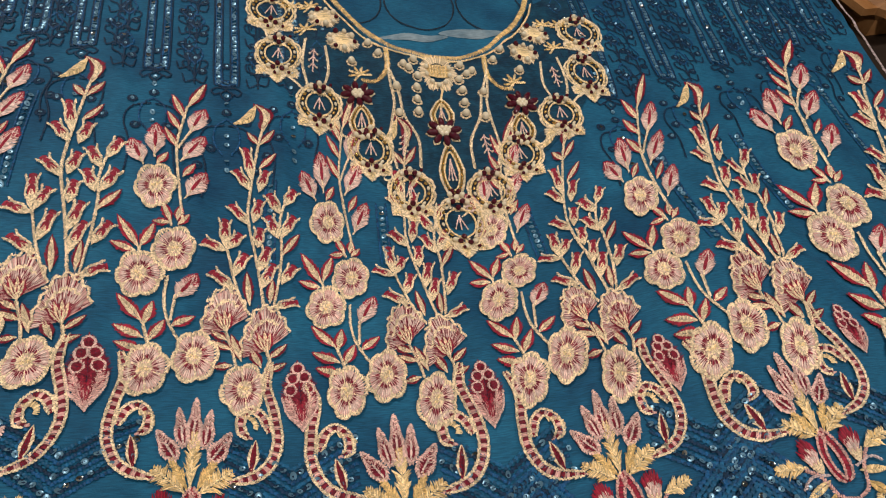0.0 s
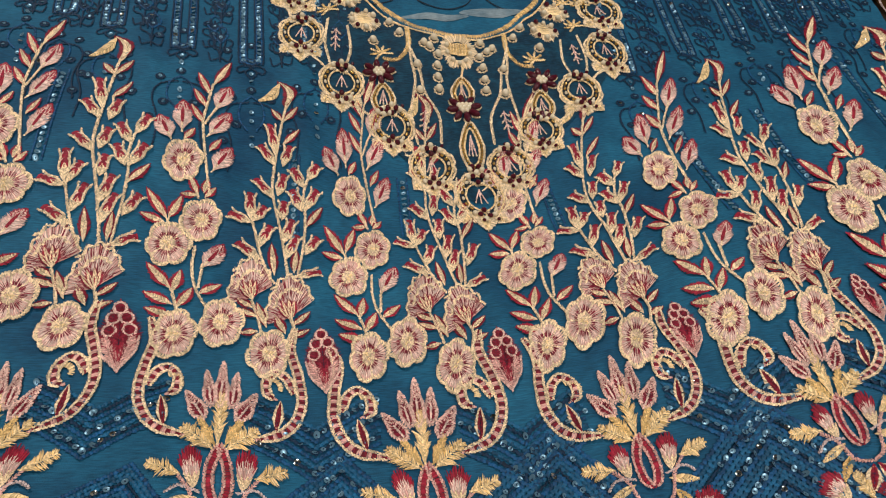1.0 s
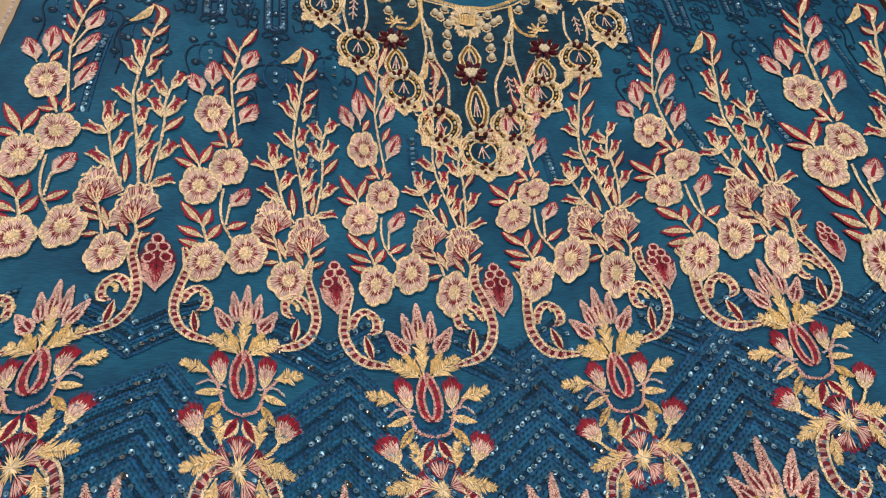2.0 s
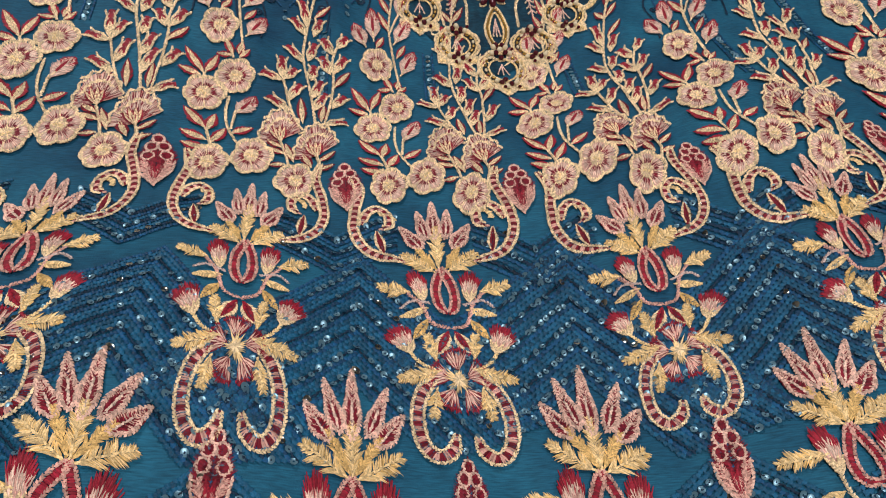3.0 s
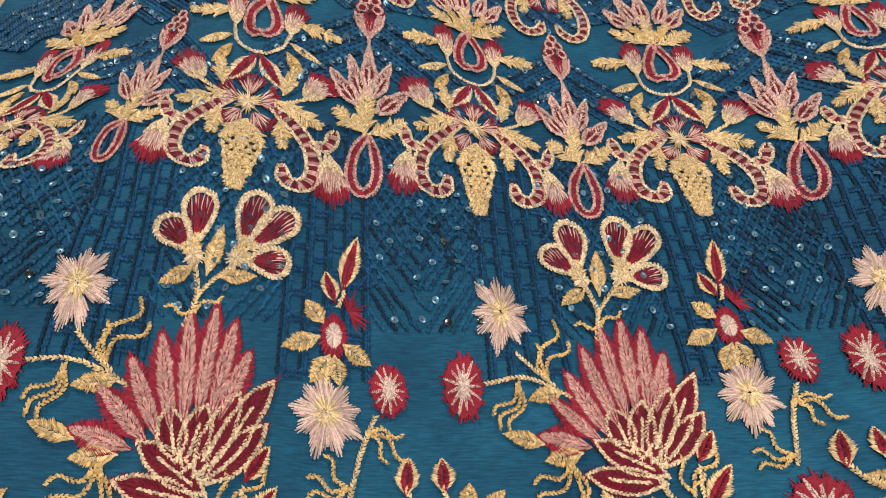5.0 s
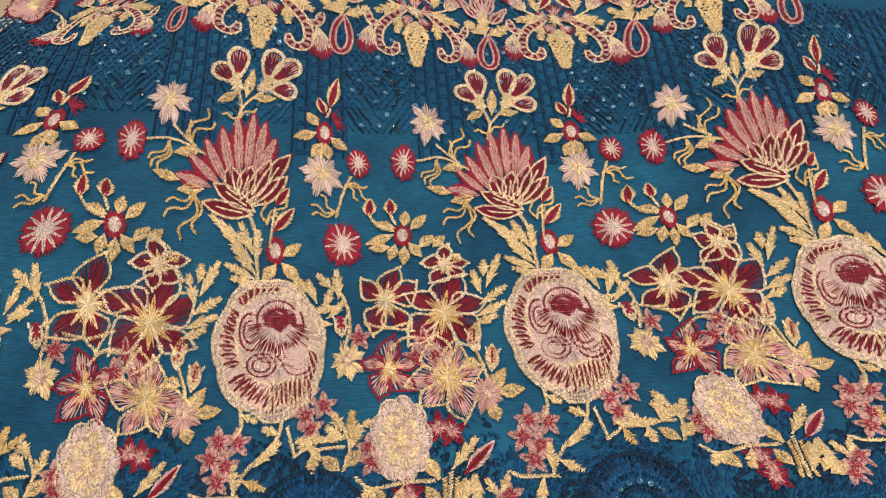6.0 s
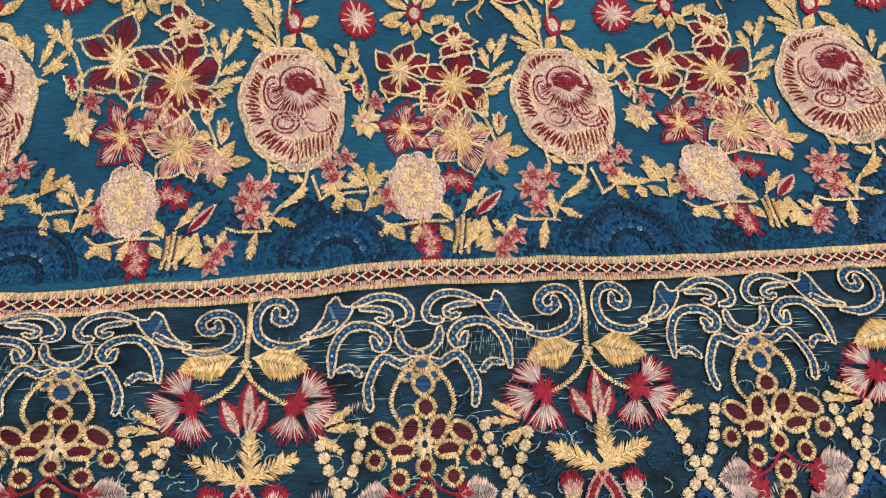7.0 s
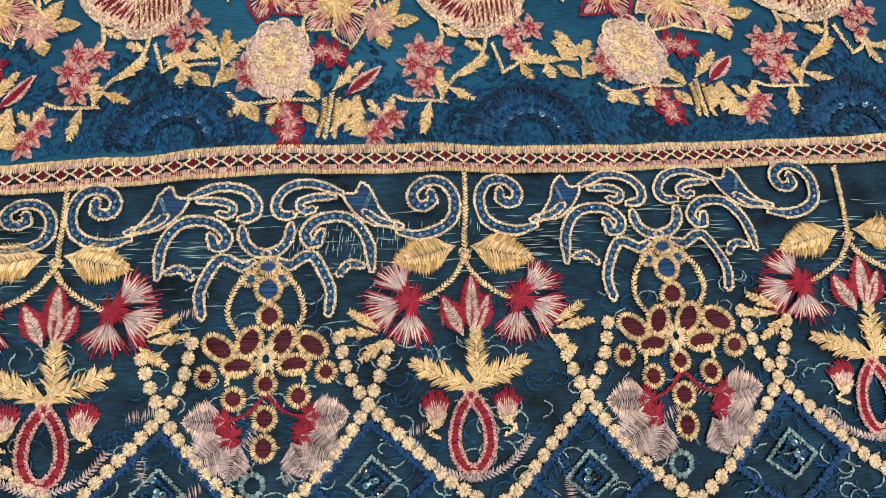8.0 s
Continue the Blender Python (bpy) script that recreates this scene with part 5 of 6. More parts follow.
    for a, b in (((-81.5, -111.6), (-89.5, -104.1)), ((-79.9, -110.0), (-72.2, -102.1)), ((-27.5, -131.9), (-23.6, -119.0)), ((-34.9, -118.3), (-42.1, -107.0)), ((-36.8, -131.3), (-41.7, -121.9)), ((-22.9, -137.0), (-13.0, -132.7)), ((-67.2, -120.0), (-61.5, -129.5))):
        m.leaf(a, b, 6.0, GOLD, OCHRE)
    for c in ((-33.7, -92.3), (-27.7, -94.4), (-47.7, -130.6), (-50.1, -124.6), (-48.7, -136.2)):
        floret(m, c, 8.0, RED, PINK)
    for c in ((-67.7, -100.7), (-66.6, -107.7), (-8.6, -133.0), (-12.2, -137.6), (-4.0, -128.3)):
        floret(m, c, 7.0)
    for a, b in (((-9.4, -128.0), (-14.1, -119.5)), ((-7.6, -126.5), (-3.4, -118.3))):
        m.feather(a, b, 5.0)
    m.close()


for row in GARDENS:
    garden(row)


# ---- hem: braid, blue scrollwork, jewels and strings of knots ----
def braid():
    ob = new("braid", bpy.data.meshes.new("braid"))
    ob.parent = dress
    tagged(ob, "cream braid with a row of maroon lozenges")
    xs = np.arange(-0.36, 0.44, 0.0075)
    for k, x in enumerate(xs):
        s = Sewn((0.001, 0, 0, 0.00074, x, float(np.interp(x, BRAID_X, BRAID_Y))))
        lean = float(np.interp(x + 0.0075, BRAID_X, BRAID_Y) - np.interp(x, BRAID_X, BRAID_Y)) * 1000
        tone = MAUVE if k % 2 else PINK
        u = np.arange(0, 7.5, 0.78)
        up = u / 7.5 * lean
        s.lay(np.column_stack([u, up - 7.6]), np.column_stack([u, up - 3.6]), 0.95, tone, 0.5, 0.5)
        s.lay(np.column_stack([u, up + 7.4]), np.column_stack([u, up + 3.2]), 0.95, CREAM if k % 2 else MAUVE, 0.5, 0.5)
        s.lay(np.column_stack([u, up + 3.4]), np.column_stack([u, up - 3.8]), 0.95, NAVY, 0.4, 0.3)
        s.leaf((3.75, lean / 2 - 3.0), (3.75, lean / 2 + 2.8), 4.0, MAROON, None, 0.0, 0.5)
        for a, b in (((0.4, 0), (3.75, 3.6)), ((3.75, 3.6), (7.1, 0)), ((7.1, 0), (3.75, -3.8)), ((3.75, -3.8), (0.4, 0))):
            s.cord([a, b], 0.9, CREAM, 0.75, 0.5)
        s.fan((3.75, lean / 2 - 6.3), (1.5, 1.9), 20, 160, MAROON, 0.1, 1, 0.9, 0.75, 0.4)
        for y, w in ((8.0, 2.0), (-8.2, 2.0)):
            s.lay(np.column_stack([u, up + y - w]), np.column_stack([u + 0.5, up + y + w * 0.5]), 1.0, GOLD, 0.8, 0.7)
        s.finish("lozenge", ob)


BRAID_X = [-0.4, -0.164, -0.1367, -0.0994, -0.0711, -0.0545, -0.0233, 0.0207, 0.0648, 0.1431, 0.2277, 0.5]
BRAID_Y = [-0.3887, -0.3887, -0.3871, -0.3872, -0.3866, -0.3845, -0.3838, -0.3839, -0.3849, -0.3847, -0.3839, -0.3839]
braid()


def blue_scroll(m, w, *points):
    """A tapering royal-blue band sewn with sequins between gold cords."""
    def draw(s, *pts):
        p = bezier(pts, 0.8)
        n, d = normals(p)
        t = np.linspace(0, 1, len(p))
        half = (w * 0.42 * np.clip(np.minimum(0.5 + t * 4, 0.8 + (1 - t) * 3), 0, 1))[:, None]
        s.lay(p - d * 0.9 + n * half * 0.4, p + d * 0.9 + n * half * 0.4, 1.6, ROYAL, 0.5, 0.1)
        s.lay(p - d * 0.9 - n * half * 0.4, p + d * 0.9 - n * half * 0.4, 1.6, BLUE, 0.5, 0.1)
        s.cord(p[::3] + (n * half)[::3], 1.05, CREAM, 0.3, 0.7)
        s.cord(p[::3] - (n * half)[::3], 1.05, CREAM, 0.3, 0.7)
        for i, o in ((0, -1), (-1, 1)):
            s.cord([p[i] + n[i] * half[i], p[i] + d[i] * o * half[i] * 1.1, p[i] - n[i] * half[i]], 1.05, CREAM, 0.3, 0.7)
        for q in p[3:-2:4]:
            s.sequin(q, 0.8, SILVER_GLINT if rng.uniform() < 0.05 else SEQUIN, 14, 0.5)
    m.piece("scroll", draw, *points)


def jewel(m, c, rx, ry, turn=0.0, fill=None):
    """A maroon cabochon of satin stitches in a gold ring."""
    def draw(s, o):
        a = np.radians(np.arange(0, 361, 18))
        ct, st = math.cos(math.radians(turn)), math.sin(math.radians(turn))
        e = np.stack([np.cos(a) * rx, np.sin(a) * ry], 1) * 0.86
        ring = o + np.stack([e[:, 0] * ct - e[:, 1] * st, e[:, 0] * st + e[:, 1] * ct], 1)
        s.fill(ring[:-1], fill or WINE, 0.1)
        p = bezier(ring, 0.7)
        n, d = normals(p)
        s.lay(p - n * 1.5, p + n * 0.7, 0.8, GOLD, 0.9, 0.3)
    m.piece("jewel", draw, c)


TEES = [
    (0.001027, -0.000012, -0.000043, 0.000978, -0.0999, -0.4260, 0.032, -0.007, -0.162, -0.001, -0.009, -0.091),
    (0.001000, 0.000023, -0.000023, 0.001000, 0.0599, -0.4297, 0.000, 0.000, 0.000, -0.000, 0.000, -0.000),
    (0.001105, 0.000087, 0.000070, 0.000962, 0.2257, -0.4288),
]


def hem_lotus(place):
    m = Motif("hem_lotus", place, dress, "red lotus and teardrop hanging from a gold bar between two leaves")
    m.stem(GOLD, 2.4, (2.6, 36.5), (1.8, 18.5), (0.8, 3.9), (2.3, -1.3))
    m.pair = True
    m.stem(GOLD, 2.4, (1.5, 1.3), (-3.8, -8.7), (-11.3, -15.2), (-18.5, -18.8))
    m.stem(GREY, 3.2, (-22.1, -72.9), (-14.9, -81.2), (-6.4, -85.8), (2.2, -87.2))
    m.stem(GOLD, 1.6, (-13.5, -67.2), (-16.5, -69.3), (-12.2, -72.1))
    m.leaf((-2.5, 3.6), (-27.2, -2.3), 14.0, GOLD, OCHRE)

    def carnation(s, c, tip):
        a = math.degrees(math.atan2((tip - c)[1], (tip - c)[0]))
        r = np.linalg.norm(tip - c)
        for k, reach in ((-78, 0.94), (-6, 1.02), (64, 0.94)):
            d = np.array([math.cos(math.radians(a + k)), math.sin(math.radians(a + k))]) * r
            o, t = c + d * 0.24, a + k
            s.fan(o, (r * 0.74 * reach, r * 0.74 * reach), t - 44, t + 44, RED, 0.3, 1.06, 0.8, 0.0, 0.5, 0.2, 1.1)
            s.fan(o, (r * 0.74 * reach, r * 0.74 * reach), t - 41, t + 41, GREY, 0.0, 0.92, 0.9, 0.12, 0.6, 0.2, 1.1)
            s.fan(o, (r * 0.74 * reach, r * 0.74 * reach), t - 38, t + 38, PALE, 0.3, 0.95, 0.7, 0.22, 0.6, 0.25, 0.7)
            s.fan(c, (r * 0.6, r * 0.6), t - 26, t + 26, RED, 0.0, 0.9, 0.6, 0.32, 0.6, 0.4, 0.8)
        s.fan(c, (r * 0.3, r * 0.3), 0, 360, RED, 0.0, 1.0, 1.0, 0.35, 0.6, 0.4, 0.8)
    m.piece("flower", carnation, (-21.5, -18.7), (-38.3, -25.7))
    m.leaf((-1.7, -34.0), (-9.1, -17.6), 8.0, PALE, RED, name="petal")
    m.feather((2.1, -54.7), (-23.1, -42.8), 9.5)
    m.scroll(3.8, (1.6, -54.2), (-5.0, -64.4), (-6.6, -75.0), (-3.4, -82.6), (1.6, -84.1), outline=PINK, rung=RED, ground=RED)
    m.thistle((-13.1, -67.7), (-13.6, -55.8), 9.0)
    m.feather((-35.0, -29.3), (-46.3, -22.0), 4.5)
    m.feather((-35.8, -31.6), (-49.9, -29.5), 4.5)
    m.feather((-32.2, -34.0), (-42.2, -41.6), 5.0)
    m.pair = False
    m.leaf((1.9, -34.1), (2.5, -9.6), 8.5, PALE, RED, name="petal")
    m.feather((2.8, -54.7), (2.9, -30.7), 9.0)
    m.close()


JEWELS = [
    (0.001023, -0.000026, -0.000058, 0.000883, -0.1798, -0.4557),
    (0.001000, 0.000009, -0.000009, 0.001000, -0.0191, -0.4639, 0.000, -0.000, -0.000, 0.000, 0.000, 0.000),
    (0.000978, 0.000028, 0.000031, 0.001046, 0.1418, -0.4647),
]


def hem_jewels(place):
    m = Motif("jewel_panel", place, dress, "gold-ringed maroon jewels under blue scrollwork, framed by strings of gold knots")
    m.pair = True
    m.stem(GOLD, 2.4, (-4.1, 32.7), (-11.8, 24.6), (-14.5, 14.2), (-10.5, 6.0))
    m.stem(RED, 1.6, (-0.9, -17.8), (-7.0, -23.6), (-14.7, -26.4))
    m.stem(GOLD, 1.6, (-14.6, -12.8), (-13.5, -8.4), (-7.9, -8.6))
    blue_scroll(m, 5.0, (-53.0, 45.9), (-63.6, 44.2), (-74.1, 49.0), (-76.6, 58.7), (-72.6, 66.3), (-65.0, 67.6), (-59.4, 62.6), (-61.4, 56.9), (-67.2, 58.1), (-67.0, 62.6))
    blue_scroll(m, 3.6, (-54.7, 48.4), (-45.7, 50.7), (-39.6, 54.9))

    def wing(s, *pts):
        s.fill(pts, ROYAL, 0.1)
        s.cord(list(pts) + [pts[0]], 1.05, CREAM, 0.3, 0.7)
        c = sum(pts) / len(pts)
        for k in range(7):
            s.sequin(c + (pts[2] - c) * (k / 7 - 0.2), 0.9, SEQUIN, 14, 0.6)
    m.piece("wing", wing, (-52.5, 48.4), (-45.9, 56.4), (-42.7, 64.7), (-38.6, 68.4), (-35.6, 63.5), (-30.9, 62.5), (-35.0, 54.8), (-42.2, 49.1))
    blue_scroll(m, 4.2, (-30.5, 63.4), (-19.2, 67.6), (-8.8, 65.8), (-3.8, 59.5), (-5.4, 54.4), (-10.4, 53.6))
    blue_scroll(m, 3.4, (-27.5, 61.6), (-19.5, 61.4), (-13.6, 59.0), (-15.0, 55.2), (-19.0, 56.2))
    blue_scroll(m, 4.8, (-41.7, 29.5), (-40.2, 42.3), (-33.0, 51.7), (-21.4, 51.8), (-15.4, 45.4), (-19.1, 41.0), (-21.9, 46.0))
    blue_scroll(m, 4.4, (-9.8, 50.0), (-8.6, 43.6), (-4.6, 39.6), (0.4, 38.6))
    blue_scroll(m, 4.4, (-5.0, 35.6), (-9.6, 33.4), (-13.8, 35.8), (-18.2, 36.4), (-22.4, 29.6), (-25.2, 21.6), (-24.2, 13.4))
    jewel(m, (-6.4, 28.4), 2.9, 2.7, 0, ROYAL)
    blue_scroll(m, 3.6, (-38.3, 31.3), (-32.7, 32.3), (-28.6, 28.6))
    jewel(m, (-17.7, 1.3), 7.0, 4.2, -35)
    jewel(m, (-6.3, 3.2), 6.5, 4.4, 62)
    jewel(m, (-10.6, -5.9), 6.6, 3.7, 5)
    jewel(m, (-22.8, -9.2), 3.6, 3.6)
    jewel(m, (-12.2, -18.0), 4.0, 4.0)
    m.leaf((-14.3, -26.0), (-30.6, -25.5), 13, GREY, PALE)
    m.leaf((-12.1, -32.5), (-27.7, -42.0), 15, GREY, GREY)
    m.leaf((-9.4, -34.7), (-14.5, -47.5), 11, GREY, GREY)
    m.piece("calyx", lambda s, c: s.fan(c, (4, 5), 0, 360, RED, 0, 1, 0.9, 0.3, 0.6, 0.3), (-16.5, -26.3))
    m.piece("calyx", lambda s, c: s.fan(c, (4, 5), 0, 360, RED, 0, 1, 0.9, 0.3, 0.6, 0.3), (-13.6, -32.0))
    for run in (((-47.0, -1.2), (-44.3, -9.7), (-38.7, -22.7)), ((-27.9, 3.7), (-31.8, -11.1), (-38.7, -22.7)), ((-38.7, -22.7), (-50.9, -35.3), (-67.4, -51.7), (-80.0, -60.5), (-90.3, -69.3)), ((-38.7, -22.7), (-26.7, -40.0), (-15.9, -51.1), (-1.6, -62.2))):
        def string(s, *pts):
            for q in bezier(pts, 5.0):
                s.knot(q, 2.7, CREAM)
        m.piece("knot_string", string, *run)

    def lozenge(s, top, left, low, right):
        for a, b in ((top, left), (left, low), (low, right), (right, top)):
            for q in bezier([a, b], 2.6):
                s.fan(q, (1.7, 1.7), 0, 360, ROYAL, 0.0, 1.0, 0.9, 0.2, 0.8, 0.2)
        c = (top + left + low + right) / 4
        for k in (0.42, 0.24):
            ring = [c + (q - c) * k for q in (top, left, low, right, top)]
            for a, b in zip(ring[:-1], ring[1:]):
                s.cord([a, b], 1.3, MIST if k > 0.3 else BLUE, 0.2)
        for _ in range(6):
            s.sequin(c + rng.normal(0, 2.6, 2), 1.3, SILVER_GLINT if rng.uniform() < 0.4 else SEQUIN)
    m.piece("lozenge", lozenge, (-39.2, -29.8), (-62.3, -50.9), (-39.4, -69.9), (-17.4, -52.9))
    m.pair = False
    jewel(m, (0.8, 24.0), 5.0, 5.2, 0, ROYAL)
    jewel(m, (0.6, 33.4), 4.2, 3.0, 0, ROYAL)
    jewel(m, (1.3, 13.2), 4.6, 4.6)
    jewel(m, (-0.2, -13.0), 3.8, 3.8)
    jewel(m, (-0.6, -25.7), 4.3, 4.3)
    jewel(m, (-1.0, -36.7), 4.2, 4.8)
    m.piece("flower_heart", lambda s, c: s.fan(c, (4.5, 6), 0, 360, CREAM, 0.3, 1, 0.8, 0.2, 0.8, 0.3), (-0.0, -3.4))
    m.piece("ring", lambda s, c: s.fan(c, (5, 5), 0, 360, MIST, 0.6, 1.0, 0.9, 0.1), (-5.1, -49.9))
    m.close()


for row in TEES:
    hem_lotus(row)
for row in JEWELS:
    hem_jewels(row)


# ---- beaded neckline ----
NECKLACE = (1e-3 * 0.9998, 1e-3 * 0.0179, 1e-3 * -0.0179, 1e-3 * 0.9998, 0.1107, 0.4394)


def neck_ring(m, c, rx, ry):
    """An oval drop: scalloped gold rim, a row of bugle beads, a sprig in the open middle, pearls and garnets at both ends."""
    def draw(s, o):
        a = np.radians(np.arange(0, 361, 9))
        e = np.stack([np.cos(a) * rx, np.sin(a) * ry], 1)
        scallop = 1.14 + 0.09 * np.abs(np.sin(a * 4)) ** 0.7
        s.fan(o, (rx, ry), 0, 360, NAVY, 0.72, 1.02, 1.1, 0.1, 0.4, 0.03, 1.0)
        s.cord(o + e * scallop[:, None], 1.8, CREAM, 0.6, 1.1)
        s.cord(o + e * 1.07, 1.7, GOLD, 0.6, 1.1)
        s.cord(o + e * 0.7, 1.2, GOLD, 0.7, 1.0)
        for k in range(18):
            t = 2 * math.pi * (k + 0.5) / 18
            if abs(math.sin(t)) < 0.86:
                s.ball(o + np.array([math.cos(t) * rx * 0.88, math.sin(t) * ry * 0.88]), 1.05, TUBE if k % 3 else PEARL, 0.9, 1.7, math.degrees(t) + 90)
        for d in (-0.28, 0.0, 0.28):
            s.cord([o + np.array([0, ry * 0.4]), o + np.array([d * rx, -ry * 0.25])], 0.5, MAUVE, 0.5, 0.4)
            s.ball(o + np.array([d * rx, -ry * 0.3]), 0.6, PEARL, 0.8)

    def cluster(s, o, up):
        b = o + np.array([0, ry * up])
        s.fan(b, (rx * 0.62, ry * 0.4), 0, 360, CREAM, 0.5, 1.0, 0.8, 0.2, 0.7, 0.15, 0.9, 5, 0.2)
        for dx, dy, r, mat in ((-0.46, -0.06, 1.9, PEARL), (0.46, -0.06, 1.9, PEARL), (0, 0.22, 2.0, PEARL), (-0.22, 0.0, 2.0, GARNET), (0.24, 0.02, 2.0, GARNET), (0, -0.28, 2.0, GARNET), (-0.1, 0.3, 1.4, GARNET), (0.6, 0.2, 1.3, GARNET)):
            s.ball(b + np.array([dx * rx, dy * ry * up]), r, mat, 1.2)

    def head(s, o):
        cluster(s, o, 1)

    def ends(s, o):
        cluster(s, o, -1)
        for k in (-1, 0, 1):
            b = o + np.array([k * rx * 0.62, -ry * (1.0 if k else 1.1)])
            t = b + np.array([k * rx * 0.4, -ry * (0.3 if k else 0.62)])
            s.leaf(b + (b - t) * 0.7, t, rx * 0.8, GOLD, CREAM)
        s.ball(o + np.array([0, -ry * 1.26]), 1.9, PEARL, 1.0)
    m.piece("ring", draw, c)
    m.piece("bead_setting", head, c)
    m.piece("bead_tassel", ends, c)


def bead_star(m, c, r):
    def draw(s, o):
        for k in range(8):
            a = math.radians(45 * k + 10)
            s.ball(o + np.array([math.cos(a), math.sin(a)]) * r * 0.66, r * 0.19, GARNET, 0.8, 2.0, math.degrees(a))
            s.leaf(o + np.array([math.cos(a), math.sin(a)]) * r * 0.4, o + np.array([math.cos(a), math.sin(a)]) * r * 1.06, r * 0.42, CREAM, None)
        for k in range(7):
            a = math.radians(60 * k)
            s.ball(o + (np.array([math.cos(a), math.sin(a)]) * r * 0.24 if k < 6 else 0), r * 0.15, PEARL, 1.6)
    m.piece("star", draw, c)


def sprig(m, top, low):
    def draw(s, a, b):
        d = b - a
        n = np.array([-d[1], d[0]]) / np.linalg.norm(d)
        s.cord([a, b], 0.8, MAUVE, 0.3, 0.5)
        for k in (0.25, 0.55, 0.85):
            for o in (-1, 1):
                q = a + d * k + n * o * 3.0
                s.cord([a + d * (k - 0.22), q], 0.8, MAUVE, 0.3, 0.5)
                s.ball(q, 0.75, PEARL, 0.8)
    m.piece("sprig", draw, top, low)


def necklace(place):
    m = Motif("beaded_neckline", place, dress, "gold neckline with pearl, garnet and bugle bead drops")
    m.stem(GOLD, 1.6, (4.1, 47.7), (0.4, 30.0), (-0.3, 6.9))
    m.pair = True
    m.stem(OCHRE, 5.0, (-0.9, 77.0), (-22.3, 80.2), (-39.8, 88.5), (-57.0, 106.7), (-72.3, 128.3), (-83.4, 150.6), (-90.3, 171.4))
    m.stem(GOLD, 1.8, (-1.2, 73.7), (-23.5, 76.1), (-41.8, 83.3), (-59.9, 100.2), (-75.6, 121.2), (-87.2, 143.0), (-93.6, 163.4))
    m.stem(CREAM, 2.2, (-39.6, 74.8), (-37.7, 43.8), (-35.6, 24.0), (-40.2, -11.0), (-36.2, -36.0))
    m.stem(CREAM, 2.2, (-39.4, 61.9), (-32.1, 35.7), (-28.6, 13.9), (-19.5, -9.0), (-19.2, -34.7))
    m.stem(OCHRE, 4.4, (-39.3, 81.6), (-39.5, 58.7), (-48.3, 45.4), (-59.0, 45.7))
    m.stem(CREAM, 2.2, (-101.3, 85.2), (-103.0, 55.4), (-98.2, 29.7))
    m.stem(CREAM, 2.2, (-86.2, 78.4), (-83.8, 52.3), (-87.6, 31.7))
    m.stem(CREAM, 2.2, (-131.3, 92.9), (-128.2, 78.5))
    m.stem(CREAM, 2.2, (-112.2, 37.9), (-106.8, 32.9), (-102.7, 27.7))
    m.stem(CREAM, 2.2, (-79.7, -7.6), (-72.6, -12.1), (-66.7, -14.7))
    m.stem(CREAM, 2.2, (-45.9, -46.1), (-41.3, -49.1))
    m.stem(CREAM, 1.4, (-12.6, -72.0), (-5.6, -79.1))
    neck_ring(m, (-121.0, 63.6), 13.8, 19.1)
    neck_ring(m, (-90.5, 14.6), 13.5, 16.2)
    neck_ring(m, (-54.5, -22.0), 13.4, 15.3)
    neck_ring(m, (-27.7, -57.2), 13.4, 16.1)
    neck_ring(m, (-128.1, 121.2), 15.9, 18.1)
    bead_star(m, (-62.8, 28.8), 12.5)
    sprig(m, (-94.8, 72.2), (-95.5, 47.2))
    sprig(m, (-29.1, -3.6), (-31.4, -22.8))

    def oval_loop(s, c, tall=15.0):
        """A drop, pointed above and round below, beaded between two cords, with a sprig inside."""
        a = np.radians(np.arange(0, 361, 15))
        e = np.stack([np.cos(a) * 8.6 * np.clip(1.0 - 0.42 * np.sin(a), 0, 1), np.sin(a) * tall], 1)
        s.cord(c + e, 2.0, CREAM, 0.5, 1.1)
        s.cord(c + e * (0.62, 0.74), 1.3, GOLD, 0.5, 0.9)
        for q in bezier(e * (0.81, 0.87), 2.6):
            s.ball(c + q, 1.0, TUBE, 0.8)
        for f in (-1, 0, 1):
            s.cord([c + np.array([0, tall * 0.45]), c + np.array([f * 2.6, -tall * 0.3])], 0.7, MAUVE, 0.4, 0.5)
            s.ball(c + np.array([f * 2.6, -tall * 0.36]), 0.8, PEARL, 0.6)
        for dx, dy, mat in ((0, -1.1, PEARL), (-4.4, -0.98, PEARL), (4.4, -0.98, PEARL), (-2.3, -0.86, GARNET), (2.3, -0.86, GARNET)):
            s.ball(c + np.array([dx, dy * tall]), 2.0, mat, 1.2)
    m.piece("loop", oval_loop, (-60.2, 3.5))

    def medallion(s, c):
        s.fan(c, (13, 13), 0, 360, CREAM, 0.2, 1.0, 1.0, 0.3, 0.9, 0.1, 1.0, 5, 0.2)
        s.fill([c + np.array(q) for q in ((-6, -5.5), (6, -5.5), (6, 6.5), (-6, 6.5))], GOLD, 0.8)
        for k in range(9):
            t = 2 * math.pi * k / 9
            s.ball(c + np.array([math.cos(t) * 10, math.sin(t) * 10]), 2.3 if k % 2 else 1.8, PEARL if k % 3 else GARNET, 1.2)
    m.piece("medallion", medallion, (-73.1, 87.4))
    m.piece("medallion", medallion, (-87.3, 115.4))

    def curl(s, c):
        for k in range(7):
            a = math.radians(k * 40)
            s.cord([c, c + np.array([math.cos(a), math.sin(a)]) * 8.5], 2.2, OCHRE if k % 2 else GOLD, 0.4, 0.9)
    m.piece("curl", curl, (-101.4, 97.7))
    m.piece("curl", curl, (-60.1, 51.6))
    m.piece("curl", curl, (-98.1, 130.1))
    m.piece("curl", curl, (-112.9, 130.3))

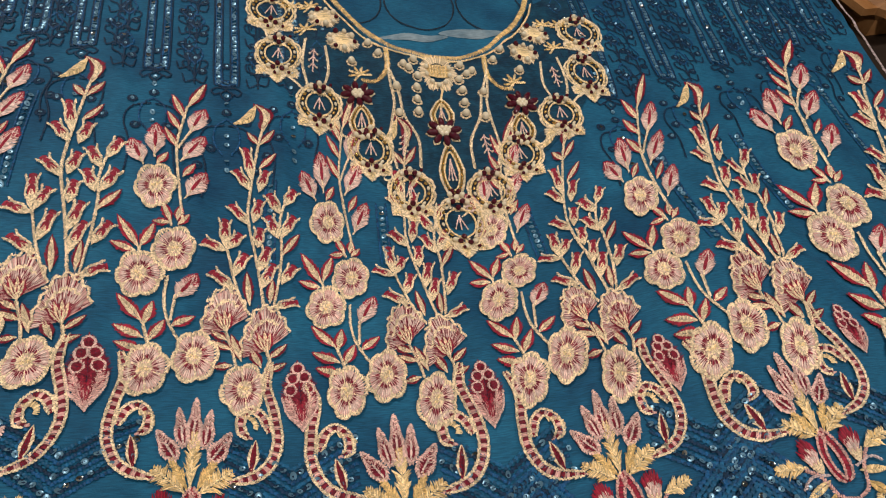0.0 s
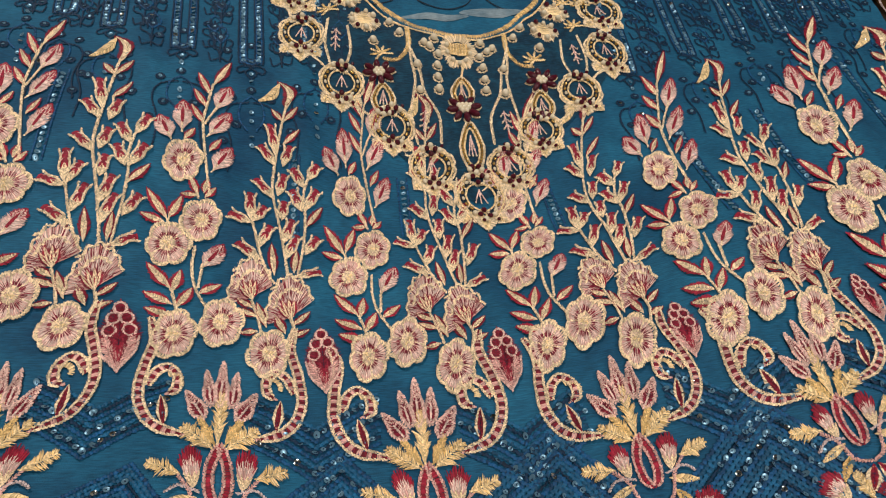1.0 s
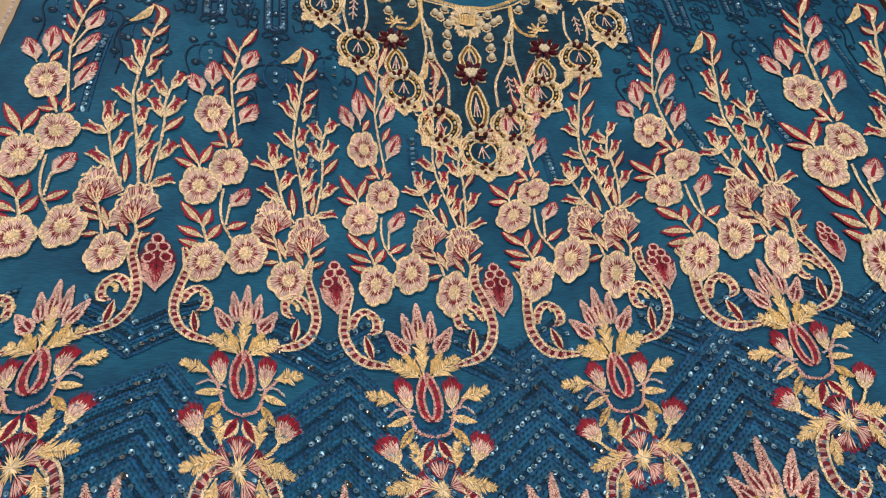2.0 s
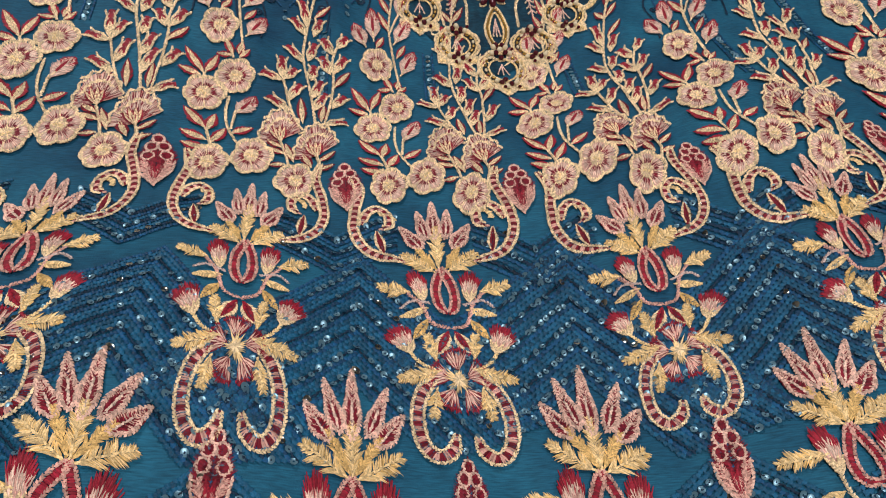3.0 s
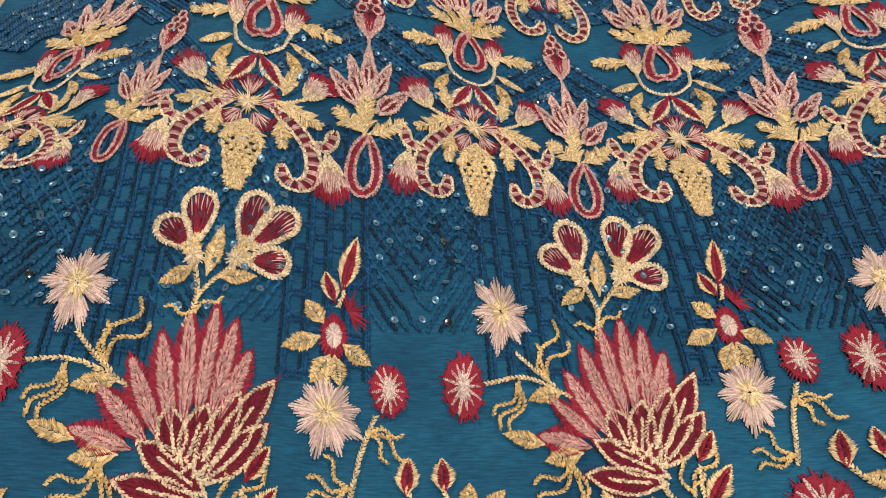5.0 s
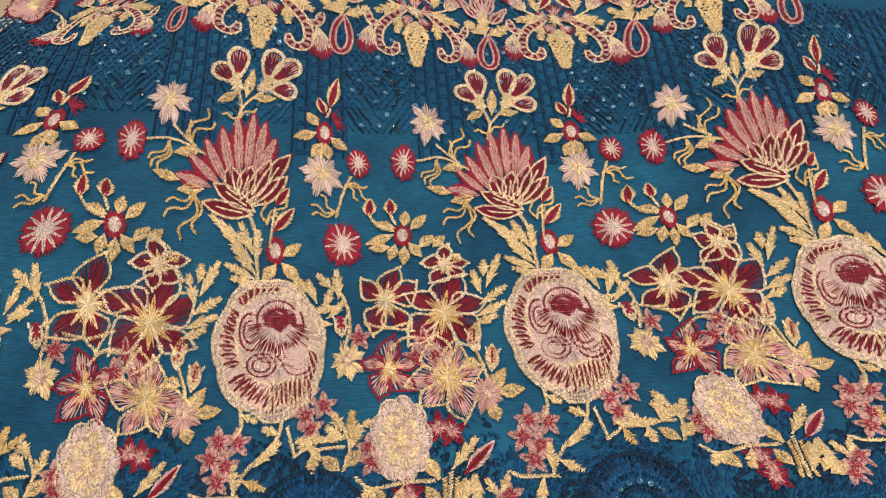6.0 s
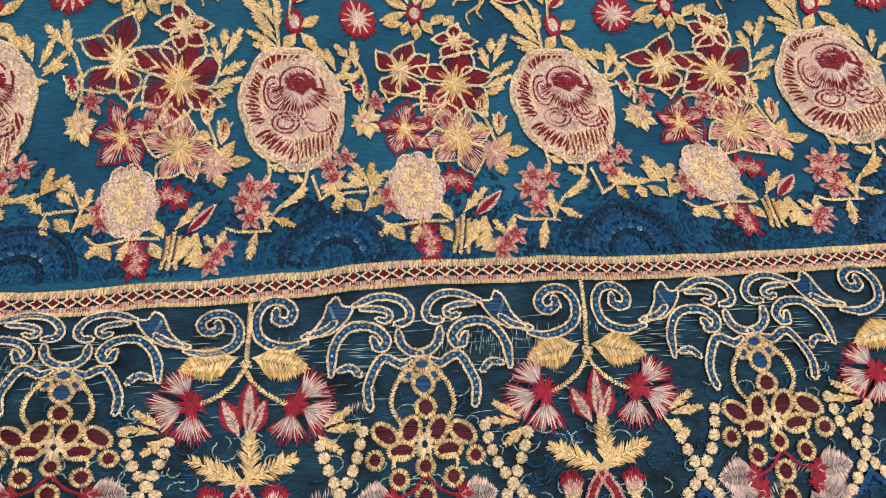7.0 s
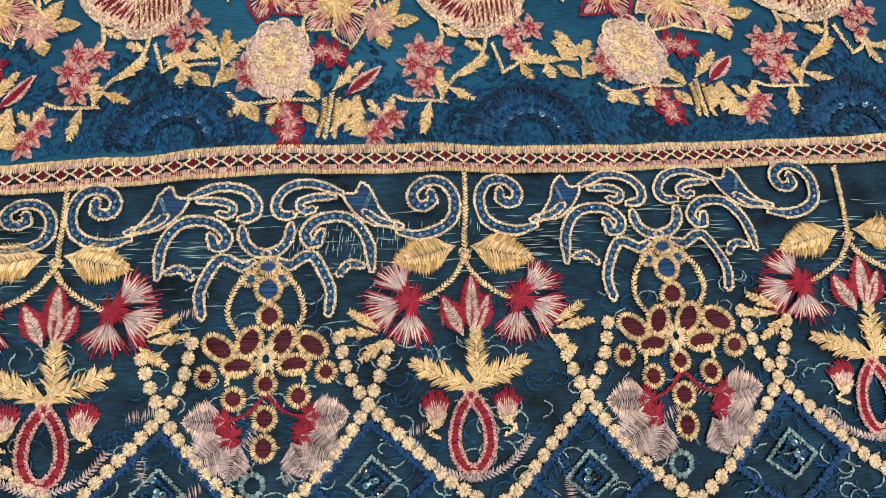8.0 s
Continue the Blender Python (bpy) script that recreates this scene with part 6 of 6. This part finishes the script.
    def pearl(s, q):
        s.ball(q, 2.9, PEARL, 0.8)
        s.fan(q, (4.2, 4.2), 0, 360, CREAM, 0.6, 1.0, 0.9, 0.2)
    for q in ((-17.6, 40.1), (-18.0, 27.5), (-17.9, 16.0), (-18.6, 69.4), (-22.9, 58.7), (-16.3, 52.0), (-27.1, 62.0), (-45.8, 75.3), (-53.2, 88.1), (-66.2, 64.6), (-33.6, 38.4), (-32.4, 13.5)):
        m.piece("pearl", pearl, q)
    m.pair = False

    def centre(s, c):
        s.fan(c, (15, 20), 0, 360, CREAM, 0.5, 1.0, 1.0, 0.2, 0.9, 0.1, 1.0, 6, 0.2)
        s.fill([c + np.array(q) for q in ((-8, -5), (8, -5), (8, 6), (-8, 6))], GOLD, 0.7)
        for x in np.arange(-7, 8, 2.3):
            s.cord([c + np.array([x, -5]), c + np.array([x, 6])], 1.2, OCHRE, 1.1, 0.8)
        for x, y in ((-9, 3), (9, 3), (-9, -5), (9, -5), (-5, -12), (5, -12), (0, -15)):
            s.ball(c + np.array([x, y]), 1.9, PEARL, 1.2)
    m.piece("medallion", centre, (0.4, 61.0))
    m.piece("loop", oval_loop, (0.1, 16.1))
    bead_star(m, (-0.1, -1.1), 13)
    m.piece("loop", lambda s, c: oval_loop(s, c, 24.0), (2.5, -36.6))
    neck_ring(m, (2.9, -86.8), 14.3, 20.1)
    m.close()


necklace(NECKLACE)


def net_insert():
    """Fine net under the beaded drops; its dark colour includes the shade between beads."""
    foot = np.array([(-142, 92), (-122, 44), (-96, 2), (-60, -34), (-30, -70), (0, -92)])
    a, b, c, d, x0, y0 = NECKLACE
    cols, rows = 100, 40
    u = np.linspace(-138, 138, cols)
    low = np.interp(-np.abs(u), foot[:, 0], foot[:, 1])
    top = np.interp(np.abs(u), [0, 22, 42, 60, 76, 87, 94, 138], [74, 76, 83, 100, 121, 143, 163, 200])
    g = np.linspace(0, 1, rows)[:, None]
    px, py = np.tile(u, (rows, 1)), low + (np.maximum(top, low) - low) * g
    xy = np.stack([a * px + b * py + x0, c * px + d * py + y0], 2).reshape(-1, 2)
    v = np.column_stack([xy, relief(xy) + TABLE + 0.0002])
    f = [(r * cols + k, r * cols + k + 1, (r + 1) * cols + k + 1, (r + 1) * cols + k) for r in range(rows - 1) for k in range(cols - 1)]
    mesh_object("net_insert", v.tolist(), f, [SHADED_NET], [0] * len(f), dress, "blue net behind the beaded drops, darkened for the shade between them")


net_insert()


# ---- tone-on-tone stitching and sequins ----
FLAT = (0.001, 0, 0, 0.001, 0, 0)


def tone(s, points, w, mat, step=1.3, h=0.6):
    """A running stitch line in the colour of the cloth (mm)."""
    p = bezier(points, step)
    n, d = normals(p)
    side = np.where(np.arange(len(p)) % 2, 1.0, -1.0)[:, None]
    s.lay(p - d * step * 0.8 + n * w * 0.3 * side, p + d * step * 0.8 - n * w * 0.12 * side, w, mat, h * 1.2, 0.0, 0.1, True)


def shiny():
    # a few sequins at random get the bright glint colour
    return SILVER_GLINT if rng.uniform() < 0.07 else SEQUIN


def u_shape(x, y, wid, length, lean):
    """A long U of sequins between fine double lines, with a drop and curls below it."""
    s = Sewn((0.001 * math.cos(lean), -0.001 * math.sin(lean), 0.001 * math.sin(lean), 0.001 * math.cos(lean), x, y))
    for k in (1.12, 0.95, 0.72, 0.5, 0.36):
        w = wid * 0.5 * k
        low = wid * 0.5 * (1 - k)
        line = [(-w, length), (-w, length * 0.5), (-w, w + low), (-w * 0.7, w * 0.3 + low), (0, low), (w * 0.7, w * 0.3 + low), (w, w + low), (w, length * 0.5), (w, length)]
        if k != 0.72:
            tone(s, line, 1.5, INK if k in (1.12, 0.36) else BLUE)
        else:
            for q in bezier(line, 4.6):
                s.sequin(q, 1.7, shiny())
    knots = [(0, -28), (0, 22)]
    for o in (-1, 1):
        tone(s, [(0, -4), (o * 4, -9), (0, -16)], 1.6, INK)
        tone(s, [(0, -3), (o * 6, -2), (o * 10, -6), (o * 8, -10), (o * 5, -8)], 1.5, INK)
        tone(s, [(0, -34), (o * 7, -42), (o * 8, -56), (o * 3, -66)], 1.5, BLUE)
        tone(s, [(o * 2, -40), (o * 13, -44), (o * 17, -58), (o * 13, -80), (o * 15, -104)], 1.5, INK)
        # a plant of mirrored volutes stands between this arch and the next
        for base in (6, 52, 98):
            e = o * 21.5
            for f in (-1, 1):
                tone(s, [(e, base), (e + f * 2, base + 8), (e + f * 7.5, base + 13), (e + f * 8, base + 19), (e + f * 4, base + 20), (e + f * 3.5, base + 16)], 1.5, INK)
                tone(s, [(e, base + 16), (e + f * 5, base + 25), (e + f * 3, base + 33), (e, base + 38)], 1.5, BLUE)
                tone(s, [(e, base - 2), (e + f * 6, base - 5), (e + f * 8, base + 3)], 1.4, INK)
            tone(s, [(e, base - 6), (e, base + 12), (e, base + 30)], 1.5, INK)
            knots += [(e + 5, base + 8), (e - 5, base + 27), (e, base + 22)]
        knots += [(o * 13, -36), (o * 10, -62), (o * 18, -78)]
    for q in knots:
        for r in (2.9, 1.9):
            a = np.radians(np.arange(0, 361, 45))
            tone(s, np.array(q) + np.stack([np.cos(a), np.sin(a)], 1) * r, 1.1, INK, 1.0)
        s.sequin(q, 1.2, shiny())
    for y0 in (-11, -19, -50, -58, -72, -80):
        s.sequin((0, y0), 1.6, shiny())
    return s.finish("sequin_arch", dress, "blue stitched arch set with sequins")


for x, y in ((-0.178, 0.512), (-0.143, 0.497), (-0.092, 0.476), (-0.044, 0.464), (-0.205, 0.53), (0.0, 0.48), (0.245, 0.475), (0.302, 0.498), (0.360, 0.523), (0.447, 0.562), (0.405, 0.54), (0.49, 0.59)):
    u_shape(x, y, 15.5, 150 + 20 * rng.uniform(), (x - 0.11) * -0.35)


def sequin_column(x, y0, y1):
    s = Sewn(FLAT)
    for k in (-3.2, 3.2):
        tone(s, [(x + k, y0), (x + k, (y0 + y1) / 2), (x + k, y1)], 1.6, BLUE)
    for y in np.arange(min(y0, y1), max(y0, y1), 5.0):
        s.sequin((x, y), 1.7, shiny())
    s.finish("sequin_column", dress, "narrow stitched column of sequins")


for x, y0, y1 in ((60, 318, 372), (157, 312, 365), (-163, 355, 440), (440, 385, 500), (330, 330, 425), (-12, 300, 380), (262, 305, 400)):
    sequin_column(x, y0, y1)


def chevrons(place, apex, rows, wid, slope):
    """Pointed rows of dark stitching and sequins above a lotus."""
    s = Sewn(place)
    for k in range(rows):
        y = apex + k * 3.0
        for o in (-1, 1):
            x0, x1 = 0, wid * (0.8 + 0.05 * k)
            line = [(o * x0, y), (o * x1 * 0.5, y - x1 * 0.5 * slope), (o * x1, y - x1 * slope)]
            tone(s, line, 2.4 if k % 4 != 2 else 1.4, (TEAL, BLUE, INK, TEAL)[k % 4], 1.5, 0.8)
            if k % 4 == 2:
                for q in bezier(line, 4.2):
                    if rng.uniform() < 0.72:
                        s.sequin(q + rng.normal(0, 0.5, 2), rng.uniform(1.3, 1.65), shiny(), 20, 0.6)
    return s.finish("chevron_stitching", dress, "pointed rows of blue stitching with sequins")


for row in COLUMNS:
    chevrons(row, 82, 26, 42, 1.0)
for row in PENDANTS:
    chevrons(row[:6], 44, 13, 44, 0.8)


def valley(x, y, rows):
    """Rows that fall to a point between two scrolls."""
    s = Sewn((0.001, 0, 0, 0.001, x, y))
    for k in range(rows):
        yy = -k * 3.6
        for o in (-1, 1):
            line = [(0, yy - 2), (o * 15, yy + 9), (o * 30, yy + 18)]
            tone(s, line, 2.3, (TEAL, INK, BLUE)[k % 3], 1.5, 0.8)
            if k % 3 == 1:
                for q in bezier(line, 4.4):
                    if rng.uniform() < 0.72:
                        s.sequin(q + rng.normal(0, 0.5, 2), rng.uniform(1.3, 1.65), shiny(), 20, 0.6)
    s.finish("chevron_stitching", dress, "pointed rows of blue stitching with sequins")


for x, y in ((-0.195, 0.19), (-0.098, 0.185), (0.002, 0.172), (0.102, 0.166), (0.204, 0.172), (0.30, 0.18)):
    valley(x, y, 9)


BAY, BAY_AT = 76.0, 22.0


def on_ladder(x):
    return abs((x - BAY_AT + BAY / 2) % BAY - BAY / 2) < 15


def lattice():
    """Dense crossed stitching with sequins in its cells under the second row."""
    s = Sewn(FLAT)
    for x0 in np.arange(-420, 540, 4.6):
        for o in (-1, 1):
            a = np.array([x0, -38.0])
            deep = 7 + int(round(4.5 * abs(math.sin(math.pi * (x0 - BAY_AT) / BAY))))
            for k in range(deep):
                b = a + np.array([o * 5.5, -9.0])
                if not on_ladder((a[0] + b[0]) / 2) and left_edge(b[1] / 1000) * 1000 < b[0] < 450 and rng.uniform() < 0.93:
                    tone(s, [a + rng.normal(0, 0.3, 2), (a + b) / 2 + rng.normal(0, 0.4, 2), b], 1.7, (BLUE, TEAL, TEAL, INK)[int(rng.uniform(0, 4))], 1.5, 0.9)
                a = b
    for x0 in np.arange(-260, 440, 11.0):
        for j, y in enumerate(np.arange(-134, -44, 9.0)):
            x = x0 + (5.5 if j % 2 else 0)
            if not on_ladder(x) and rng.uniform() < 0.8:
                s.sequin((x, y) + rng.normal(0, 0.8, 2), 1.5, shiny(), 16, 1.0)
    tagged(s.finish("lattice_stitching", dress, "dense blue lattice stitching with sequins"), kind="stuff")


lattice()


def ladder(x, y0, y1):
    """Columns of plain windows between double stitched bars."""
    s = Sewn(FLAT)
    for k in (-14, -7, 0, 7, 14):
        for e in (-1.0, 1.0):
            tone(s, [(x + k + e, y0), (x + (k + e) * 1.03, (y0 + y1) / 2), (x + (k + e) * 1.06, y1)], 1.3, BLUE if e > 0 else INK, 1.3, 0.8)
    for n, (a, b) in enumerate(((-13, -8), (-6, -1), (1, 6), (8, 13))):
        for y in np.arange(y1 + 5.5 * (n % 2), y0, 11.0):
            for e in (-0.9, 0.9):
                tone(s, [(x + a, y + e), (x + (a + b) / 2, y + e), (x + b, y + e)], 1.3, BLUE, 1.2, 0.8)
    s.finish("ladder_stitching", dress, "ladder of blue stitched bars")


for k in range(-4, 6):
    ladder(BAY_AT + BAY * k, -42, -158)


def foot_arch(x, y, r):
    """Half-round fans of dense blue stitching that stand on the braid."""
    s = Sewn((0.001, 0, 0, 0.001, x, y))
    for k in np.linspace(1, 0.4, 5):
        a = np.radians(np.arange(0, 181, 12))
        tone(s, np.stack([np.cos(a) * r * k, np.sin(a) * r * k * 1.05], 1), 3.2, (INK, BLUE)[int(k * 10) % 2], 1.0, 1.3)
    for k in (0.93, 0.62):
        s.fan((0, 0), (r * k, r * k * 1.05), 4, 176, BLUE, 0.76, 1.0, 1.5, 0.05, 1.2, 0.2, 0.7)
    for a in np.radians(np.arange(20, 170, 22)):
        s.sequin((math.cos(a) * r * 0.52, math.sin(a) * r * 0.52), 1.4, shiny())
    s.finish("fan_stitching", dress, "half-round fan of raised blue stitching", 0.0008)


for k in range(6):
    foot_arch(-0.3641 + 0.1535 * k, -0.3745, 27)


def foot_field():
    """Ragged blue fill stitches between the twigs above the braid."""
    s = Sewn(FLAT)
    n = 9000
    x, y = rng.uniform(-330, 440, n), -378 + np.abs(rng.normal(0, 36, n))
    wave = 24 * np.sin((x + 10) / 76.7 * math.pi * 2) + 30
    keep = (y < -368 + np.clip(wave, 12, 60) + 16) & (y < -295)
    x, y = x[keep], y[keep]
    a = rng.normal(1.2, 0.5, len(x)) + 0.6 * np.sin(x / 17) + 0.5 * np.sin(y / 9)
    r = rng.uniform(2.2, 4.4, len(x))
    p = np.column_stack([x, y])
    q = p + np.column_stack([np.cos(a) * r, np.sin(a) * r])
    dark = np.sin(x / 9) * np.sin(y / 7 + x / 21) + rng.normal(0, 0.35, len(x)) > 0.25
    s.lay(p[~dark], q[~dark], 1.7, BLUE, 1.0, 0.0)
    s.lay(p[dark], q[dark], 1.7, INK, 0.8, 0.0)
    tagged(s.finish("fill_stitching", dress, "ragged raised blue stitching above the braid"), kind="stuff")


foot_field()


def net_field():
    """Frayed pale threads that run along and curl on the net of the hem."""
    s = Sewn(FLAT)
    for level, spread, count in ((-412, 2.0, 260), (-423, 3.5, 620), (-433, 2.5, 260), (-446, 9.0, 200)):
        x = rng.uniform(-340, 430, count)
        x = x[np.sin(x / 27 + level) + np.sin(x / 11) > rng.uniform(-1.6, 1.2, count)]
        y = level + rng.normal(0, spread, len(x))
        r = rng.uniform(4, 13, len(x))
        s.lay(np.column_stack([x, y]), np.column_stack([x + r, y + rng.normal(0, 0.5, len(x))]), 0.42, MIST, 0.4, 0.02, 0.1, True)
    x = rng.uniform(-340, 430, 1500)
    y = -424 + rng.normal(0, 5, 1500)
    keep = np.sin(x / 19) + np.sin(x / 47 + 1) > 0.2
    s.lay(np.column_stack([x, y])[keep], np.column_stack([x + 0.6, y + 4])[keep], 0.4, MIST, 0.35, 0.02, 0.1, True)
    for _ in range(1700):
        c, r, a = np.array([rng.uniform(-330, 430), rng.uniform(-590, -440)]), rng.uniform(2.5, 6), rng.uniform(0, 6.28)
        u = np.linspace(0, rng.uniform(1.2, 4.0), 7)
        tone(s, c + np.stack([np.cos(a + u) * r, np.sin(a + u) * r * 0.8], 1), 0.75, MIST if rng.uniform() < 0.4 else BLUE, 1.0, 0.4)
    for _ in range(150):
        c, a = np.array([rng.uniform(-330, 430), rng.uniform(-590, -440)]), rng.uniform(0, 6.28)
        u = np.linspace(-6, 6, 16)[:, None]
        d = np.array([math.cos(a), math.sin(a)])
        s.lay(c + u * d, c + u * d + np.array([-d[1], d[0]]) * rng.uniform(3, 6, (16, 1)) + d * 1.5, 0.5, (GREY, BLUE, INK)[int(rng.uniform(0, 3))], 0.3, -0.1, 0.3, True)
    tagged(s.finish("net_stitching", dress, "pale loose threads on the dark net"), kind="stuff")


net_field()


def back_highlights():
    """Soft ridges in the neck opening; pale colour stands in for highlights on the back."""
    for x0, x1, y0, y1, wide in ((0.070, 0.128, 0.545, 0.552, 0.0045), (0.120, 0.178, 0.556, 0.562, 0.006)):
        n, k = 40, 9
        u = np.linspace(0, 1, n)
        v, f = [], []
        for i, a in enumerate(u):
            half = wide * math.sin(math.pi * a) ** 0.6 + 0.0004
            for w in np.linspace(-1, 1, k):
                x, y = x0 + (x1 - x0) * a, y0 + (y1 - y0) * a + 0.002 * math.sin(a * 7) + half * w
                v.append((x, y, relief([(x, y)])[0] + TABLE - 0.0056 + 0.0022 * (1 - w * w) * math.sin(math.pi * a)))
                if i and w > -1:
                    q = len(v) - 1
                    f.append((q - k - 1, q - k, q, q - 1))
        mesh_object("back_highlight", v, f, [FOLD_LIGHT], [0] * len(f), dress, "soft fold of the back panel, its highlight given as pale colour")


back_highlights()


def inner_rings():
    """Dark ring embroidery on the back panel seen through the neck."""
    for x, y in ((0.045, 0.60), (0.108, 0.60), (0.171, 0.60), (0.076, 0.66), (0.14, 0.66)):
        s = Sewn((0.001, 0, 0, 0.001, x, y))
        a = np.radians(np.arange(0, 361, 12))
        tone(s, np.stack([np.cos(a) * 30, np.sin(a) * 40], 1), 1.5, NAVY, 1.0)
        ob = s.finish("ring_stitching", dress, "dark blue stitched ring on the back panel")
        ob.location.z = -0.0054


inner_rings()


def cut_edges():
    """Whip-stitched edge of the side seams."""
    for side, name in ((left_edge, "side_seam"), (right_edge, "side_seam")):
        s = Sewn(FLAT)
        y = np.arange(-380, 740, 1.5)
        x = side(y / 1000) * 1000
        o = 3.5 if side is left_edge else -3.5
        s.lay(np.column_stack([x + o, y]), np.column_stack([x + o * 0.2, y + 0.8]), 1.1, GREY, 0.6, -0.6)
        s.finish(name, dress, "pale whip-stitched seam")


cut_edges()


def edge_flower():
    """A scalloped flower that hangs over the side seam."""
    m = Motif("edge_flower", (0.001, 0, 0, 0.001, -0.2398, -0.0326), dress, "pink scalloped flower on the side seam")
    m.stem(CREAM, 1.6, (14, -8), (22, -16), (26, -30))
    m.piece("flower", lambda s, c: (s.pad(c, (15, 19), PINK, 5, 0.25), s.fan(c, (16, 20), 0, 360, PINK, 0.2, 0.9, 0.9, 0.2, 0.5, 0.1, 0.9, 5, 0.25), s.fan(c, (16, 20), 0, 360, RED, 0.5, 0.85, 0.8, 0.35, 0.5, 0.2, 0.4, 5, 0.25),
                                    s.fan(c, (16, 20), 0, 360, MAROON, 0.88, 1.05, 0.9, 0.3, 0.5, 0.1, 0.9, 5, 0.25), s.fan(c, (5, 6), 0, 360, GOLD, 0, 1, 0.9, 0.5, 0.6, 0.2)), (0, 0))
    m.close()


edge_flower()


# ---- beside the dress ----
def beige_cloth():
    """A folded beige cotton cloth with low pleats beside the dress."""
    cols, rows = 60, 60
    v, f = [], []
    for r in range(rows):
        for c in range(cols):
            x, y = -0.62 + 0.44 * c / (cols - 1), -0.32 + 1.0 * r / (rows - 1)
            z = 0.014 + 0.0035 * abs(math.sin(x * 95 + 0.4 * math.sin(y * 9))) + 0.006 * math.sin(y * 11 + x * 8)
            v.append((x, y, TABLE + z - (0.006 if c in (0, cols - 1) or r in (0, rows - 1) else 0)))
    for r in range(rows - 1):
        for c in range(cols - 1):
            i = r * cols + c
            f.append((i, i + 1, i + cols + 1, i + cols))
    ob = mesh_object("folded_cloth", v, f, [BEIGE], [0] * len(f))
    solid = ob.modifiers.new("thickness", "SOLIDIFY")
    solid.thickness, solid.offset = 0.006, -1
    return tagged(ob, "folded beige cotton cloth with low pleats under the dress's edge", "cloth")


beige_cloth()


def pouch():
    """A tan leather pouch with a stitched seam and rounded corners."""
    root = tagged(new("leather_pouch"), "tan leather pouch with a stitched seam, lying on the table", "pouch")
    bm = bmesh.new()
    bmesh.ops.create_cube(bm, size=1.0, matrix=Matrix.Translation((0.70, 0.745, TABLE + 0.030)) @ Matrix.Rotation(radians(14), 4, "Z") @ Matrix.Diagonal((0.26, 0.16, 0.06, 1)))
    bmesh.ops.bevel(bm, geom=bm.edges[:], offset=0.026, segments=5, affect="EDGES")
    part("body", bm, TAN, root)
    bm = bmesh.new()
    for k in range(34):
        a = Matrix.Translation((0.70, 0.745, TABLE + 0.0605)) @ Matrix.Rotation(radians(14), 4, "Z") @ Matrix.Translation((-0.095 + 0.0058 * k, -0.048, 0))
        bmesh.ops.create_cube(bm, size=1.0, matrix=a @ Matrix.Rotation(radians(25), 4, "Z") @ Matrix.Diagonal((0.0045, 0.0018, 0.002, 1)))
    part("seam", bm, BEIGE, root, "pale stitched seam")


pouch()
